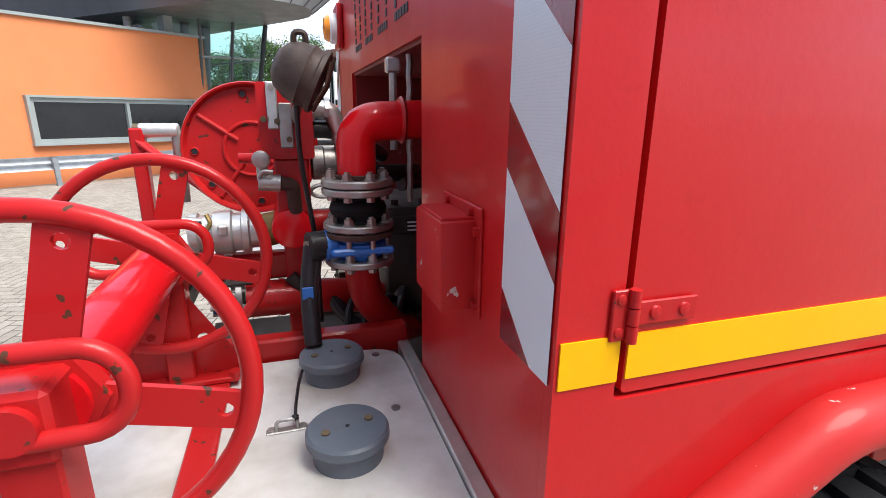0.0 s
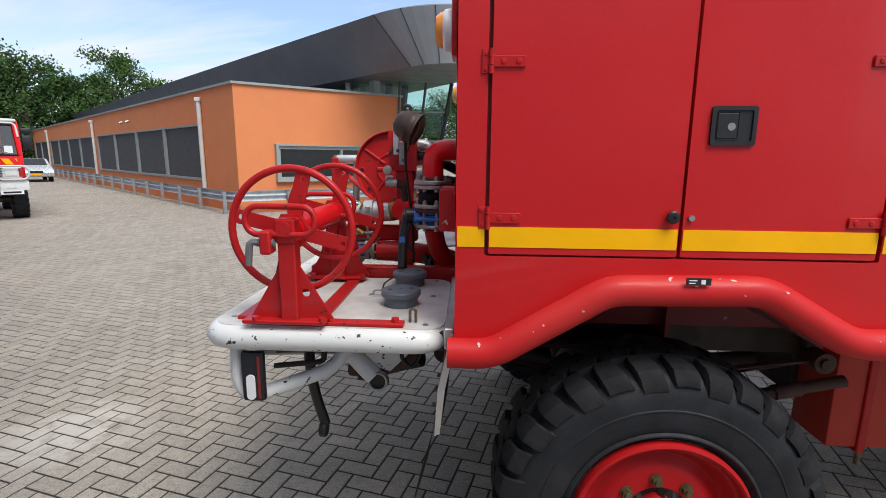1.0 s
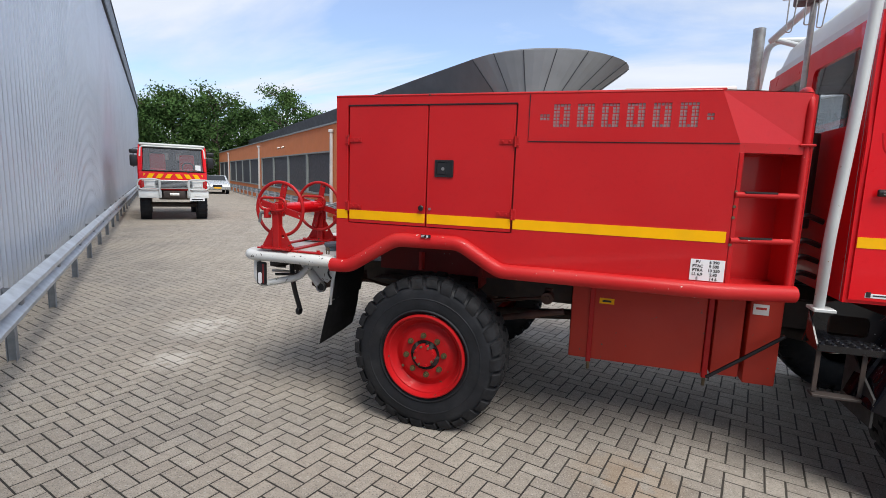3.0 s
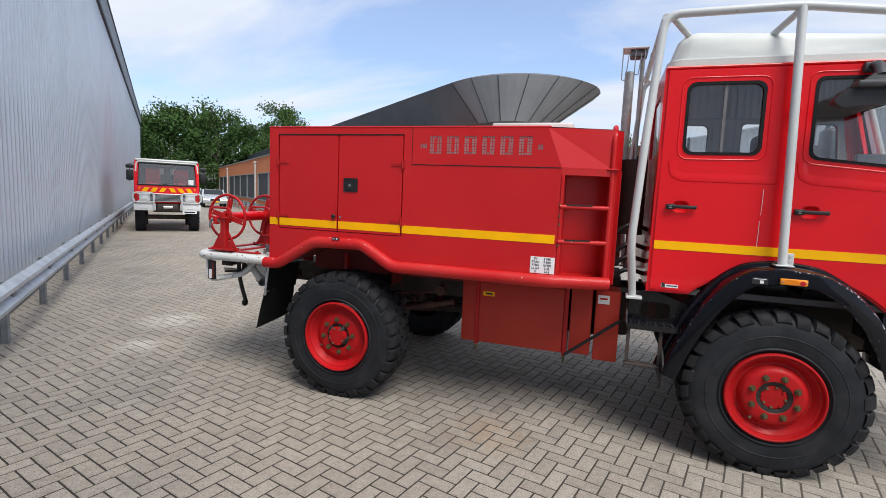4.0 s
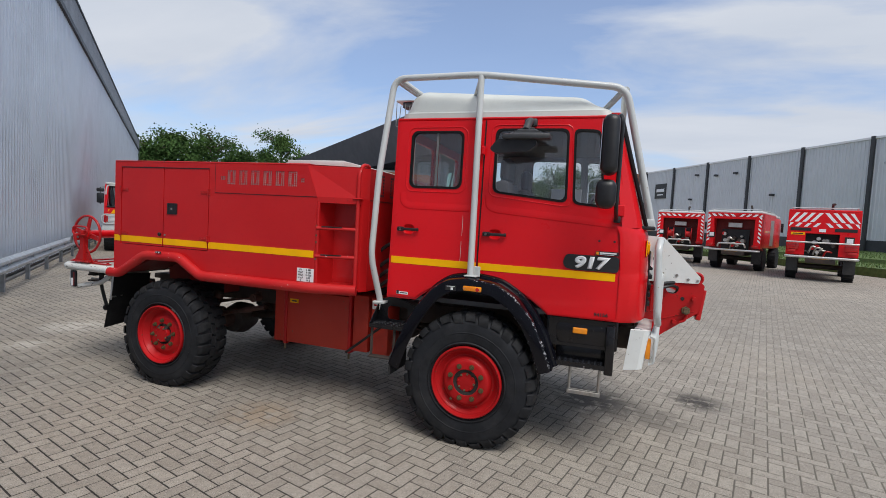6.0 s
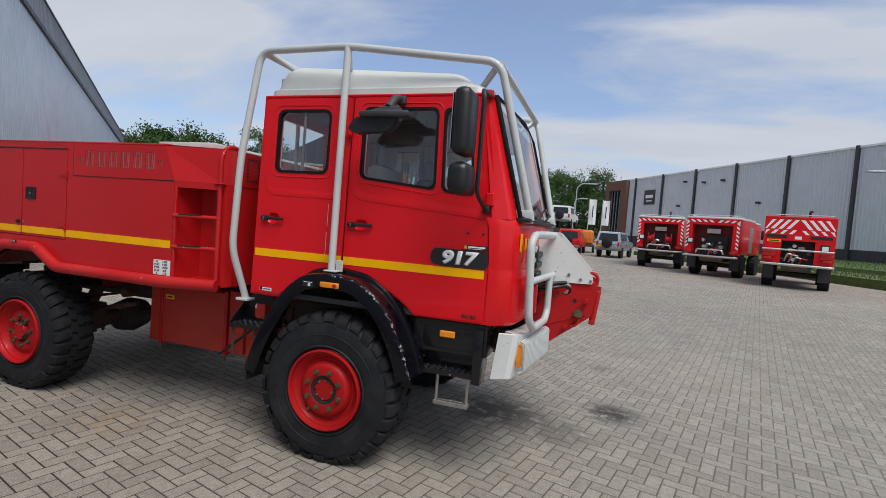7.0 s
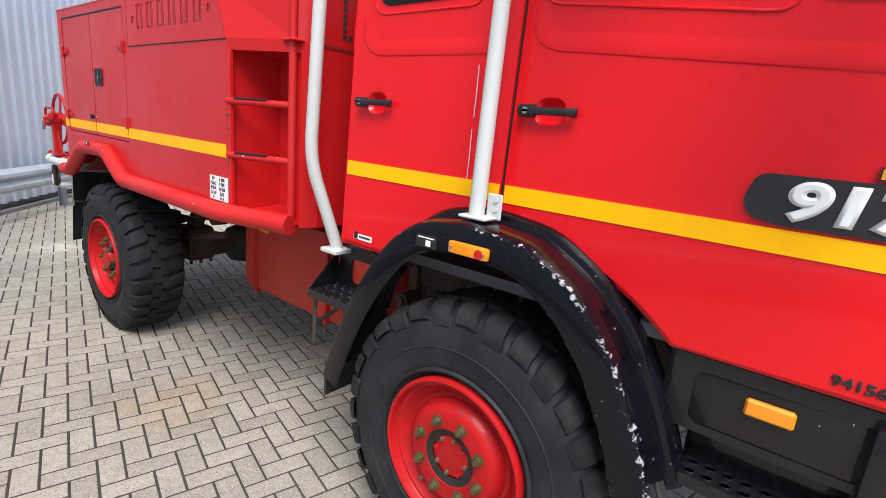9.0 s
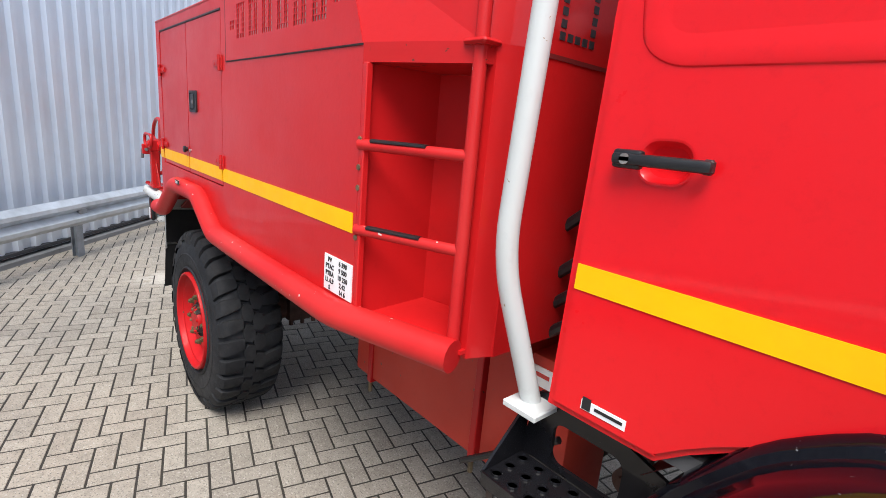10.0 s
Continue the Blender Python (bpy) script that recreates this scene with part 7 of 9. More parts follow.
# bumper
for s in (1, -1):
    yy = (lambda v: v) if s == 1 else mir
    bp = bmesh.new()
    prof = [(4.405, 0.160), (4.50, 0.163), (4.535, 0.18), (4.555, 0.32), (4.58, 0.55), (4.61, 0.88)]
    lo_z, hi_z = [0.785, 0.80, 0.805, 0.80, 0.79, 0.78], [1.095, 1.10, 1.10, 1.085, 1.075, 1.07]
    lo_r = [bp.verts.new((x - 0.035, yy(y), z)) for (x, y), z in zip(prof, lo_z)]
    hi_r = [bp.verts.new((x, yy(y), z)) for (x, y), z in zip(prof, hi_z)]
    ti_r = [bp.verts.new((x - (0.0 if k < 2 else 0.10), yy(y + (0.012 if k < 2 else 0.05)), z + 0.005)) for k, ((x, y), z) in enumerate(zip(prof, hi_z))]
    li_r = [bp.verts.new((x - (0.035 if k < 2 else 0.12), yy(y + (0.012 if k < 2 else 0.05)), z)) for k, ((x, y), z) in enumerate(zip(prof, lo_z))]
    for k in range(5):
        bp.faces.new((lo_r[k], lo_r[k + 1], hi_r[k + 1], hi_r[k]))
        bp.faces.new((hi_r[k], hi_r[k + 1], ti_r[k + 1], ti_r[k]))
        bp.faces.new((lo_r[k], lo_r[k + 1], li_r[k + 1], li_r[k]))
        bp.faces.new((li_r[k], li_r[k + 1], ti_r[k + 1], ti_r[k]))
    bp.faces.new((lo_r[0], hi_r[0], ti_r[0], li_r[0]))
    bp.faces.new((lo_r[5], hi_r[5], ti_r[5], li_r[5]))
    bmp = part("bumper", bp, WHITE, T, "white steel bumper corner", smooth=False)
    face = Matrix.Translation((4.545, yy(0.185), 0)) @ Matrix.Rotation(s * radians(83), 4, "Z")
    il = part("indicator", box(bmesh.new(), 0.030, 0.078, -0.006, 0.03, 0.875, 1.03, 0.008, 2, m=face), ORANGE_LENS, bmp, "orange indicator")
    part("head_lamp", box(bmesh.new(), 0.09, 0.36, -0.018, 0.03, 0.865, 1.035, 0.015, 2, m=face), CLEAR_LENS, bmp, "clear rectangular head lamp")
    for k in range(20):
        p = face @ Vector((0.02 + 0.034 * k, -0.034 * s, 0))
        back = face.to_3x3() @ Vector((0, 0.036 * s, 0))
        bar = S(round_path([p + back + Vector((0, 0, 1.055)), p + Vector((0, 0, 1.045)), p + Vector((0, 0, 0.855)), p + back + Vector((0, 0, 0.84))], 0.02, 3), 0.0075, 6)
        part("lamp_guard", bar, WHITE_TUBE, bmp, "white lamp guard bar")
part("bumper_centre", B(4.50, 4.61, 0.885, mir(0.885), 0.78, 1.0, 0.01), WHITE, T)

# bull bars
for s in (1, -1):
    yy = (lambda v: v) if s == 1 else mir
    bb = bmesh.new()
    loop = [(4.635, yy(0.925), 1.765), (4.572, yy(0.30), 1.765), (4.558, yy(0.235), 1.70), (4.582, yy(0.235), 1.20), (4.60, yy(0.32), 1.13), (4.632, yy(0.72), 1.125), (4.64, yy(0.79), 1.19), (4.64, yy(0.79), 1.455)]
    sweep(bb, round_path(loop, 0.06), 0.0265, 16)
    sweep(bb, [(4.566, yy(0.245), 1.45), (4.652, yy(0.925), 1.46)], 0.024, 14)
    part("bull_bar", bb, WHITE_TUBE, T, "white welded tube guard")

# winch box and plates
for s, y in ((1, 0.90), (-1, mir(0.90))):
    wp = part("winch_plate", P(round_poly([(4.52, 1.80), (4.65, 1.795), (4.705, 1.74), (4.955, 1.475), (4.955, 1.415), (4.52, 1.405)], 0.02), [], y, 0.012 * s), WHITE, T, "white triangular steel plate")
    rp2 = P(round_poly([(4.50, 0.90), (4.62, 0.895), (4.965, 1.165), (5.0, 1.40), (4.955, 1.435), (4.50, 1.46)], 0.015), [rrect(4.70, 4.80, 1.31, 1.41, 0.045)], y + 0.014 * s, 0.012 * s)
    sp = part("winch_side", rp2, RED_WORN, T, "red winch side plate")
    for x, z in ((4.775, 1.475), (4.865, 1.445), (4.94, 1.44)):
        part("bolt", R((x, y - 0.008 * s, z), (x, y + 0.01 * s, z), 0.012, n=6), STEEL, wp)
    pn = bmesh.new()
    rod(pn, (4.865, y - 0.05 * s, 1.178), (4.865, y + 0.01 * s, 1.178), 0.022, n=12)
    rod(pn, (4.865, y - 0.02 * s, 1.178), (4.865, y + 0.01 * s, 1.178), 0.036, n=6)
    part("pin", pn, RUST_BOLT, sp)
    for x, z in ((4.92, 1.285), (4.78, 1.075), (4.61, 0.985)):
        part("stub", R((x, y - 0.05 * s, z), (x, y + 0.015 * s, z), 0.018, n=12), RED_WORN, sp)
    part("plate_fold", S([(4.56, y + 0.012 * s, 1.04), (4.93, y + 0.012 * s, 1.175)], 0.004, 6), RED_WORN, sp)
    part("catch", S(round_path([(4.875, y - 0.02 * s, 1.14), (4.86, y - 0.02 * s, 1.09), (4.82, y - 0.02 * s, 1.075)], 0.02), 0.010, 8), RED_WORN, sp)
    part("hole", R((4.835, y + 0.010 * s, 1.275), (4.835, y + 0.0132 * s, 1.275), 0.016, n=14), INK, sp)
part("winch_drum", R((4.78, 0.93, 1.22), (4.78, mir(0.93), 1.22), 0.09, n=20), STEEL, T)
part("winch_front", B(4.925, 4.965, 0.92, mir(0.92), 1.18, 1.40, 0.01), RED_WORN, T)
ro = bmesh.new()
for y in (0.96, mir(0.96)):
    rod(ro, (4.97, y, 1.10), (5.0, y, 1.36), 0.024, n=14)
rod(ro, (4.97, 0.92, 1.12), (4.97, mir(0.92), 1.12), 0.02, n=12)
part("fairlead", ro, RED_WORN, T)
part("tow_eye", S([(4.945 + 0.045 * math.cos(a), 0.99, 1.45 + 0.045 * math.sin(a)) for a in [2 * math.pi * k / 18 for k in range(18)]], 0.013, 8, closed=True), RED_WORN, T)
part("hydraulic_hose", S(round_path([(4.52, 0.84, 1.33), (4.68, 0.84, 1.37), (4.75, 0.90, 1.385), (4.80, 0.93, 1.36), (4.78, 0.95, 1.30), (4.70, 0.95, 1.31)], 0.04), 0.014, 8), BLACK_PLASTIC, T)
part("hydraulic_hose", S(round_path([(4.52, 0.82, 1.36), (4.66, 0.83, 1.40), (4.76, 0.91, 1.41)], 0.04), 0.014, 8), BLACK_PLASTIC, T)

# roll cage
for s in (1, -1):
    yy = (lambda v: v) if s == 1 else mir
    cg = bmesh.new()
    sweep(cg, round_path([(2.295, yy(0.235), 1.08), (2.250, yy(0.105), 1.48), (2.288, yy(0.108), 2.2), (2.352, yy(0.20), 3.035), (3.138, yy(0.165), 3.026), (4.25, yy(0.28), 2.914), (4.515, yy(0.42), 1.86)], 0.11, 7), 0.0275, 14)
    cage = part("roll_cage", cg, WHITE_TUBE, T, "white tubular roll cage over the cab")
    part("middle_tube", S([(3.163, yy(0.08), 1.395), (3.136, yy(0.165), 3.02)], 0.0265, 16), WHITE_TUBE, cage)
    part("foot_plate", B(2.25, 2.36, min(yy(0.17), yy(0.29)), max(yy(0.17), yy(0.29)), 1.065, 1.085, 0.004, 1), WHITE_TUBE, cage)
    ft = bmesh.new()
    box(ft, 3.118, 3.222, min(yy(0.04), yy(0.12)), max(yy(0.04), yy(0.12)), 1.392, 1.402, 0.003, 1)
    box(ft, 3.178, 3.235, min(yy(0.11), yy(0.118)), max(yy(0.11), yy(0.118)), 1.39, 1.475, 0.004, 1)
    for z in (1.425, 1.455):
        rod(ft, (3.215, yy(0.104), z), (3.215, yy(0.112), z), 0.008, n=6)
    part("foot_bracket", ft, WHITE_TUBE, cage)
    part("brace", S([(2.40, yy(0.24), 3.03), (2.62, yy(0.48), 2.88)], 0.022, 10), WHITE_TUBE, cage)
    part("brace", S([(4.235, yy(0.285), 2.90), (4.06, yy(0.42), 2.74)], 0.024, 10), WHITE_TUBE, cage)
    part("brace", S([(3.14, yy(0.17), 3.01), (3.02, yy(0.42), 2.90)], 0.022, 10), WHITE_TUBE, cage)
    part("front_foot", B(4.40, 4.53, min(yy(0.37), yy(0.47)), max(yy(0.37), yy(0.47)), 1.84, 1.93, 0.01), WHITE_TUBE, cage)
for x, z, y in ((2.36, 3.03, 0.24), (4.245, 2.90, 0.29)):
    part("cross_tube", R((x, y, z), (x, mir(y), z), 0.027, n=16), WHITE_TUBE, T)

# ---- rear platform ----
pt = bmesh.new()
box(pt, -1.50, -0.74, 0.07, 0.74, 1.07, 1.135)
part("platform_core", pt, CHASSIS, T)
part("platform_edge", S(round_path([(-0.755, 0.30, 1.105), (-0.755, 0.055, 1.105), (-1.525, 0.055, 1.105), (-1.525, 2.285, 1.105), (-0.755, 2.285, 1.105), (-0.755, 2.04, 1.105)], 0.10, 7), 0.041, 18), WHITE_CHIPPED, T, "white rounded platform edge with chipped paint")
part("platform_plate", P(round_poly([(-1.525, 0.055), (-0.735, 0.055), (-0.735, 0.735), (-1.525, 0.735)], 0.09, 5), [], 1.138, 0.010, "xy"), CHECKER, T, "worn aluminium tread plate")
part("platform_plate", P(round_poly([(-1.525, 1.62), (-0.735, 1.62), (-0.735, 2.285), (-1.525, 2.285)], 0.09, 5), [], 1.138, 0.010, "xy"), CHECKER, T, "worn aluminium tread plate")
for x, y in ((-0.80, 0.10), (-1.12, 0.09), (-1.40, 0.09), (-0.80, 0.45), (-1.48, 0.14), (-1.48, 0.5), (-0.80, 0.70)):
    part("screw", R((x, y, 1.147), (x, y, 1.151), 0.010, n=10), STEEL, T)
part("foot_trim", B(-0.733, -0.702, 0.03, 0.74, 1.09, 1.162, 0.003, 1), ALU, T, "scuffed bare metal angle")
part("cross_bar", B(-1.40, -0.70, 0.750, 0.800, 1.10, 1.200, 0.006, 1), RED_WORN, T)
part("deck_bar", B(-1.30, -0.87, 0.062, 0.106, 1.149, 1.1625, 0.003, 1), RED_WORN, T)
part("deck_bar", B(-1.455, -1.40, 0.11, 0.73, 1.148, 1.161, 0.003, 1), RED_WORN, T)
part("deck_bar", B(-1.20, -1.145, 0.12, 0.73, 1.149, 1.162, 0.003, 1), RED_WORN, T)
for x, y in ((-0.90, 0.085), (-1.39, 0.16), (-1.18, 0.16), (-1.42, 0.68), (-1.172, 0.68)):
    part("bolt", R((x, y, 1.16), (x, y, 1.176), 0.014, n=6), RED_WORN, T)
for x, y in ((-0.914, 0.330), (-0.916, 0.630)):
    cp = bmesh.new()
    lathe(cp, [(1.148, 0.064), (1.180, 0.064), (1.184, 0.072), (1.190, 0.076), (1.204, 0.075), (1.209, 0.070), (1.210, 0.0)], (x, y, 0), "z", 40)
    cap = part("filler_cap", cp, GREY_CAP, T, "blue-grey plastic filler cap")
    for dx in (-0.04, 0.04):
        part("cap_slot", R((x + dx, y + dx * 0.3, 1.2085), (x + dx, y + dx * 0.3, 1.2125), 0.008, n=8), RUST_BOLT, cap)
    part("cap_slot", R((x, y, 1.209), (x, y, 1.2108), 0.004, n=8), INK, cap)
cl = bmesh.new()
box(cl, -1.062, -0.982, 0.428, 0.446, 1.148, 1.152, 0.002, 1)
sweep(cl, round_path([(-1.042, 0.437, 1.15), (-1.042, 0.437, 1.172), (-1.002, 0.437, 1.172), (-1.002, 0.437, 1.15)], 0.01, 3), 0.004, 6)
for x in (-1.052, -0.992):
    rod(cl, (x, 0.437, 1.15), (x, 0.437, 1.157), 0.007, n=8)
part("cleat", cl, STEEL, T, "small bare metal cord cleat")
part("cap_cord", S(round_path([(-1.006, 0.437, 1.168), (-1.002, 0.455, 1.195), (-0.995, 0.54, 1.19), (-0.985, 0.605, 1.185)], 0.02, 3), 0.0035, 6), BLACK_PLASTIC, T)
part("cord_knot", L([(-0.008, 0.0), (-0.004, 0.007), (0.004, 0.007), (0.008, 0.0)], (-1.005, 0.440, 1.172), "z", 8), BLACK_PLASTIC, T)
part("eye_bolt", S(round_path([(-0.855, 0.125, 1.148), (-0.855, 0.125, 1.195), (-0.835, 0.125, 1.195), (-0.835, 0.125, 1.148)], 0.012, 4), 0.005, 8), RUST_BOLT, T)

# hose drum wheels
HX, HZ = -1.243, 1.465
hr = thing("hose_drum", (HX, 0.35, 1.16), "red hand-cranked hose drum with two spoked rings on the rear platform", "hose reel")
for y in (0.10, 0.632):
    rg = bmesh.new()
    sweep(rg, [(HX + 0.202 * math.cos(a), y, HZ + 0.202 * math.sin(a)) for a in [2 * math.pi * k / 48 for k in range(48)]], 0.0125, 16, closed=True)
    ring = part("ring", rg, RED_WORN, hr, "red tube ring, paint chipped")
    for k in range(4):
        a = radians(76 + 90 * k)
        m = Matrix.Translation((HX, y, HZ)) @ Matrix.Rotation(-a, 4, "Y")
        sp = P(rrect(0.02, 0.199, -0.024, 0.024, 0.004, 1), [[(0.175 + 0.009 * math.cos(2 * math.pi * q / 10), 0.009 * math.sin(2 * math.pi * q / 10)) for q in range(10)]], -0.004, 0.008)
        bmesh.ops.transform(sp, matrix=m, verts=sp.verts)
        part("spoke", sp, RED_WORN, ring)
    part("hub_plate", L([(-0.012, 0.0), (-0.012, 0.062), (0.012, 0.062), (0.012, 0.0)], (HX, y, HZ), "y", 6), RED_WORN, ring)
    lp = bmesh.new()
    yl = y - 0.07
    sweep(lp, [(HX - 0.012 + dx, yl, HZ + 0.04 + dz) for dx, dz in rrect(-0.112, 0.112, -0.045, 0.045, 0.042, 7)], 0.010, 16, closed=True)
    sweep(lp, [(HX + 0.02, yl, HZ - 0.006), (HX, y, HZ)], 0.012, 8)
    part("crank_loop", lp, RED_WORN, ring, "red pull loop beside the hub")
part("drum_tube", R((HX, 0.08, HZ), (HX, 0.66, HZ), 0.046, n=22), RED_CAB, hr)
part("axle_block", B(HX - 0.032, HX + 0.032, 0.03, 0.10, HZ - 0.035, HZ + 0.045, 0.006, 1), RED_WORN, hr)
part("axle_pin", R((HX, 0.02, HZ + 0.012), (HX, 0.05, HZ + 0.012), 0.024, n=16), RED_WORN, hr)
for y in (0.066, 0.675):
    stn = bmesh.new()
    box(stn, HX - 0.028, HX + 0.028, y - 0.028, y + 0.028, 1.17, HZ + 0.02, 0.004, 1)
    box(stn, HX - 0.155, HX + 0.12, y - 0.042, y + 0.042, 1.1625, 1.176, 0.003, 1)
    stand = part("stand", stn, RED_WORN, hr)
    for sx in (1, -1):
        gs = P([(HX + sx * 0.028, 1.174), (HX + sx * 0.14, 1.174), (HX + sx * 0.028, 1.36)][::sx], [[(HX + sx * 0.05 + 0.014 * math.cos(2 * math.pi * q / 12), 1.262 + 0.014 * math.sin(2 * math.pi * q / 12)) for q in range(12)]] if sx == 1 else [], y - 0.004, 0.008)
        part("gusset", gs, RED_WORN, stand)
    for dx in (-0.11, 0.11):
        part("bolt", R((HX + dx, y - 0.032, 1.174), (HX + dx, y - 0.032, 1.188), 0.013, n=6), RED_WORN, stand)
br = bmesh.new()
rod(br, (HX - 0.03, 0.02, HZ - 0.03), (HX - 0.085, 0.02, HZ - 0.03), 0.012, n=10)
sweep(br, round_path([(HX - 0.07, 0.02, HZ - 0.03), (HX - 0.105, 0.01, HZ - 0.025), (HX - 0.11, 0.005, HZ - 0.10)], 0.02, 3), 0.011, 8)
part("brake_lever", br, TRIM_GREY, hr, "dark grey brake lever")
part("brake_clamp", B(HX - 0.07, HX - 0.035, -0.005, 0.05, HZ - 0.065, HZ + 0.01, 0.006, 1), RED_WORN, hr)

# pump fittings at the rear
VX, VY = -0.824, 0.755
vs = thing("valve_stack", (VX, VY, 1.05), "pump outlet with red elbow, grey flanges and blue lever valve", "valve")
part("lower_elbow", S(round_path([(-0.60, 1.05, 1.06), (-0.70, 0.90, 1.12), (VX + 0.02, VY + 0.05, 1.27), (VX, VY, 1.395)], 0.14, 7), 0.044, 20), RED_WORN, vs)
for z0, z1 in ((1.391, 1.407), (1.462, 1.477), (1.480, 1.497), (1.566, 1.583), (1.586, 1.604)):
    fg = L([(z0, 0.0), (z0, 0.084), (z0 + 0.003, 0.087), (z1 - 0.003, 0.087), (z1, 0.084), (z1, 0.0)], (VX, VY, 0), "z", 36)
    fl = part("flange", fg, RUST if z0 == 1.462 else STEEL, vs, "grey weathered flange" if z0 != 1.462 else "rusty lower flange")
    if z1 in (1.497, 1.604, 1.407):
        for k in range(8):
            a = 2 * math.pi * (k + 0.4) / 8
            cx, cy = VX + 0.069 * math.cos(a), VY + 0.069 * math.sin(a)
            nb = R((cx, cy, z1), (cx, cy, z1 + 0.005), 0.014, n=14)
            rod(nb, (cx, cy, z1 + 0.004), (cx, cy, z1 + 0.016), 0.0115, n=6)
            rod(nb, (cx, cy, z1 + 0.012), (cx, cy, z1 + 0.021), 0.0065, n=8)
            part("bolt", nb, STEEL, fl)
            part("nut", R((cx, cy, z0 - (0.020 if z1 == 1.604 else 0.0)), (cx, cy, z0 - (0.032 if z1 == 1.604 else 0.012)), 0.011, n=6), STEEL, fl)
bv = bmesh.new()
lathe(bv, [(1.407, 0.056), (1.418, 0.058), (1.422, 0.070), (1.448, 0.070), (1.452, 0.058), (1.462, 0.056)], (VX, VY, 0), "z", 28)
rod(bv, (VX, VY, 1.435), (-0.895, 0.752, 1.440), 0.022, n=14)
box(bv, VX - 0.075, VX + 0.075, VY - 0.078, VY - 0.060, 1.426, 1.444, 0.005, 1)
lathe(bv, [(-0.022, 0.030), (-0.016, 0.040), (0.010, 0.040), (0.02, 0.028)], (-0.893, 0.75, 1.440), "x", 20)
part("valve_body", bv, BLUE, vs, "blue painted butterfly valve")
for k in range(8):
    a = 2 * math.pi * (k + 0.4) / 8
    part("stud", R((VX + 0.074 * math.cos(a), VY + 0.074 * math.sin(a), 1.400), (VX + 0.074 * math.cos(a), VY + 0.074 * math.sin(a), 1.475), 0.007, n=8), STEEL, vs)
lv = bmesh.new()
rod(lv, (-0.950, 0.735, 1.442), (-0.905, 0.748, 1.442), 0.036, n=20)
sweep(lv, round_path([(-0.940, 0.738, 1.450), (-0.955, 0.722, 1.36), (-0.957, 0.70, 1.30), (-0.955, 0.665, 1.215)], 0.06), 0.0155, 12, flat=1.35)
sweep(lv, round_path([(-0.925, 0.735, 1.44), (-0.935, 0.722, 1.38), (-0.944, 0.708, 1.33)], 0.04), 0.010, 8)
lev = part("valve_lever", lv, BLACK_PLASTIC, vs, "black valve lever")
part("lever_pin", R((-0.952, 0.733, 1.450), (-0.956, 0.728, 1.450), 0.008, n=10), STEEL, lev)
part("blue_label", B(-0.9725, -0.9465, 0.694, 0.699, 1.322, 1.352, 0.001, 1), BLUE, lev, smooth=False)
bl = bmesh.new()
lathe(bl, [(1.497, 0.058), (1.507, 0.055), (1.516, 0.066), (1.532, 0.071), (1.546, 0.066), (1.556, 0.055), (1.566, 0.060)], (VX, VY, 0), "z", 28)
part("rubber_bellows", bl, RUBBER_SEAL, vs)
part("upper_elbow", S(round_path([(VX, VY, 1.604), (VX, VY, 1.735), (-0.47, VY + 0.03, 1.752)], 0.12, 9), 0.047, 24), RED_CAB, vs)
part("elbow_collar", L([(1.604, 0.052), (1.606, 0.056), (1.612, 0.056), (1.615, 0.051)], (VX, VY, 0), "z", 24, caps=False), RUST, vs)
part("weld_bead", L([(-0.006, 0.052), (0.0, 0.057), (0.006, 0.052)], (-0.71, VY + 0.01, 1.741), "x", 24), RED_WORN, vs)

dm = thing("suction_reel", (-1.05, 1.12, 1.0), "red hose reel disc with crank, work lamp and couplings", "hose reel")
DX, DY, DZ = -1.090, 1.28, 1.640
dsc = bmesh.new()
lathe(dsc, [(0.0, 0.0), (0.0, 0.192), (-0.010, 0.196), (-0.024, 0.200), (-0.026, 0.206), (-0.020, 0.209), (0.012, 0.206), (0.012, 0.0)], (DX, DY, DZ), "y", 56)
disc = part("disc", dsc, RED_WORN, dm, "red flanged disc with scratches")
for a in (25, 95, 182, 220, 275, 320):
    x, z = DX + 0.172 * math.cos(radians(a)), DZ + 0.172 * math.sin(radians(a))
    hol = R((x, DY - 0.0035, z), (x, DY + 0.002, z), 0.010, n=16)
    part("hole", hol, INK, disc)
    part("hole_rim", L([(-0.001, 0.009), (-0.005, 0.011), (-0.001, 0.014)], (x, DY, z), "y", 16), RED_WORN, disc)
for a in (145, 55, 235, 325):
    ca, sa = math.cos(radians(a)), math.sin(radians(a))
    part("disc_rib", S([(DX + 0.05 * ca, DY - 0.001, DZ + 0.05 * sa), (DX + 0.185 * ca, DY - 0.001, DZ + 0.185 * sa)], 0.008, 8), RED_WORN, disc)
part("disc_ring", S([(DX + 0.085 * math.cos(2 * math.pi * k / 36), DY - 0.001, DZ + 0.085 * math.sin(2 * math.pi * k / 36)) for k in range(36)], 0.007, 8, closed=True), RED_WORN, disc)
bk = P(round_poly([(-1.048, 1.640), (-0.914, 1.640), (-0.914, 1.800), (-0.952, 1.826), (-1.048, 1.830)], 0.008, 3), [], 0.892, 0.20)
part("bracket", bk, RED_WORN, dm, "red folded steel bracket")
part("bracket_leg", B(-1.018, -0.930, 0.900, 1.0, 1.49, 1.641, 0.006, 1), RED_WORN, dm)
part("bracket_leg", B(-1.01, -0.94, 0.96, 1.06, 0.95, 1.49, 0.006, 1), RED_WORN, dm)
stp = part("steel_plate", B(-1.024, -0.998, 0.882, 0.892, 1.715, 1.830, 0.003, 1), ALU, dm, "pale metal strap")
part("bolt", R((-1.011, 0.883, 1.815), (-1.011, 0.875, 1.815), 0.008, n=6), STEEL, stp)
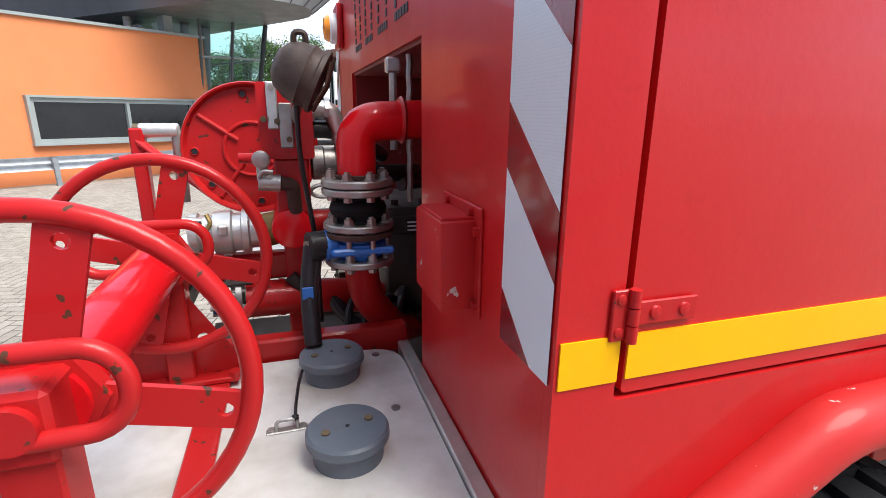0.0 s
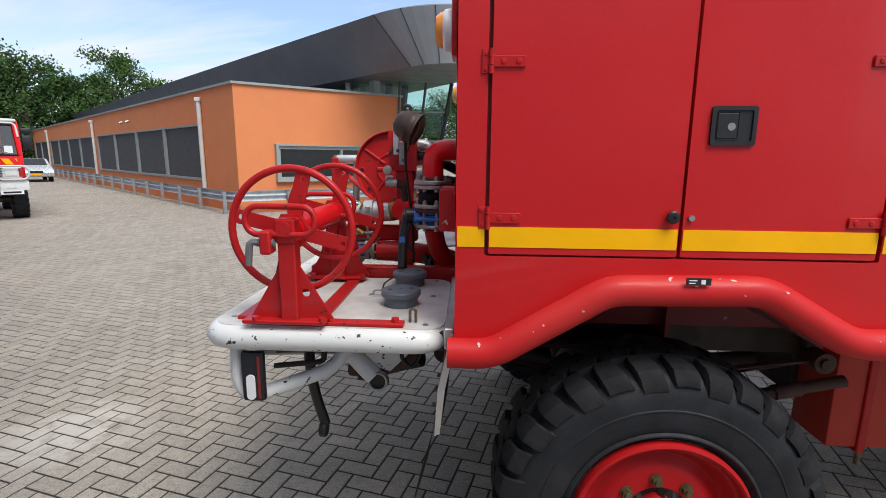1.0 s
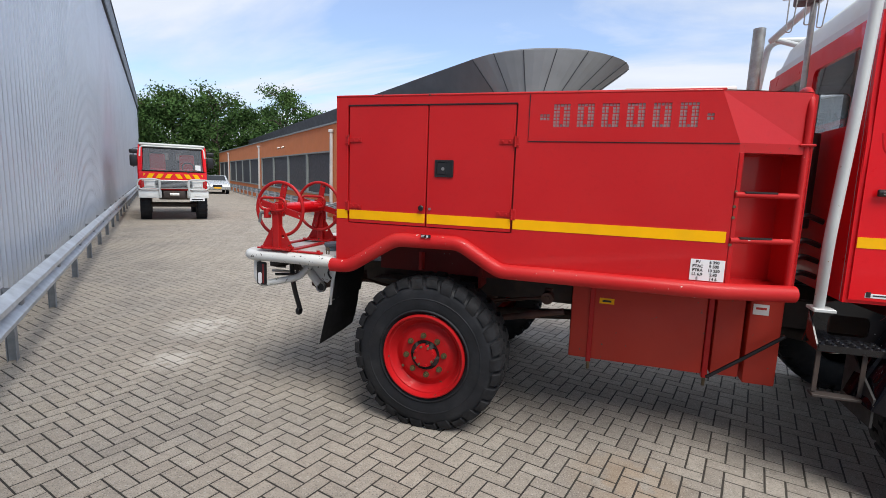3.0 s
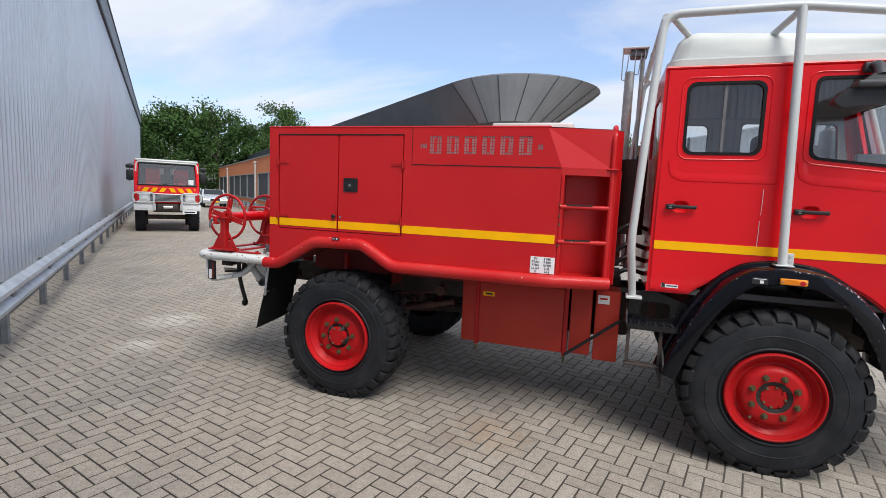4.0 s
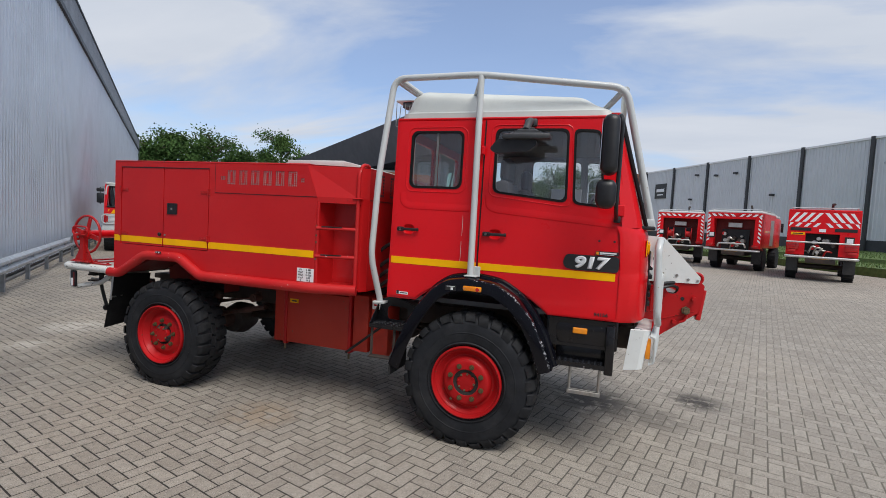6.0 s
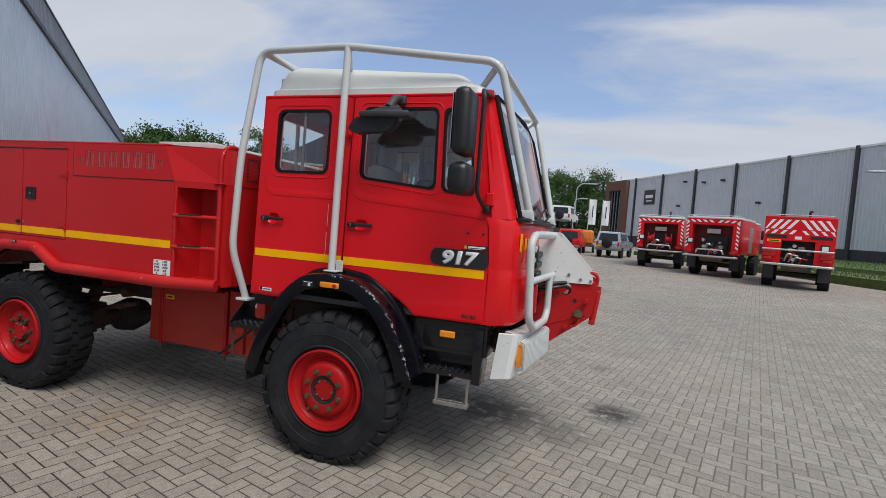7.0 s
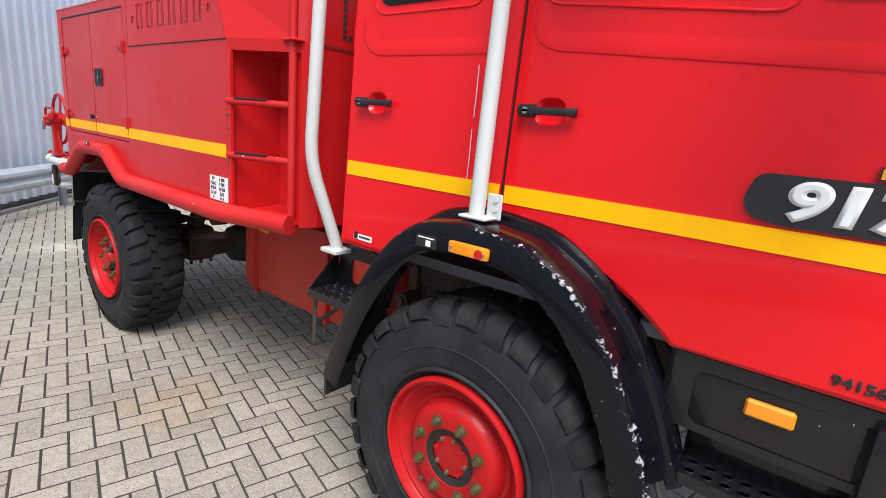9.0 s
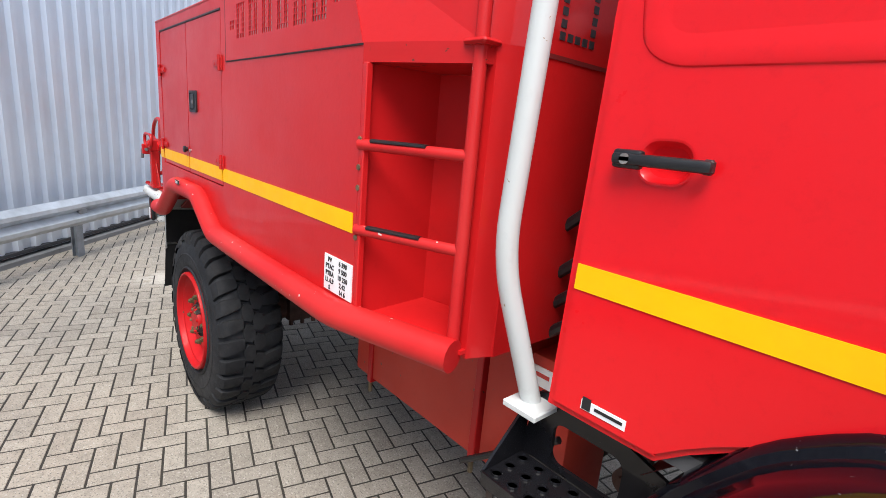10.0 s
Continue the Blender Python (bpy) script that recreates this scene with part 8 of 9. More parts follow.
part("steel_plate", B(-0.997, -0.964, 0.880, 0.892, 1.668, 1.780, 0.003, 1), STEEL, dm)
for x, z in ((-0.975, 1.690), (-1.002, 1.735), (-1.034, 1.74)):
    part("bolt", R((x, 0.892, z), (x, 0.872, z), 0.008, n=6), RUST_BOLT, dm)
LAMP = Matrix.Translation((-0.938, 0.775, 1.842)) @ Vector((-0.88, 0.12, 0.42)).to_track_quat("X", "Z").to_matrix().to_4x4()
lamp = bmesh.new()
lathe(lamp, [(0.066, 0.0), (0.062, 0.030), (0.048, 0.052), (0.020, 0.066), (-0.004, 0.070), (-0.008, 0.073), (-0.014, 0.070), (-0.030, 0.069), (-0.034, 0.074), (-0.044, 0.074), (-0.047, 0.066), (-0.040, 0.0)], (0, 0, 0), "x", 36)
bmesh.ops.transform(lamp, matrix=LAMP, verts=lamp.verts)
wl2 = part("work_lamp", lamp, BROWN, dm, "round rusty brown work lamp")
for k in range(4):
    yy = -0.045 + 0.03 * k
    hh = math.sqrt(0.068 ** 2 - yy ** 2)
    gb = S([(-0.052, yy, -hh), (-0.060, yy, 0), (-0.052, yy, hh)], 0.0035, 6)
    bmesh.ops.transform(gb, matrix=LAMP, verts=gb.verts)
    part("lamp_guard", gb, RUST, wl2)
part("lamp_lug", S(round_path([(-0.952, 0.770, 1.895), (-0.952, 0.765, 1.930), (-0.926, 0.765, 1.930), (-0.926, 0.770, 1.895)], 0.012, 3), 0.007, 8), BROWN, wl2)
part("lamp_strut", R((-0.945, 0.80, 1.79), (-0.96, 0.895, 1.74), 0.012), STEEL, wl2)
part("lamp_cable", S(round_path([(-0.955, 0.79, 1.78), (-0.955, 0.80, 1.66), (-0.938, 0.81, 1.52), (-0.928, 0.82, 1.44), (-0.925, 0.84, 1.2)], 0.06), 0.0065, 8), BLACK_PLASTIC, wl2)
stb = bmesh.new()
lathe(stb, [(0.0, 0.0), (0.0, 0.046), (0.004, 0.053), (0.012, 0.055), (0.25, 0.055)], (-0.983, 0.887, 1.453), "y", 32)
part("pipe_stub", stb, RED_CAB, dm, "red capped pipe end")
part("red_port", S(round_path([(-0.983, 0.95, 1.453), (-0.90, 0.95, 1.46), (-0.80, 0.98, 1.45)], 0.03), 0.036, 16), RED_WORN, dm)
cpg = bmesh.new()
lathe(cpg, [(-0.105, 0.044), (-0.100, 0.056), (-0.080, 0.058), (-0.076, 0.050), (-0.045, 0.050), (-0.040, 0.060), (0.005, 0.062), (0.010, 0.054), (0.030, 0.054), (0.034, 0.064), (0.050, 0.064), (0.054, 0.048), (0.10, 0.046)], (-1.150, 1.0, 1.430), "x", 32)
cpl = part("coupling", cpg, ALU, dm, "bright aluminium hose coupling")
for k in range(3):
    a = radians(40 + 120 * k)
    cy, cz = 0.058 * math.cos(a), 0.058 * math.sin(a)
    part("coupling_lug", B(-1.175, -1.150, 1.0 + cy - 0.014, 1.0 + cy + 0.014, 1.430 + cz - 0.014, 1.430 + cz + 0.014, 0.004, 1), ALU, cpl)
part("coupling_neck", R((-1.06, 1.0, 1.43), (-1.01, 1.0, 1.44), 0.048, n=20), BRASS, dm)
for y9, z9 in ((0.965, 1.475), (0.99, 1.455)):
    part("coupling_lever", S(round_path([(-1.215, y9, z9), (-1.27, y9, z9 + 0.006), (-1.36, y9 - 0.02, z9 - 0.020)], 0.03), 0.011, 8, flat=0.6), ALU, dm)
part("brass_clip", S(round_path([(-1.20, 0.95, 1.492), (-1.19, 0.94, 1.47), (-1.205, 0.935, 1.45)], 0.01), 0.006, 6), BRASS, dm)
tap = bmesh.new()
lathe(tap, [(0.0, 0.0), (0.0, 0.017), (0.003, 0.022), (0.010, 0.022), (0.012, 0.014), (0.05, 0.013)], (-1.047, 0.850, 1.643), "y", 22)
rod(tap, (-1.058, 0.875, 1.585), (-1.005, 0.875, 1.580), 0.022, n=16)
rod(tap, (-1.047, 0.87, 1.64), (-1.047, 0.875, 1.59), 0.014, n=12)
sweep(tap, round_path([(-1.055, 0.852, 1.60), (-1.045, 0.846, 1.615), (-1.02, 0.846, 1.612)], 0.01), 0.006, 8)
part("drain_tap", tap, STEEL, dm, "dull metal drain tap")
part("tap_pipe", R((-1.100, 0.885, 1.645), (-1.055, 0.880, 1.644), 0.013, n=12), RED_WORN, dm)
part("tap_elbow", S(round_path([(-1.005, 0.875, 1.580), (-0.975, 0.88, 1.575), (-0.972, 0.90, 1.50)], 0.02), 0.018, 14), RUST, dm)
elb = bmesh.new()
sweep(elb, round_path([(-0.915, 0.95, 1.768), (-0.862, 0.95, 1.766), (-0.832, 0.95, 1.68)], 0.03), 0.023, 16)
rod(elb, (-0.915, 0.95, 1.768), (-0.905, 0.95, 1.768), 0.032, n=18)
rod(elb, (-0.880, 0.95, 1.768), (-0.868, 0.95, 1.767), 0.029, n=8)
rod(elb, (-0.839, 0.95, 1.700), (-0.834, 0.95, 1.686), 0.029, n=8)
part("elbow_fitting", elb, ALU, dm)
gpp = bmesh.new()
lathe(gpp, [(-0.045, 0.040), (-0.040, 0.047), (-0.012, 0.047), (-0.008, 0.042), (0.020, 0.042), (0.024, 0.049), (0.045, 0.049), (0.05, 0.036)], (-0.878, 0.965, 1.622), "x", 28)
part("grey_pipe", gpp, STEEL, dm)
part("grey_loop", S([(-0.895 + 0.033 * math.cos(2 * math.pi * k / 20), 0.93, 1.548 + 0.017 * math.sin(2 * math.pi * k / 20)) for k in range(20)], 0.0055, 8, closed=True), ALU, dm)
part("rubber_hose", S(round_path([(-0.915, 0.97, 1.712), (-0.86, 0.965, 1.712), (-0.80, 1.0, 1.68), (-0.70, 1.08, 1.63)], 0.05), 0.024, 12), BLACK_PLASTIC, dm)
part("rubber_hose", S(round_path([(-0.84, 0.97, 1.60), (-0.74, 0.98, 1.585), (-0.60, 1.05, 1.58)], 0.05), 0.026, 12), BLACK_PLASTIC, dm)
rpp = bmesh.new()
sweep(rpp, round_path([(-1.125, 0.97, 1.235), (-0.97, 0.98, 1.230), (-0.80, 1.02, 1.20), (-0.62, 1.1, 1.12)], 0.1), 0.052, 20)
rod(rpp, (-1.035, 0.976, 1.232), (-1.020, 0.977, 1.2315), 0.055, n=20)
part("red_pipe", rpp, RED_WORN, dm)
vst = bmesh.new()
lathe(vst, [(-0.012, 0.03), (-0.012, 0.058), (0.006, 0.058), (0.008, 0.046), (0.016, 0.046), (0.018, 0.058), (0.034, 0.058), (0.034, 0.03)], (-1.165, 0.97, 1.245), "x", 28)
stb2 = part("valve_stub", vst, STEEL, dm)
for k in range(6):
    a = 2 * math.pi * k / 6 + 0.3
    part("bolt", R((-1.215, 0.97 + 0.044 * math.cos(a), 1.245 + 0.044 * math.sin(a)), (-1.12, 0.97 + 0.044 * math.cos(a), 1.245 + 0.044 * math.sin(a)), 0.0065, n=8), STEEL, stb2)
part("blue_ring", R((-1.212, 0.97, 1.245), (-1.182, 0.97, 1.245), 0.040, n=20), BLUE, dm)
for k, (a, b, r9) in enumerate((((-1.26, 0.96, 1.315), (-1.14, 0.95, 1.330), 0.009), ((-1.25, 0.95, 1.290), (-1.10, 0.93, 1.300), 0.007), ((-1.22, 0.94, 1.345), (-1.185, 0.93, 1.325), 0.012), ((-1.17, 0.95, 1.36), (-1.165, 0.95, 1.30), 0.006))):
    part("small_pipe", R(a, b, r9, n=10), (STEEL, CHASSIS, BRASS, STEEL)[k], dm)
crk = bmesh.new()
box(crk, -1.490, -1.445, 1.47, 1.52, 1.18, 1.70, 0.006, 1)
box(crk, -1.49, -1.25, 1.46, 1.49, 1.14, 1.20, 0.006, 1)
sweep(crk, [(-1.47, 1.49, 1.66), (-1.34, 1.42, 1.56), (-1.24, 1.34, 1.49)], 0.020, 10, flat=0.6)
part("crank_frame", crk, RED_WORN, dm)
rol = bmesh.new()
lathe(rol, [(-0.062, 0.0), (-0.062, 0.022), (-0.058, 0.026), (0.058, 0.026), (0.062, 0.022), (0.062, 0.0)], (-1.40, 1.50, 1.690), "x", 24)
part("crank_roller", rol, ALU, dm, "pale metal roller handle")
part("crank_rod", R((-1.345, 1.50, 1.675), (-1.350, 1.50, 1.44), 0.021, n=14), STEEL, dm)
part("crank_nut", R((-1.478, 1.50, 1.690), (-1.462, 1.50, 1.690), 0.024, n=6), RUST_BOLT, dm)
part("reel_base", B(-1.3, -0.8, 1.0, 1.5, 0.90, 0.96, 0.01), CHASSIS, dm)
part("red_beam", B(-1.33, -0.92, 1.0, 1.05, 1.28, 1.36, 0.008, 1), RED_WORN, dm)
for k in range(4):
    part("bay_hose", S(round_path([(-0.86 + 0.05 * k, 0.83, 1.10), (-0.84 + 0.05 * k, 0.9, 1.25), (-0.72 + 0.04 * k, 1.0, 1.2 - 0.03 * k), (-0.55, 1.1, 1.05)], 0.08), 0.011, 8), BLACK_PLASTIC, dm)
pmp = bmesh.new()
box(pmp, -0.71, -0.31, 0.98, 1.35, 1.14, 1.486, 0.018)
box(pmp, -0.70, -0.33, 0.965, 1.0, 1.40, 1.455, 0.006, 1)
for k in range(4):
    rod(pmp, (-0.68 + 0.09 * k, 1.01, 1.486), (-0.68 + 0.09 * k, 1.01, 1.502), 0.013, n=6)
part("pump_block", pmp, CHASSIS, T, "dark cast pump block")
for k, (a, b, r, mt) in enumerate((((-0.70, 0.95, 1.10), (-0.45, 1.15, 1.10), 0.05, CHASSIS),
                                   ((-0.66, 1.0, 1.55), (-0.35, 1.2, 1.55), 0.022, BLACK_PLASTIC), ((-1.0, 0.955, 1.30), (-0.93, 0.955, 1.22), 0.02, CHASSIS))):
    part("pipe_fitting", R(a, b, r, n=14), mt, dm)
part("work_hose", S(round_path([(-0.9, 0.98, 1.24), (-0.84, 0.92, 1.15), (-0.74, 0.9, 1.13), (-0.66, 0.98, 1.22)], 0.05), 0.02, 10), BLACK_PLASTIC, dm)
part("bay_back", B(-0.30, -0.27, 0.60, 1.72, 1.0, 1.98, 0.004, 1), RED, T)
part("lift_rod", R((-0.70, 0.90, 1.66), (-0.70, 0.90, 1.90), 0.011, n=10), STEEL, T)
part("lift_clamp", B(-0.720, -0.680, 0.885, 0.915, 1.86, 1.90, 0.005, 1), ALU, T)
part("wire_rope", S([(-0.665 + 0.0012 * math.cos(k * 1.3), 0.86 + 0.0012 * math.sin(k * 1.3), 1.52 + 0.0125 * k) for k in range(32)], 0.0085, 8), STEEL, T, "twisted steel wire rope")
bay_label = part("pump_label", B(-0.655, -0.600, 0.9605, 0.9645, 1.405, 1.45, 0.001, 1), INK, T, smooth=False)
for k in range(3):
    part("label_bar", B(-0.650, -0.612 - 0.01 * (k % 2), 0.9585, 0.9603, 1.412 + 0.012 * k, 1.417 + 0.012 * k), LABEL_WHITE, bay_label, smooth=False)

# below the platform
ub = bmesh.new()
sweep(ub, round_path([(-1.455, 0.10, 1.08), (-1.455, 0.09, 0.93), (-1.415, 0.09, 0.87), (-1.16, 0.22, 0.925), (-1.06, 0.28, 1.06)], 0.05, 6), 0.026, 14)
part("step_bracket", ub, WHITE_CHIPPED, T, "white bent tube step bracket")
mk = part("marker_board", B(-1.425, -1.345, 0.045, 0.075, 0.875, 1.055, 0.012, 2), INK, T, "black lamp housing with a white and red mark")
part("marker_lens", P(rrect(-1.405, -1.375, 0.885, 0.975, 0.014, 5), [], 0.040, 0.006), LABEL_WHITE, mk, "white lens", smooth=False)
part("marker_stripe", B(-1.366, -1.357, 0.041, 0.046, 0.89, 1.04, 0.001, 1), RED_DARK, mk, smooth=False)
dp = bmesh.new()
sweep(dp, [(-1.245, 0.34, 1.09), (-1.10, 0.31, 0.945), (-1.015, 0.292, 0.865)], 0.036, 20)
part("drain_pipe", dp, WHITE_CHIPPED, T, "white slanting drain pipe with open end")
mouth = bmesh.new()
lathe(mouth, [(0.0, 0.031), (-0.006, 0.040), (0.016, 0.043), (0.026, 0.038), (0.012, 0.030)], (-1.0, 0.272, 0.852), "y", 24, True)
part("drain_collar", mouth, STEEL, T)
part("drain_mouth", R((-1.0, 0.278, 0.852), (-1.0, 0.292, 0.854), 0.033, n=20), INK, T)
tow = bmesh.new()
sweep(tow, round_path([(-1.13, 0.40, 0.865), (-1.04, 0.39, 0.86), (-0.93, 0.38, 0.90), (-0.84, 0.36, 0.93)], 0.04), 0.046, 14)
rod(tow, (-1.065, 0.345, 0.825), (-1.065, 0.36, 0.86), 0.030, n=8)
part("rusty_fitting", tow, RUST, T, "rusty brown pipe fitting")
wdg = bmesh.new()
for y9 in (0.30, 0.46):
    wdg.faces.new([wdg.verts.new(p) for p in ((-1.16, y9, 1.065), (-0.84, y9, 1.065), (-0.86, y9, 0.98), (-0.955, y9, 0.885), (-1.0, y9, 0.90))])
wdg.faces.new([wdg.verts.new(p) for p in ((-1.16, 0.30, 1.065), (-1.16, 0.46, 1.065), (-1.0, 0.46, 0.90), (-1.0, 0.30, 0.90))])
wdg.faces.new([wdg.verts.new(p) for p in ((-0.84, 0.30, 1.065), (-0.84, 0.46, 1.065), (-0.86, 0.46, 0.98), (-0.86, 0.30, 0.98))])
part("funnel", wdg, WHITE_CHIPPED, T, smooth=False)
part("cable_loop", S(round_path([(-0.88, 0.24, 1.06), (-0.905, 0.22, 0.98), (-0.86, 0.22, 0.93), (-0.82, 0.24, 1.0), (-0.83, 0.26, 1.06)], 0.03), 0.008, 8), BLACK_PLASTIC, T)
hk = bmesh.new()
sweep(hk, round_path([(-1.262, 0.27, 1.05), (-1.265, 0.28, 0.90), (-1.255, 0.30, 0.78), (-1.225, 0.32, 0.645)], 0.08, 6), 0.017, 12, flat=1.25)
lathe(hk, [(-0.014, 0.0), (-0.014, 0.030), (-0.008, 0.034), (0.008, 0.034), (0.014, 0.030), (0.014, 0.0)], (-1.232, 0.32, 0.62), "x", 20)
part("hanging_lever", hk, BLACK_PLASTIC, T, "dark hanging lever with a round end")
gb = bmesh.new()
sweep(gb, round_path([(-1.36, 0.20, 1.00), (-1.285, 0.22, 1.00)], 0.02), 0.010, 8)
sweep(gb, round_path([(-1.38, 0.22, 0.93), (-1.20, 0.25, 0.94), (-1.19, 0.25, 1.06)], 0.02), 0.011, 8)
part("grab_bar", gb, CHASSIS, T)
part("tail_box", B(-1.36, -1.20, 0.42, 0.80, 0.93, 1.06, 0.012), CHASSIS, T)
part("bracket_bar", S([(-1.50, 0.34, 0.93), (-0.90, 0.40, 0.93)], 0.012, 8), STEEL, T)
part("tail_beam", B(-1.5, -1.4, 0.3, mir(0.3), 0.97, 1.05, 0.01), CHASSIS, T)

part("tank_lid", B(1.15, 1.78, 0.36, 1.98, 2.262, 2.345, 0.012), LIGHT_PANEL, T, "pale grey lid on the water body")


# ---- vehicles standing round the yard ----
def placed(ob, x, y, heading):
    """Stands a thing built at the origin, facing +x, on the yard."""
    ob.matrix_basis = Matrix.Translation((x, y, gz(max(-90, min(90, x)), max(-90, min(90, y))))) @ Matrix.Rotation(radians(heading), 4, "Z")
    return ob


def plain_wheel(parent, x, y, r, w, rim=RED_RIM):
    s = 1 if y > 0 else -1
    wh = new("wheel")
    wh.parent = parent
    BASE[wh] = BASE[parent]
    t = L([(-w * s, r * 0.55), (-w * s, r * 0.9), (-w * 0.9 * s, r), (-w * 0.1 * s, r), (0, r * 0.9), (0.0, r * 0.55)], (x, y, r), "y", 28)
    lug = bmesh.new()
    for k in range(20):
        a = 2 * math.pi * k / 20
        m = Matrix.Translation((x, y - s * w / 2, r)) @ Matrix.Rotation(a, 4, "Y")
        box(lug, -0.035, 0.035, -w / 2, w / 2, r - 0.02, r + 0.015, m=m)
    ty = part("tyre", t, RUBBER, wh)
    tagged(part("tread", lug, RUBBER, ty), kind="stuff")
    part("rim", L([(-0.02 * s, r * 0.56), (-0.05 * s, r * 0.5), (-0.10 * s, r * 0.3), (-0.05 * s, r * 0.2), (-0.05 * s, 0.0)], (x, y, r), "y", 24, caps=False), rim, wh)
    return wh


def striped(parent, x, y0, y1, z0, z1, n, slant, mirror=False):
    """Slanted white and red bars over a strip on a face of constant x."""
    step = (y1 - y0) / n
    for k in range(n):
        a, b = y0 + k * step, y0 + (k + 1) * step
        s = slant * (-1 if mirror and (a + b) / 2 < (y0 + y1) / 2 else 1)
        pts = [(a, z0), (b, z0), (b + s, z1), (a + s, z1)]
        pts = [(min(max(p, y0), y1), q) for p, q in pts]
        if len(set(pts)) == 4:
            part("tape_bar", P(pts, [], x, 0.003, "yz"), RED_WORN if k % 2 else LABEL_WHITE, parent, smooth=False)


def rear_fire_truck(label, variant):
    g = thing("fire_truck", (0, 0, 0), label, "fire truck", "fire trucks parked in a row")
    H = 2.98 if variant == "chevron" else 2.95
    W = 1.18
    xb = -1.35
    part("chassis", B(-1.2, 4.2, -0.5, 0.5, 0.72, 0.95, 0.02), CHASSIS, g)
    for y in (W - 0.02, -W + 0.02):
        for x in (0.0, 3.4):
            plain_wheel(g, x, y, 0.56, 0.38)
    part("axle", R((0, -0.9, 0.56), (0, 0.9, 0.56), 0.1), CHASSIS, g)
    for s in (1, -1):
        a, b = sorted((s * W, s * (W - 0.05)))
        part("side_panel", B(xb + 0.02, 2.1, a, b, 1.15, H - 0.15, 0.01, 1), RED_CAB, g)
    part("roof", B(xb, 2.1, -W, W, H - 0.15, H - 0.05, 0.03), WHITE if variant != "chevron" else RED_CAB, g)
    rl = bmesh.new()
    for s in (1, -1):
        sweep(rl, [(xb + 0.1, s * (W - 0.1), H + 0.02), (2.0, s * (W - 0.1), H + 0.02)], 0.02, 8)
    sweep(rl, [(xb + 0.1, -W + 0.1, H + 0.02), (xb + 0.1, W - 0.1, H + 0.02)], 0.02, 8)
    part("roof_rail", rl, ALU, g)
    part("cab", B(2.3, 4.2, -1.1, 1.1, 1.1, 2.75, 0.12, 3), RED_CAB, g)
    part("cab_roof", B(2.35, 4.1, -1.05, 1.05, 2.75, 2.88, 0.05), WHITE, g)
    for s in (1, -1):
        a, b = sorted((s * W, s * (W + 0.01)))
        part("roller_shutter", B(0.75, 1.6, a, b, 1.25, 2.55, 0.003, 1), ALU, g, "silver roller shutter")
        part("side_stripe", B(-0.6, 0.6, a, b, 1.9, 2.0), ORANGE_LENS, g)
        part("mirror", B(3.9, 4.0, s * 1.2 - 0.06, s * 1.2 + 0.06, 2.0, 2.5, 0.03), BLACK_PLASTIC, g)
    if variant == "chevron":
        part("rear_panel", B(xb, xb + 0.04, -W, W, 1.95, H - 0.15, 0.006, 1), RED_CAB, g)
        part("rear_panel", B(xb, xb + 0.04, -W, -0.55, 1.05, 1.95, 0.006, 1), RED_CAB, g)
        part("rear_panel", B(xb, xb + 0.04, 0.55, W, 1.05, 1.95, 0.006, 1), RED_CAB, g)
        def bar(pts):
            part("chevron_bar", P(pts, [], xb - 0.004, 0.0035, "yz"), LABEL_WHITE, g, "white reflective bar", smooth=False)
        for s in (1, -1):
            for k in range(5):
                y0 = s * (0.02 + 0.26 * k)
                pts = [(y0, 2.80), (y0 + s * 0.13, 2.80), (y0 + s * 0.43, 2.42), (y0 + s * 0.30, 2.42)]
                pts = [(max(-W + 0.03, min(W - 0.03, p)), q) for p, q in pts]
                if len({round(p, 3) for p, q in pts}) > 2:
                    bar(pts)
            for k in range(4):
                y0 = s * (0.08 + 0.3 * k)
                pts = [(y0, 2.38), (y0 + s * 0.12, 2.38), (y0 + s * 0.26, 2.22), (y0 + s * 0.14, 2.22)]
                pts = [(max(-W + 0.03, min(W - 0.03, p)), q) for p, q in pts]
                if len({round(p, 3) for p, q in pts}) > 2:
                    bar(pts)
        for s in (1, -1):
            a, b = sorted((s * 0.38, s * 1.08))
            part("vent", B(xb - 0.012, xb, a, b, 2.05, 2.18, 0.004, 1), INK, g, "black rear vent")
        part("number_plate", B(xb - 0.01, xb, 0.58, 1.05, 1.88, 1.98), YELLOW, g, "yellow number plate", smooth=False)
        part("plate_bars", B(xb - 0.013, xb - 0.0105, 0.64, 0.99, 1.91, 1.95), INK, g, smooth=False)
        part("white_panel", B(xb - 0.01, xb, -0.1, 0.12, 2.02, 2.14), LABEL_WHITE, g)
        for s in (1, -1):
            lampb = part("lamp_cluster", B(xb - 0.08, xb, s * 0.95 - 0.2, s * 0.95 + 0.2, 1.28, 1.52, 0.01), RED_LENS, g, "red lamp cluster behind bars")
            for k in range(3):
                part("guard_bar", B(xb - 0.10, xb - 0.085, s * 0.95 - 0.21, s * 0.95 + 0.21, 1.31 + 0.08 * k, 1.325 + 0.08 * k), RED_CAB, lampb)
    else:
        for s in (1, -1):
            a, b = sorted((s * W, s * (W - 0.30)))
            part("rear_column", B(xb, xb + 0.5, a, b, 1.1, H - 0.15, 0.008, 1), RED_CAB, g)
        part("rear_header", B(xb, xb + 0.4, -W + 0.3, W - 0.3, 2.50, H - 0.15, 0.008, 1), RED_CAB, g)
        # Bay back in darkened red, its shade put into the colour.
        part("bay_back", B(xb + 0.7, xb + 0.75, -W, W, 1.0, H - 0.2), RED_DARK, g)
        striped(g, xb - 0.004, -W + 0.02, W - 0.02, 2.62, 2.74, 17, 0.13, True)
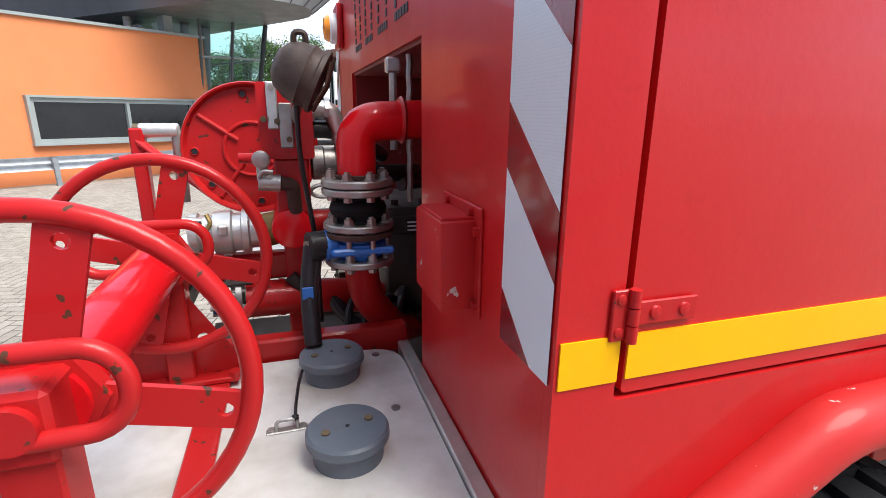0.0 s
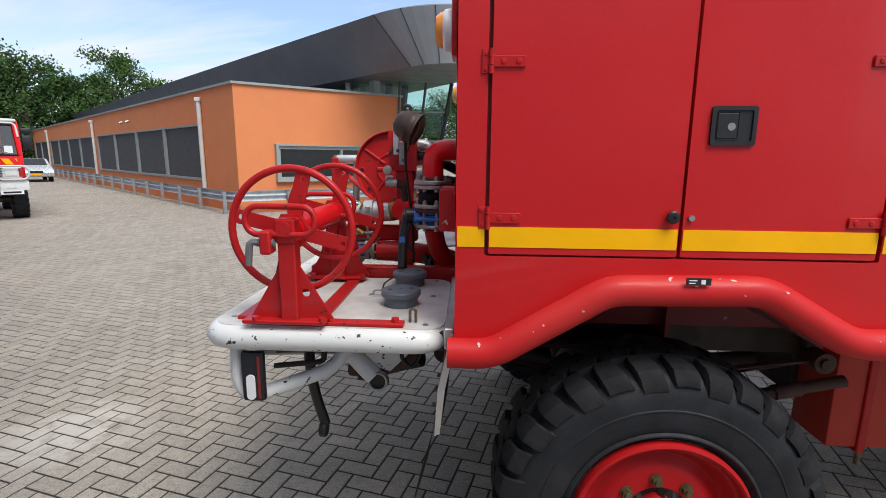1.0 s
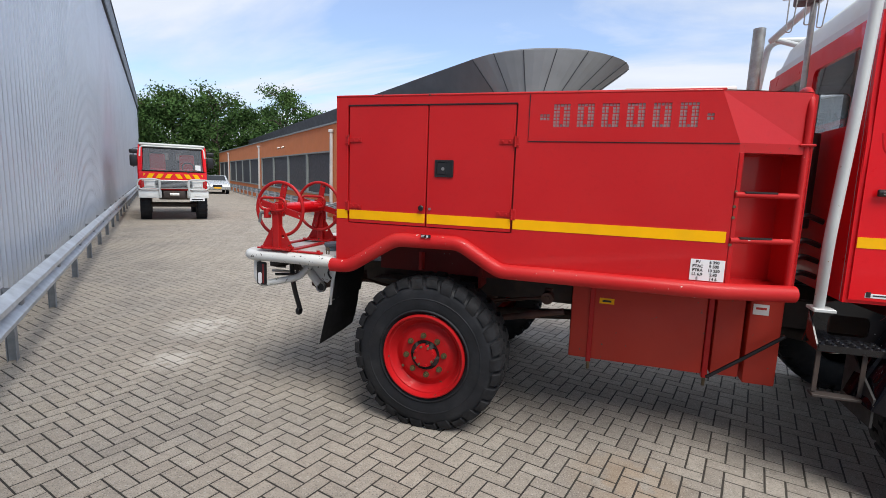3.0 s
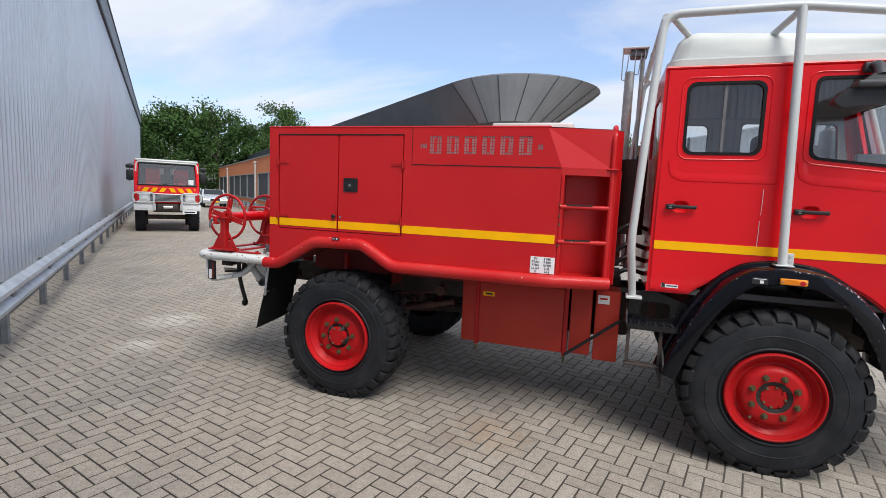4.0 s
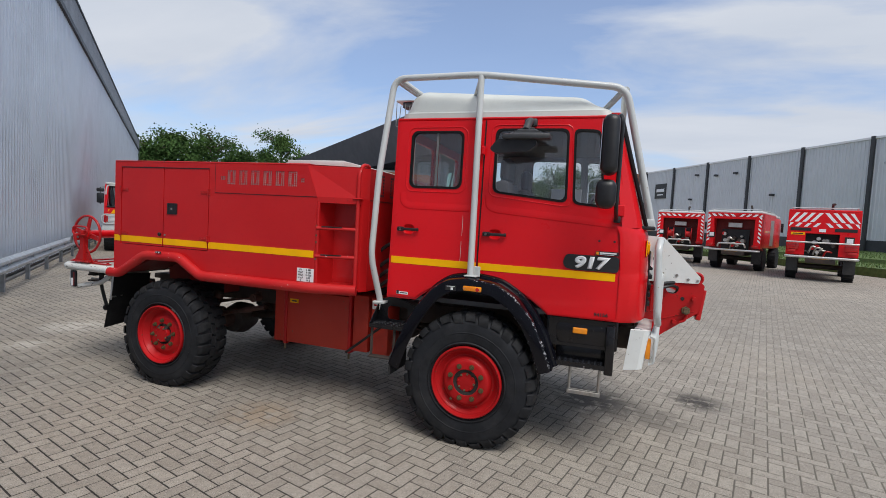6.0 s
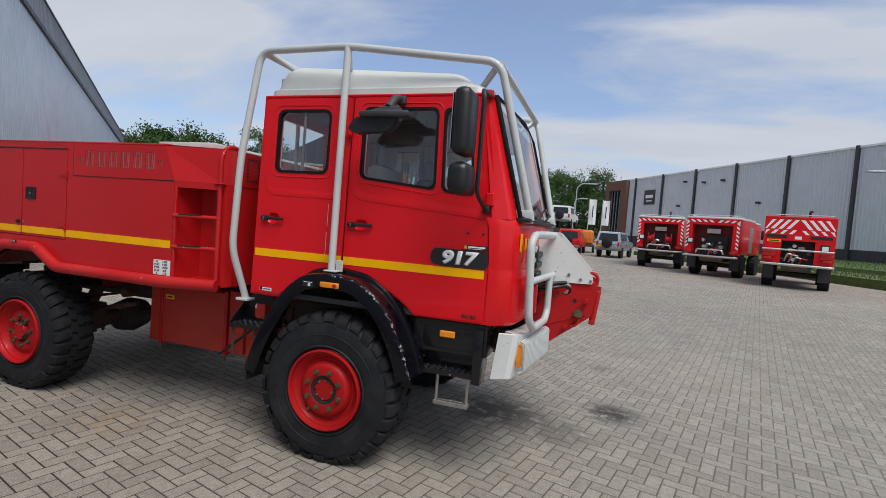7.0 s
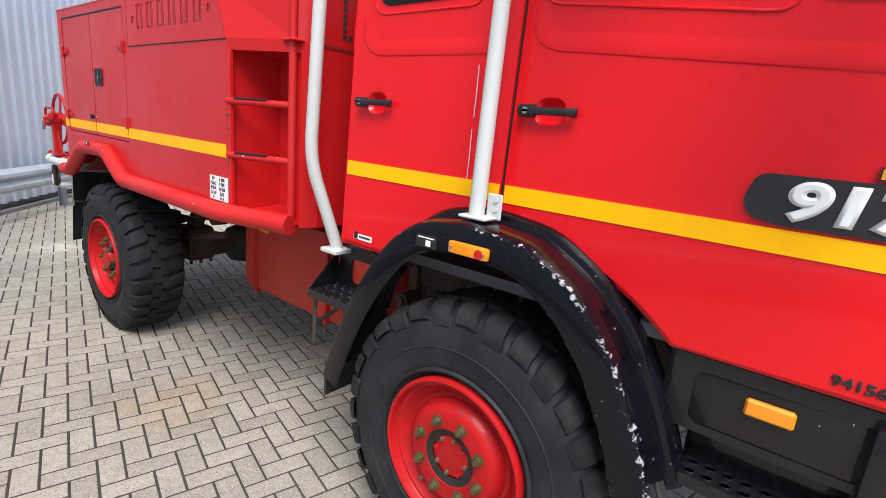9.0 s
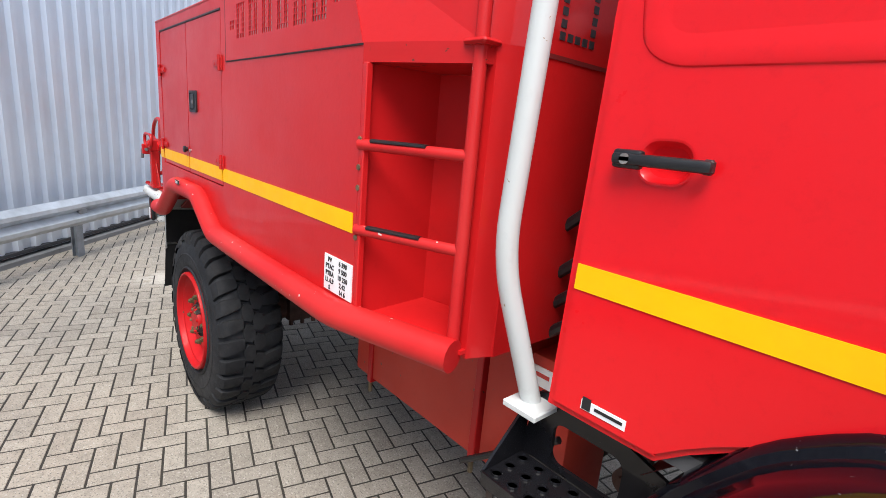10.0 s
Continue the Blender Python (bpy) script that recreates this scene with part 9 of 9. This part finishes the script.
        for s in (1, -1):
            for k in range(7):
                z0 = 1.35 + 0.19 * k
                a, b = s * (W - 0.02), s * (W - 0.14)
                bs = bmesh.new()
                bs.faces.new([bs.verts.new((xb - 0.004, p, q)) for p, q in ((a, z0), (b, z0 + 0.09), (b, z0 + 0.185), (a, z0 + 0.095))])
                part("tape_bar", bs, LABEL_WHITE, g, smooth=False)
        part("bay_rack", B(xb + 0.3, xb + 0.34, -0.3, 0.3, 2.1, 2.32, 0.006, 1), ALU, g)
        if variant == "reels":
            for y in (0.45, -0.45):
                rl2 = L([(-0.16, 0.0), (-0.16, 0.34), (-0.13, 0.36), (-0.12, 0.16), (0.12, 0.16), (0.13, 0.36), (0.16, 0.34), (0.16, 0.0)], (xb + 0.05, y, 1.62), "y", 28)
                part("hose_reel", rl2, RED_WORN, g, "red hose reel")
    part("panel_sign", B(xb - 0.02, xb - 0.005, -1.02, -0.72, 1.58, 1.86) if variant == "chevron" else B(xb - 0.02, xb - 0.005, 0.80, 1.08, 1.55, 1.83), INK, g, "square black and white sign")
    y0 = -0.98 if variant == "chevron" else 0.84
    part("sign_face", B(xb - 0.024, xb - 0.0205, y0, y0 + 0.2, 1.62, 1.80), LABEL_WHITE, g, smooth=False)
    rng = random.Random(7 if variant == "chevron" else 11)
    for k in range(14):
        y, z = rng.uniform(-0.42, 0.42), rng.uniform(1.15, 1.78)
        pm = bmesh.new()
        if k % 3:
            rod(pm, (xb + 0.1, y, z), (xb + 0.5, y + rng.uniform(-0.1, 0.1), z), rng.uniform(0.05, 0.1), n=14)
        else:
            sweep(pm, round_path([(xb + 0.15, y, z), (xb + 0.1, y + 0.2, z + 0.05), (xb + 0.2, y + 0.3, z - 0.25)], 0.08), 0.035, 10)
        part("pump_fitting", pm, (STEEL, ALU, CHASSIS, RED_WORN)[k % 4], g)
    part("pump_bay", B(xb + 0.5, xb + 0.55, -0.6, 0.6, 0.95, 2.0), INK, g)
    bb = bmesh.new()
    sweep(bb, round_path([(xb - 0.1, -W, 0.98), (xb - 0.2, -W + 0.1, 0.98), (xb - 0.2, W - 0.1, 0.98), (xb - 0.1, W, 0.98)], 0.08), 0.05, 12)
    if variant != "chevron":
        sweep(bb, round_path([(xb - 0.2, -0.6, 1.12), (xb - 0.26, -0.55, 1.30), (xb - 0.26, 0.55, 1.30), (xb - 0.2, 0.6, 1.12)], 0.1), 0.04, 12)
    else:
        sweep(bb, [(xb - 0.12, -W, 1.58), (xb - 0.12, W, 1.58)], 0.035, 10)
    part("rear_bumper", bb, ALU, g, "pale metal rear bumper tube")
    for s in (1, -1):
        part("tail_lamp", B(xb - 0.12, xb - 0.04, s * 0.98 - 0.14, s * 0.98 + 0.14, 1.16, 1.26, 0.01), RED_LENS, g, "red tail lamp")
        part("mudflap", B(xb + 0.5, xb + 0.53, s * 0.95 - 0.2, s * 0.95 + 0.2, 0.35, 0.95), FLAP, g)
    pb = part("number_plate", B(xb - 0.18, xb - 0.15, -0.27, 0.27, 0.92, 1.03), YELLOW, g, "yellow number plate", smooth=False)
    part("plate_bars", B(xb - 0.185, xb - 0.181, -0.2, 0.2, 0.955, 0.995), INK, pb, smooth=False)
    mon = bmesh.new()
    rod(mon, (0.8, -0.3, H - 0.05), (0.8, -0.3, H + 0.2), 0.05, n=10)
    sweep(mon, round_path([(0.8, -0.3, H + 0.2), (0.7, -0.3, H + 0.3), (0.4, -0.35, H + 0.28)], 0.1), 0.05, 10)
    part("monitor", mon, CHASSIS, g, "dark water monitor on the roof")
    return g


placed(rear_fire_truck("red fire truck with white chevrons across its rear", "chevron"), 12.75, 21.4, 72)
placed(rear_fire_truck("red fire truck with white roof and open rear pump bay", "open"), 10.4, 24.8, 66)
placed(rear_fire_truck("red fire truck with hose reels in its open rear bay", "reels"), 8.1, 28.2, 80)


def front_fire_truck():
    """A forward-control fire truck seen from the front."""
    g = thing("fire_truck", (0, 0, 0), "red fire truck with white roof, white bumper and yellow chevrons", "fire truck")
    for y in (1.12, -1.12):
        for x in (0.0, -3.4):
            plain_wheel(g, x, y, 0.55, 0.36)
    part("axle", R((0, -0.9, 0.55), (0, 0.9, 0.55), 0.09), CHASSIS, g)
    part("chassis", B(-4.2, 0.7, -0.5, 0.5, 0.65, 0.95, 0.02), CHASSIS, g)
    def slope(z, off):
        return 0.82 - (z - 1.62) * 0.2366 + off
    low = bmesh.new()
    plate(low, [(0.80, 1.0), (0.84, 1.35), (0.82, 1.62), (slope(1.70, 0.0), 1.70), (-1.1, 1.70), (-1.1, 1.0)], [], -1.1, 2.2)
    part("cab", low, RED_CAB, g)
    for s in (1, -1):
        a, b = sorted((s * 1.10, s * 1.05))
        part("cab_side", P([(-1.1, 1.70), (slope(1.70, 0.0), 1.70), (slope(2.55, 0.0), 2.55), (0.48, 2.64), (-1.1, 2.64)], [[(-0.35, 1.78), (0.62, 1.78), (0.48, 2.45), (-0.35, 2.45)]], a, b - a), RED_CAB, g)
        part("side_window", pane([(-0.36, 1.77), (0.63, 1.77), (0.49, 2.46), (-0.36, 2.46)], s * 1.075), GLASS, g)
        part("pillar", S([(slope(1.70, -0.02), s * 1.035, 1.70), (slope(2.56, -0.02), s * 1.0, 2.56)], 0.05, 8), RED_CAB, g)
        st = B(-0.45, 0.0, s * 0.5 - 0.27, s * 0.5 + 0.27, 1.55, 1.80, 0.05)
        box(st, -0.55, -0.40, s * 0.5 - 0.27, s * 0.5 + 0.27, 1.70, 2.36, 0.06)
        part("seat", st, RED_CAB, g, "red seat")
        part("headrest", B(-0.52, -0.42, s * 0.22 - 0.11, s * 0.22 + 0.11, 2.12, 2.40, 0.04), STEEL, g)
    part("cab_back", B(-1.1, -1.06, -1.05, 1.05, 1.70, 2.64), DARK_TRIM, g, smooth=False)
    part("dashboard", B(0.25, 0.74, -1.04, 1.04, 1.60, 1.74, 0.05), DARK_TRIM, g)
    part("steering_ring", S([(0.36 + 0.06 * math.sin(k * 0.3927), 0.5 + 0.2 * math.cos(k * 0.3927), 1.86 + 0.17 * math.sin(k * 0.3927)) for k in range(16)], 0.018, 8, closed=True), INK, g)
    part("cab_roof", B(-1.05, slope(2.58, 0.0), -1.08, 1.08, 2.60, 2.70, 0.045, 3), WHITE_ROOF, g, "white cab roof")
    part("roof_rim", S(round_path([(slope(2.2, 0.012), -1.06, 2.2), (slope(2.58, 0.012), -1.03, 2.58), (slope(2.58, 0.012), 1.03, 2.58), (slope(2.2, 0.012), 1.06, 2.2)], 0.12, 5), 0.028, 10), WHITE_ROOF, g)
    part("body", B(-4.3, -1.25, -1.2, 1.2, 1.1, 2.50, 0.03), RED_CAB, g)
    wsb = bmesh.new()
    wsb.faces.new([wsb.verts.new(p) for p in ((slope(1.72, 0.012), -0.98, 1.72), (slope(1.72, 0.012), 0.98, 1.72), (slope(2.5, 0.012), 0.94, 2.5), (slope(2.5, 0.012), -0.94, 2.5))])
    part("windscreen", wsb, GLASS, g, "windscreen mirroring the sky", smooth=False)
    part("windscreen_seal", S([(slope(1.70, 0.014), -1.0, 1.70), (slope(1.70, 0.014), 1.0, 1.70), (slope(2.52, 0.014), 0.96, 2.52), (slope(2.52, 0.014), -0.96, 2.52)], 0.022, 8, closed=True), RUBBER_SEAL, g)
    part("screen_sticker", B(0.80, 0.812, 0.72, 0.9, 1.75, 1.95), LABEL_WHITE, g)
    for y in (-0.3, 0.45):
        part("wiper", S([(0.84, y, 1.66), (0.80, y + 0.35, 1.78)], 0.012, 6), INK, g)
    for s in (1, -1):
        for k in range(4):
            y0 = s * (0.03 + 0.29 * k)
            wd = 0.17 if k < 3 else 0.06
            pts = [(y0, 1.60), (y0 + s * wd, 1.60), (y0 + s * (wd + 0.10), 1.44), (y0 + s * 0.10, 1.44)] if k < 3 else [(y0, 1.60), (y0 + s * wd, 1.60), (y0 + s * wd, 1.50)]
            part("chevron_bar", P(pts, [], 0.841, 0.005, "yz"), YELLOW, g, "yellow reflective bar", smooth=False)
    part("front_face", B(0.82, 0.90, -1.02, 1.02, 1.06, 1.38, 0.03, 2), WHITE, g, "white front panel")
    gl = bmesh.new()
    for k in range(6):
        box(gl, 0.90, 0.915, -0.6, 0.6, 1.10 + 0.045 * k, 1.122 + 0.045 * k)
    part("grille", gl, INK, g)
    for s in (1, -1):
        part("head_lamp", B(0.89, 0.925, s * 0.78 - 0.13, s * 0.78 + 0.13, 1.13, 1.3, 0.01), CLEAR_LENS, g)
        part("indicator", B(0.86, 0.91, s * 1.0 - 0.05, s * 1.0 + 0.05, 1.1, 1.34, 0.01), RED_LENS, g)
        bl = bmesh.new()
        sweep(bl, [(0.98, s * y, z) for y, z in rrect(0.45, 1.16, 1.03, 1.40, 0.15, 5)], 0.03, 10, closed=True)
        part("lamp_guard", bl, WHITE_TUBE, g, "white tube lamp guard")
        part("guard_leg", R((0.98, s * 0.48, 0.78), (0.98, s * 0.48, 1.4), 0.035), WHITE_TUBE, g)
        a, b = sorted((s * 0.42, s * 1.14))
        bp = part("bumper", B(0.72, 0.95, a, b, 0.72, 0.99, 0.02), WHITE, g, "white bumper half")
        part("fog_lamp", B(0.945, 0.965, s * 0.75 - 0.1, s * 0.75 + 0.1, 0.80, 0.90), CLEAR_LENS, bp)
        mr2 = part("mirror", B(0.55, 0.68, s * 1.25 - 0.12, s * 1.25 + 0.12, 1.85, 2.25, 0.04), BLACK_PLASTIC, g)
        part("mirror", B(0.55, 0.68, s * 1.25 - 0.13, s * 1.25 + 0.13, 2.30, 2.45, 0.04), BLACK_PLASTIC, g)
        part("mirror_arm", S([(0.5, s * 1.08, 2.5), (0.6, s * 1.25, 2.48), (0.6, s * 1.25, 1.8)], 0.018, 6), BLACK_PLASTIC, mr2)
    part("winch", B(0.75, 0.92, -0.36, 0.36, 0.72, 0.98, 0.02), CHASSIS, g)
    part("winch_drum", R((0.93, -0.15, 0.85), (0.93, 0.15, 0.85), 0.06), ALU, g)
    npl = part("number_plate", B(0.96, 0.968, 0.5, 1.0, 0.62, 0.73), LABEL_WHITE, g, "white number plate", smooth=False)
    part("plate_bars", B(0.969, 0.972, 0.56, 0.94, 0.65, 0.70), INK, npl, smooth=False)
    return g


def raise_body(ob, h):
    for child in ob.children:
        if not child.name.startswith(("wheel", "axle")):
            child.location.z += h
    return ob


front_truck = placed(raise_body(front_fire_truck(), 0.12), -13.47, 10.59, math.degrees(math.atan2(-D.y, -D.x)))
front_truck.matrix_basis = front_truck.matrix_basis @ Matrix.Diagonal((0.92, 0.92, 0.92, 1))


def car(label, paint, style, roof_paint=None):
    """A parked car or 4x4, facing +x, seen mostly from one end."""
    g = thing("car", (0, 0, 0), label, "car")
    if style == "saloon":
        prof = [(-2.15, 0.35), (-2.2, 0.75), (-2.0, 0.92), (-1.35, 0.98), (-0.75, 1.38), (0.35, 1.42), (1.05, 0.98), (1.95, 0.82), (2.15, 0.6), (2.12, 0.32)]
        r, wheels = 0.31, (-1.35, 1.35)
        glass_z = (0.98, 1.34)
    else:
        prof = [(-2.0, 0.55), (-2.05, 1.0), (-2.0, 1.15), (-1.9, 1.80), (-1.8, 1.86), (0.1, 1.86), (0.55, 1.25), (1.75, 1.15), (1.95, 0.95), (1.95, 0.55)]
        r, wheels = 0.38, (-1.3, 1.3)
        glass_z = (1.22, 1.72)
    w = 0.86
    bm = bmesh.new()
    plate(bm, round_poly(prof, 0.08), [], -w, 2 * w)
    for v in bm.verts:
        if v.co.z > glass_z[0]:
            v.co.y *= 1 - 0.12 * (v.co.z - glass_z[0]) / 0.5
    part("body", bm, paint, g)
    if roof_paint:
        part("roof", B(-1.8, 0.1, -w * 0.8, w * 0.8, 1.855, 1.90, 0.02), roof_paint, g)
    for x in wheels:
        for y in (w + 0.01, -w - 0.01):
            plain_wheel(g, x, y, r, 0.2, STEEL)
    xe = -2.06 if style != "saloon" else 2.1
    for s in (1, -1):
        a, b = sorted((s * (w - 0.03), s * (w * 0.94)))
        x0, x1 = (-1.75, 0.05) if style != "saloon" else (-0.7, 0.4)
        side = bmesh.new()
        n2 = 3
        for k in range(n2):
            u0, u1 = x0 + (x1 - x0) * k / n2 + 0.04, x0 + (x1 - x0) * (k + 1) / n2 - 0.04
            vs = [side.verts.new(p) for p in ((u0, s * (w + 0.003), glass_z[0] + 0.02), (u1, s * (w + 0.003), glass_z[0] + 0.02), (u1, s * (w * 0.885 + 0.01), glass_z[1]), (u0, s * (w * 0.885 + 0.01), glass_z[1]))]
            side.faces.new(vs)
        part("side_window", side, DARK_GLASS, g, smooth=False)
    if style != "saloon":
        rear = bmesh.new()
        vs = [rear.verts.new(p) for p in ((-2.035, -0.68, 1.22), (-2.035, 0.68, 1.22), (-1.925, 0.60, 1.72), (-1.925, -0.60, 1.72))]
        rear.faces.new(vs)
        part("rear_window", rear, DARK_GLASS, g, smooth=False)
        part("spare_wheel", L([(0.0, 0.34), (-0.02, 0.36), (-0.18, 0.36), (-0.22, 0.30), (-0.22, 0.0)], (-2.05, 0.05, 1.05), "x", 24), RUBBER, g, "spare wheel on the tailgate")
        part("bumper", B(-2.2, -2.0, -0.84, 0.84, 0.5, 0.68, 0.03), TRIM_GREY, g)
        part("number_plate", B(-2.06, -2.05, 0.4, 0.75, 0.75, 0.85), YELLOW, g)
        for s in (1, -1):
            part("tail_lamp", B(-2.07, -2.02, s * 0.74 - 0.07, s * 0.74 + 0.07, 0.85, 1.15, 0.01), RED_LENS, g)
    else:
        wd = bmesh.new()
        vs = [wd.verts.new(p) for p in ((1.0, -0.72, 1.03), (1.0, 0.72, 1.03), (0.42, 0.66, 1.40), (0.42, -0.66, 1.40))]
        wd.faces.new(vs)
        part("windscreen", wd, DARK_GLASS, g, smooth=False)
        for s in (1, -1):
            part("head_lamp", B(2.02, 2.12, s * 0.62 - 0.16, s * 0.62 + 0.16, 0.62, 0.76, 0.02), CLEAR_LENS, g)
        part("grille", B(2.10, 2.16, -0.35, 0.35, 0.55, 0.7, 0.01), INK, g)
        part("number_plate", B(2.155, 2.165, -0.25, 0.25, 0.42, 0.52), YELLOW, g)
    return g


face = math.degrees(math.atan2(-D.y, -D.x))
placed(car("silver saloon car parked behind the other fire truck", CAR_SILVER, "saloon"), -28.7, 28.83, face)
placed(car("silver saloon car parked at the yard's far end", CAR_SILVER, "saloon"), -35.7, 33.6, face)
placed(car("silver four-wheel-drive car with a spare wheel on the back", CAR_SILVER, "jeep"), 5.7, 36.0, 75)
placed(car("small red four-wheel-drive car with a spare wheel", RED_CAB, "jeep"), 2.5, 37.0, 86)
white_car = placed(car("white four-wheel-drive car with a spare wheel on a flatbed", WHITE, "jeep"), 1.3, 42.5, 84)
white_car.matrix_basis = Matrix.Translation((0, 0, 2.0)) @ white_car.matrix_basis
bed = thing("flatbed_truck", (1.3, 43.0, -0.5), "dark flatbed truck carrying a white car", "truck")
part("bed", B(0.2, 2.4, 40.2, 46.5, 0.75, 1.42, 0.03), CHASSIS, bed)
for x in (0.45, 2.15):
    part("wheel", R((x - 0.14, 41.2, 0.0), (x + 0.14, 41.2, 0.0), 0.48, n=20), RUBBER, bed)
    part("wheel", R((x - 0.14, 45.0, 0.0), (x + 0.14, 45.0, 0.0), 0.48, n=20), RUBBER, bed)
part("frame", B(0.7, 1.9, 40.4, 46.3, 0.1, 0.76, 0.02), CHASSIS, bed)
bed.location.z += gz(1.3, 43.0) + 0.48
placed(car("dark estate car parked beyond the pump bay", CAR_DARK, "jeep"), 1.2, 27.0, 84)
tarp = thing("tarpaulin_load", (3.0, 40.5, 0), "orange tarpaulin over a load on a trailer", "load")
part("tarp", B(2.2, 4.0, 39.5, 41.5, 0.7, 1.9, 0.2, 3), CAR_ORANGE, tarp)
part("trailer", B(2.1, 4.1, 39.4, 41.6, 0.5, 0.7, 0.02), CHASSIS, tarp)
for x in (2.15, 4.05):
    part("wheel", R((x - 0.1, 40.5, 0.3), (x + 0.1, 40.5, 0.3), 0.3, n=20), RUBBER, tarp)
tarp.location.z += gz(3.0, 40.5)

# flags and street lamps
for x, y in ((3.5, 54.0), (4.9, 55.5)):
    fg = thing("flag", (x, y, 0), "tall white banner flag with dark lettering on a pole", "flag", "flags by the entrance")
    part("pole", R((x - 0.55, y, 0), (x - 0.55, y, 5.4), 0.05, n=10), ALU, fg)
    fl = bmesh.new()
    rows_f = [[fl.verts.new((x - 0.5 + 0.72 * i / 4, y + 0.06 * math.sin(i * 1.4 + j), 2.5 + 2.8 * j / 6)) for i in range(5)] for j in range(7)]
    for j in range(6):
        for i in range(4):
            fl.faces.new((rows_f[j][i], rows_f[j][i + 1], rows_f[j + 1][i + 1], rows_f[j + 1][i]))
    cloth = part("cloth", fl, LABEL_WHITE, fg)
    part("lettering", B(x - 0.19, x - 0.09, y - 0.09, y - 0.08, 3.3, 4.6), CAR_DARK, cloth, smooth=False)
    fg.location.z += gz(x, y)
for x, y, h, dx in ((1.2, 58.0, 7.4, 1.8), (0.4, 68.0, 6.2, 1.4), (21.5, 33.0, 6.4, -1.6)):
    ls = thing("street_lamp", (x, y, 0), "grey curved street lamp", "street lamp")
    part("pole", S(round_path([(x, y, -0.1), (x, y, h - 0.5), (x + dx * 0.3, y, h), (x + dx, y, h)], 0.5), 0.055, 10), GALV, ls)
    part("lamp_head", B(min(x + dx * 0.7, x + dx * 1.25), max(x + dx * 0.7, x + dx * 1.25), y - 0.14, y + 0.14, h - 0.05, h + 0.07, 0.03), GALV, ls)
    ls.location.z += gz(x, y)


# ---- paving blocks, last ----
def build_paving():
    ca, sa, c = math.cos(PAVE_TURN), math.sin(PAVE_TURN), PAVE_CELL
    gap, ht = 0.0055, 0.006
    near = (0.55, 4.05, -2.35, -0.45)
    rng = np.random.RandomState(3)
    blocks = []
    n = 190
    for i in range(-n, n):
        for j in range(-n, n):
            k = (i + j) % 4
            if k == 2:
                u0, u1, v0, v1 = i, i + 2, j, j + 1
            elif k == 0:
                u0, u1, v0, v1 = i, i + 1, j, j + 2
            else:
                continue
            cu, cv = ((u0 + u1) / 2 + PAVE_OFF[0]) * c, ((v0 + v1) / 2 + PAVE_OFF[1]) * c
            x, y = cu * ca - cv * sa, cu * sa + cv * ca
            if not (ZONE[0] - 0.1 < x < ZONE[1] + 0.1 and ZONE[2] - 0.1 < y < ZONE[3] + 0.1) or 0.665 * x + 0.747 * y < -3.15:
                continue
            blocks.append((x, y, k == 2))

    def shape(hl, hw):
        b = 0.002
        pts = [(sx * hl, sy * hw, -ht) for sx, sy in ((-1, -1), (1, -1), (1, 1), (-1, 1))]
        pts += [(sx * hl, sy * hw, -b) for sx, sy in ((-1, -1), (1, -1), (1, 1), (-1, 1))]
        pts += [(sx * (hl - b), sy * (hw - b), 0.0) for sx, sy in ((-1, -1), (1, -1), (1, 1), (-1, 1))]
        return np.array(pts)
    faces = [(8, 9, 10, 11)] + [(4 + q, 4 + (q + 1) % 4, 8 + (q + 1) % 4, 8 + q) for q in range(4)] + [(q, (q + 1) % 4, 4 + (q + 1) % 4, 4 + q) for q in range(4)]
    base = shape(c - gap, c / 2 - gap)
    me = bpy.data.meshes.new("paving_block")
    me.from_pydata([tuple(p) for p in base], [], faces)
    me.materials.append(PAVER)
    singles, rest = [], []
    for b in blocks:
        (singles if near[0] < b[0] < near[1] and near[2] < b[1] < near[3] and len(singles) < 300 else rest).append(b)
    for x, y, flat in singles:
        ob = new("paving_block", me)
        ob.parent = ground
        ob.location = (x, y, gz(x, y) + rng.uniform(-0.0007, 0.0007))
        ob.rotation_euler = (rng.uniform(-0.004, 0.004), rng.uniform(-0.004, 0.004), PAVE_TURN + (0 if flat else math.pi / 2))
    xs = np.array([b[0] for b in rest])
    ys = np.array([b[1] for b in rest])
    turn = np.array([PAVE_TURN + (0 if b[2] else math.pi / 2) for b in rest])
    zs = np.array([gz(b[0], b[1]) for b in rest]) + rng.uniform(-0.0007, 0.0007, len(rest))
    tilt = rng.uniform(-0.004, 0.004, (len(rest), 2))
    co, si = np.cos(turn)[:, None], np.sin(turn)[:, None]
    px = xs[:, None] + base[None, :, 0] * co - base[None, :, 1] * si
    py = ys[:, None] + base[None, :, 0] * si + base[None, :, 1] * co
    pz = zs[:, None] + base[None, :, 2] + tilt[:, :1] * base[None, :, 0] + tilt[:, 1:] * base[None, :, 1]
    verts = np.stack([px, py, pz], -1).reshape(-1, 3)
    fa = (np.array(faces)[None] + (np.arange(len(rest)) * 12)[:, None, None]).reshape(-1, 4)
    big = bpy.data.meshes.new("paving_blocks")
    big.from_pydata(verts.tolist(), [], fa.tolist())
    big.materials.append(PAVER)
    ob = new("paving_blocks", big)
    ob.parent = ground
    tagged(ob, kind="stuff")


build_paving()
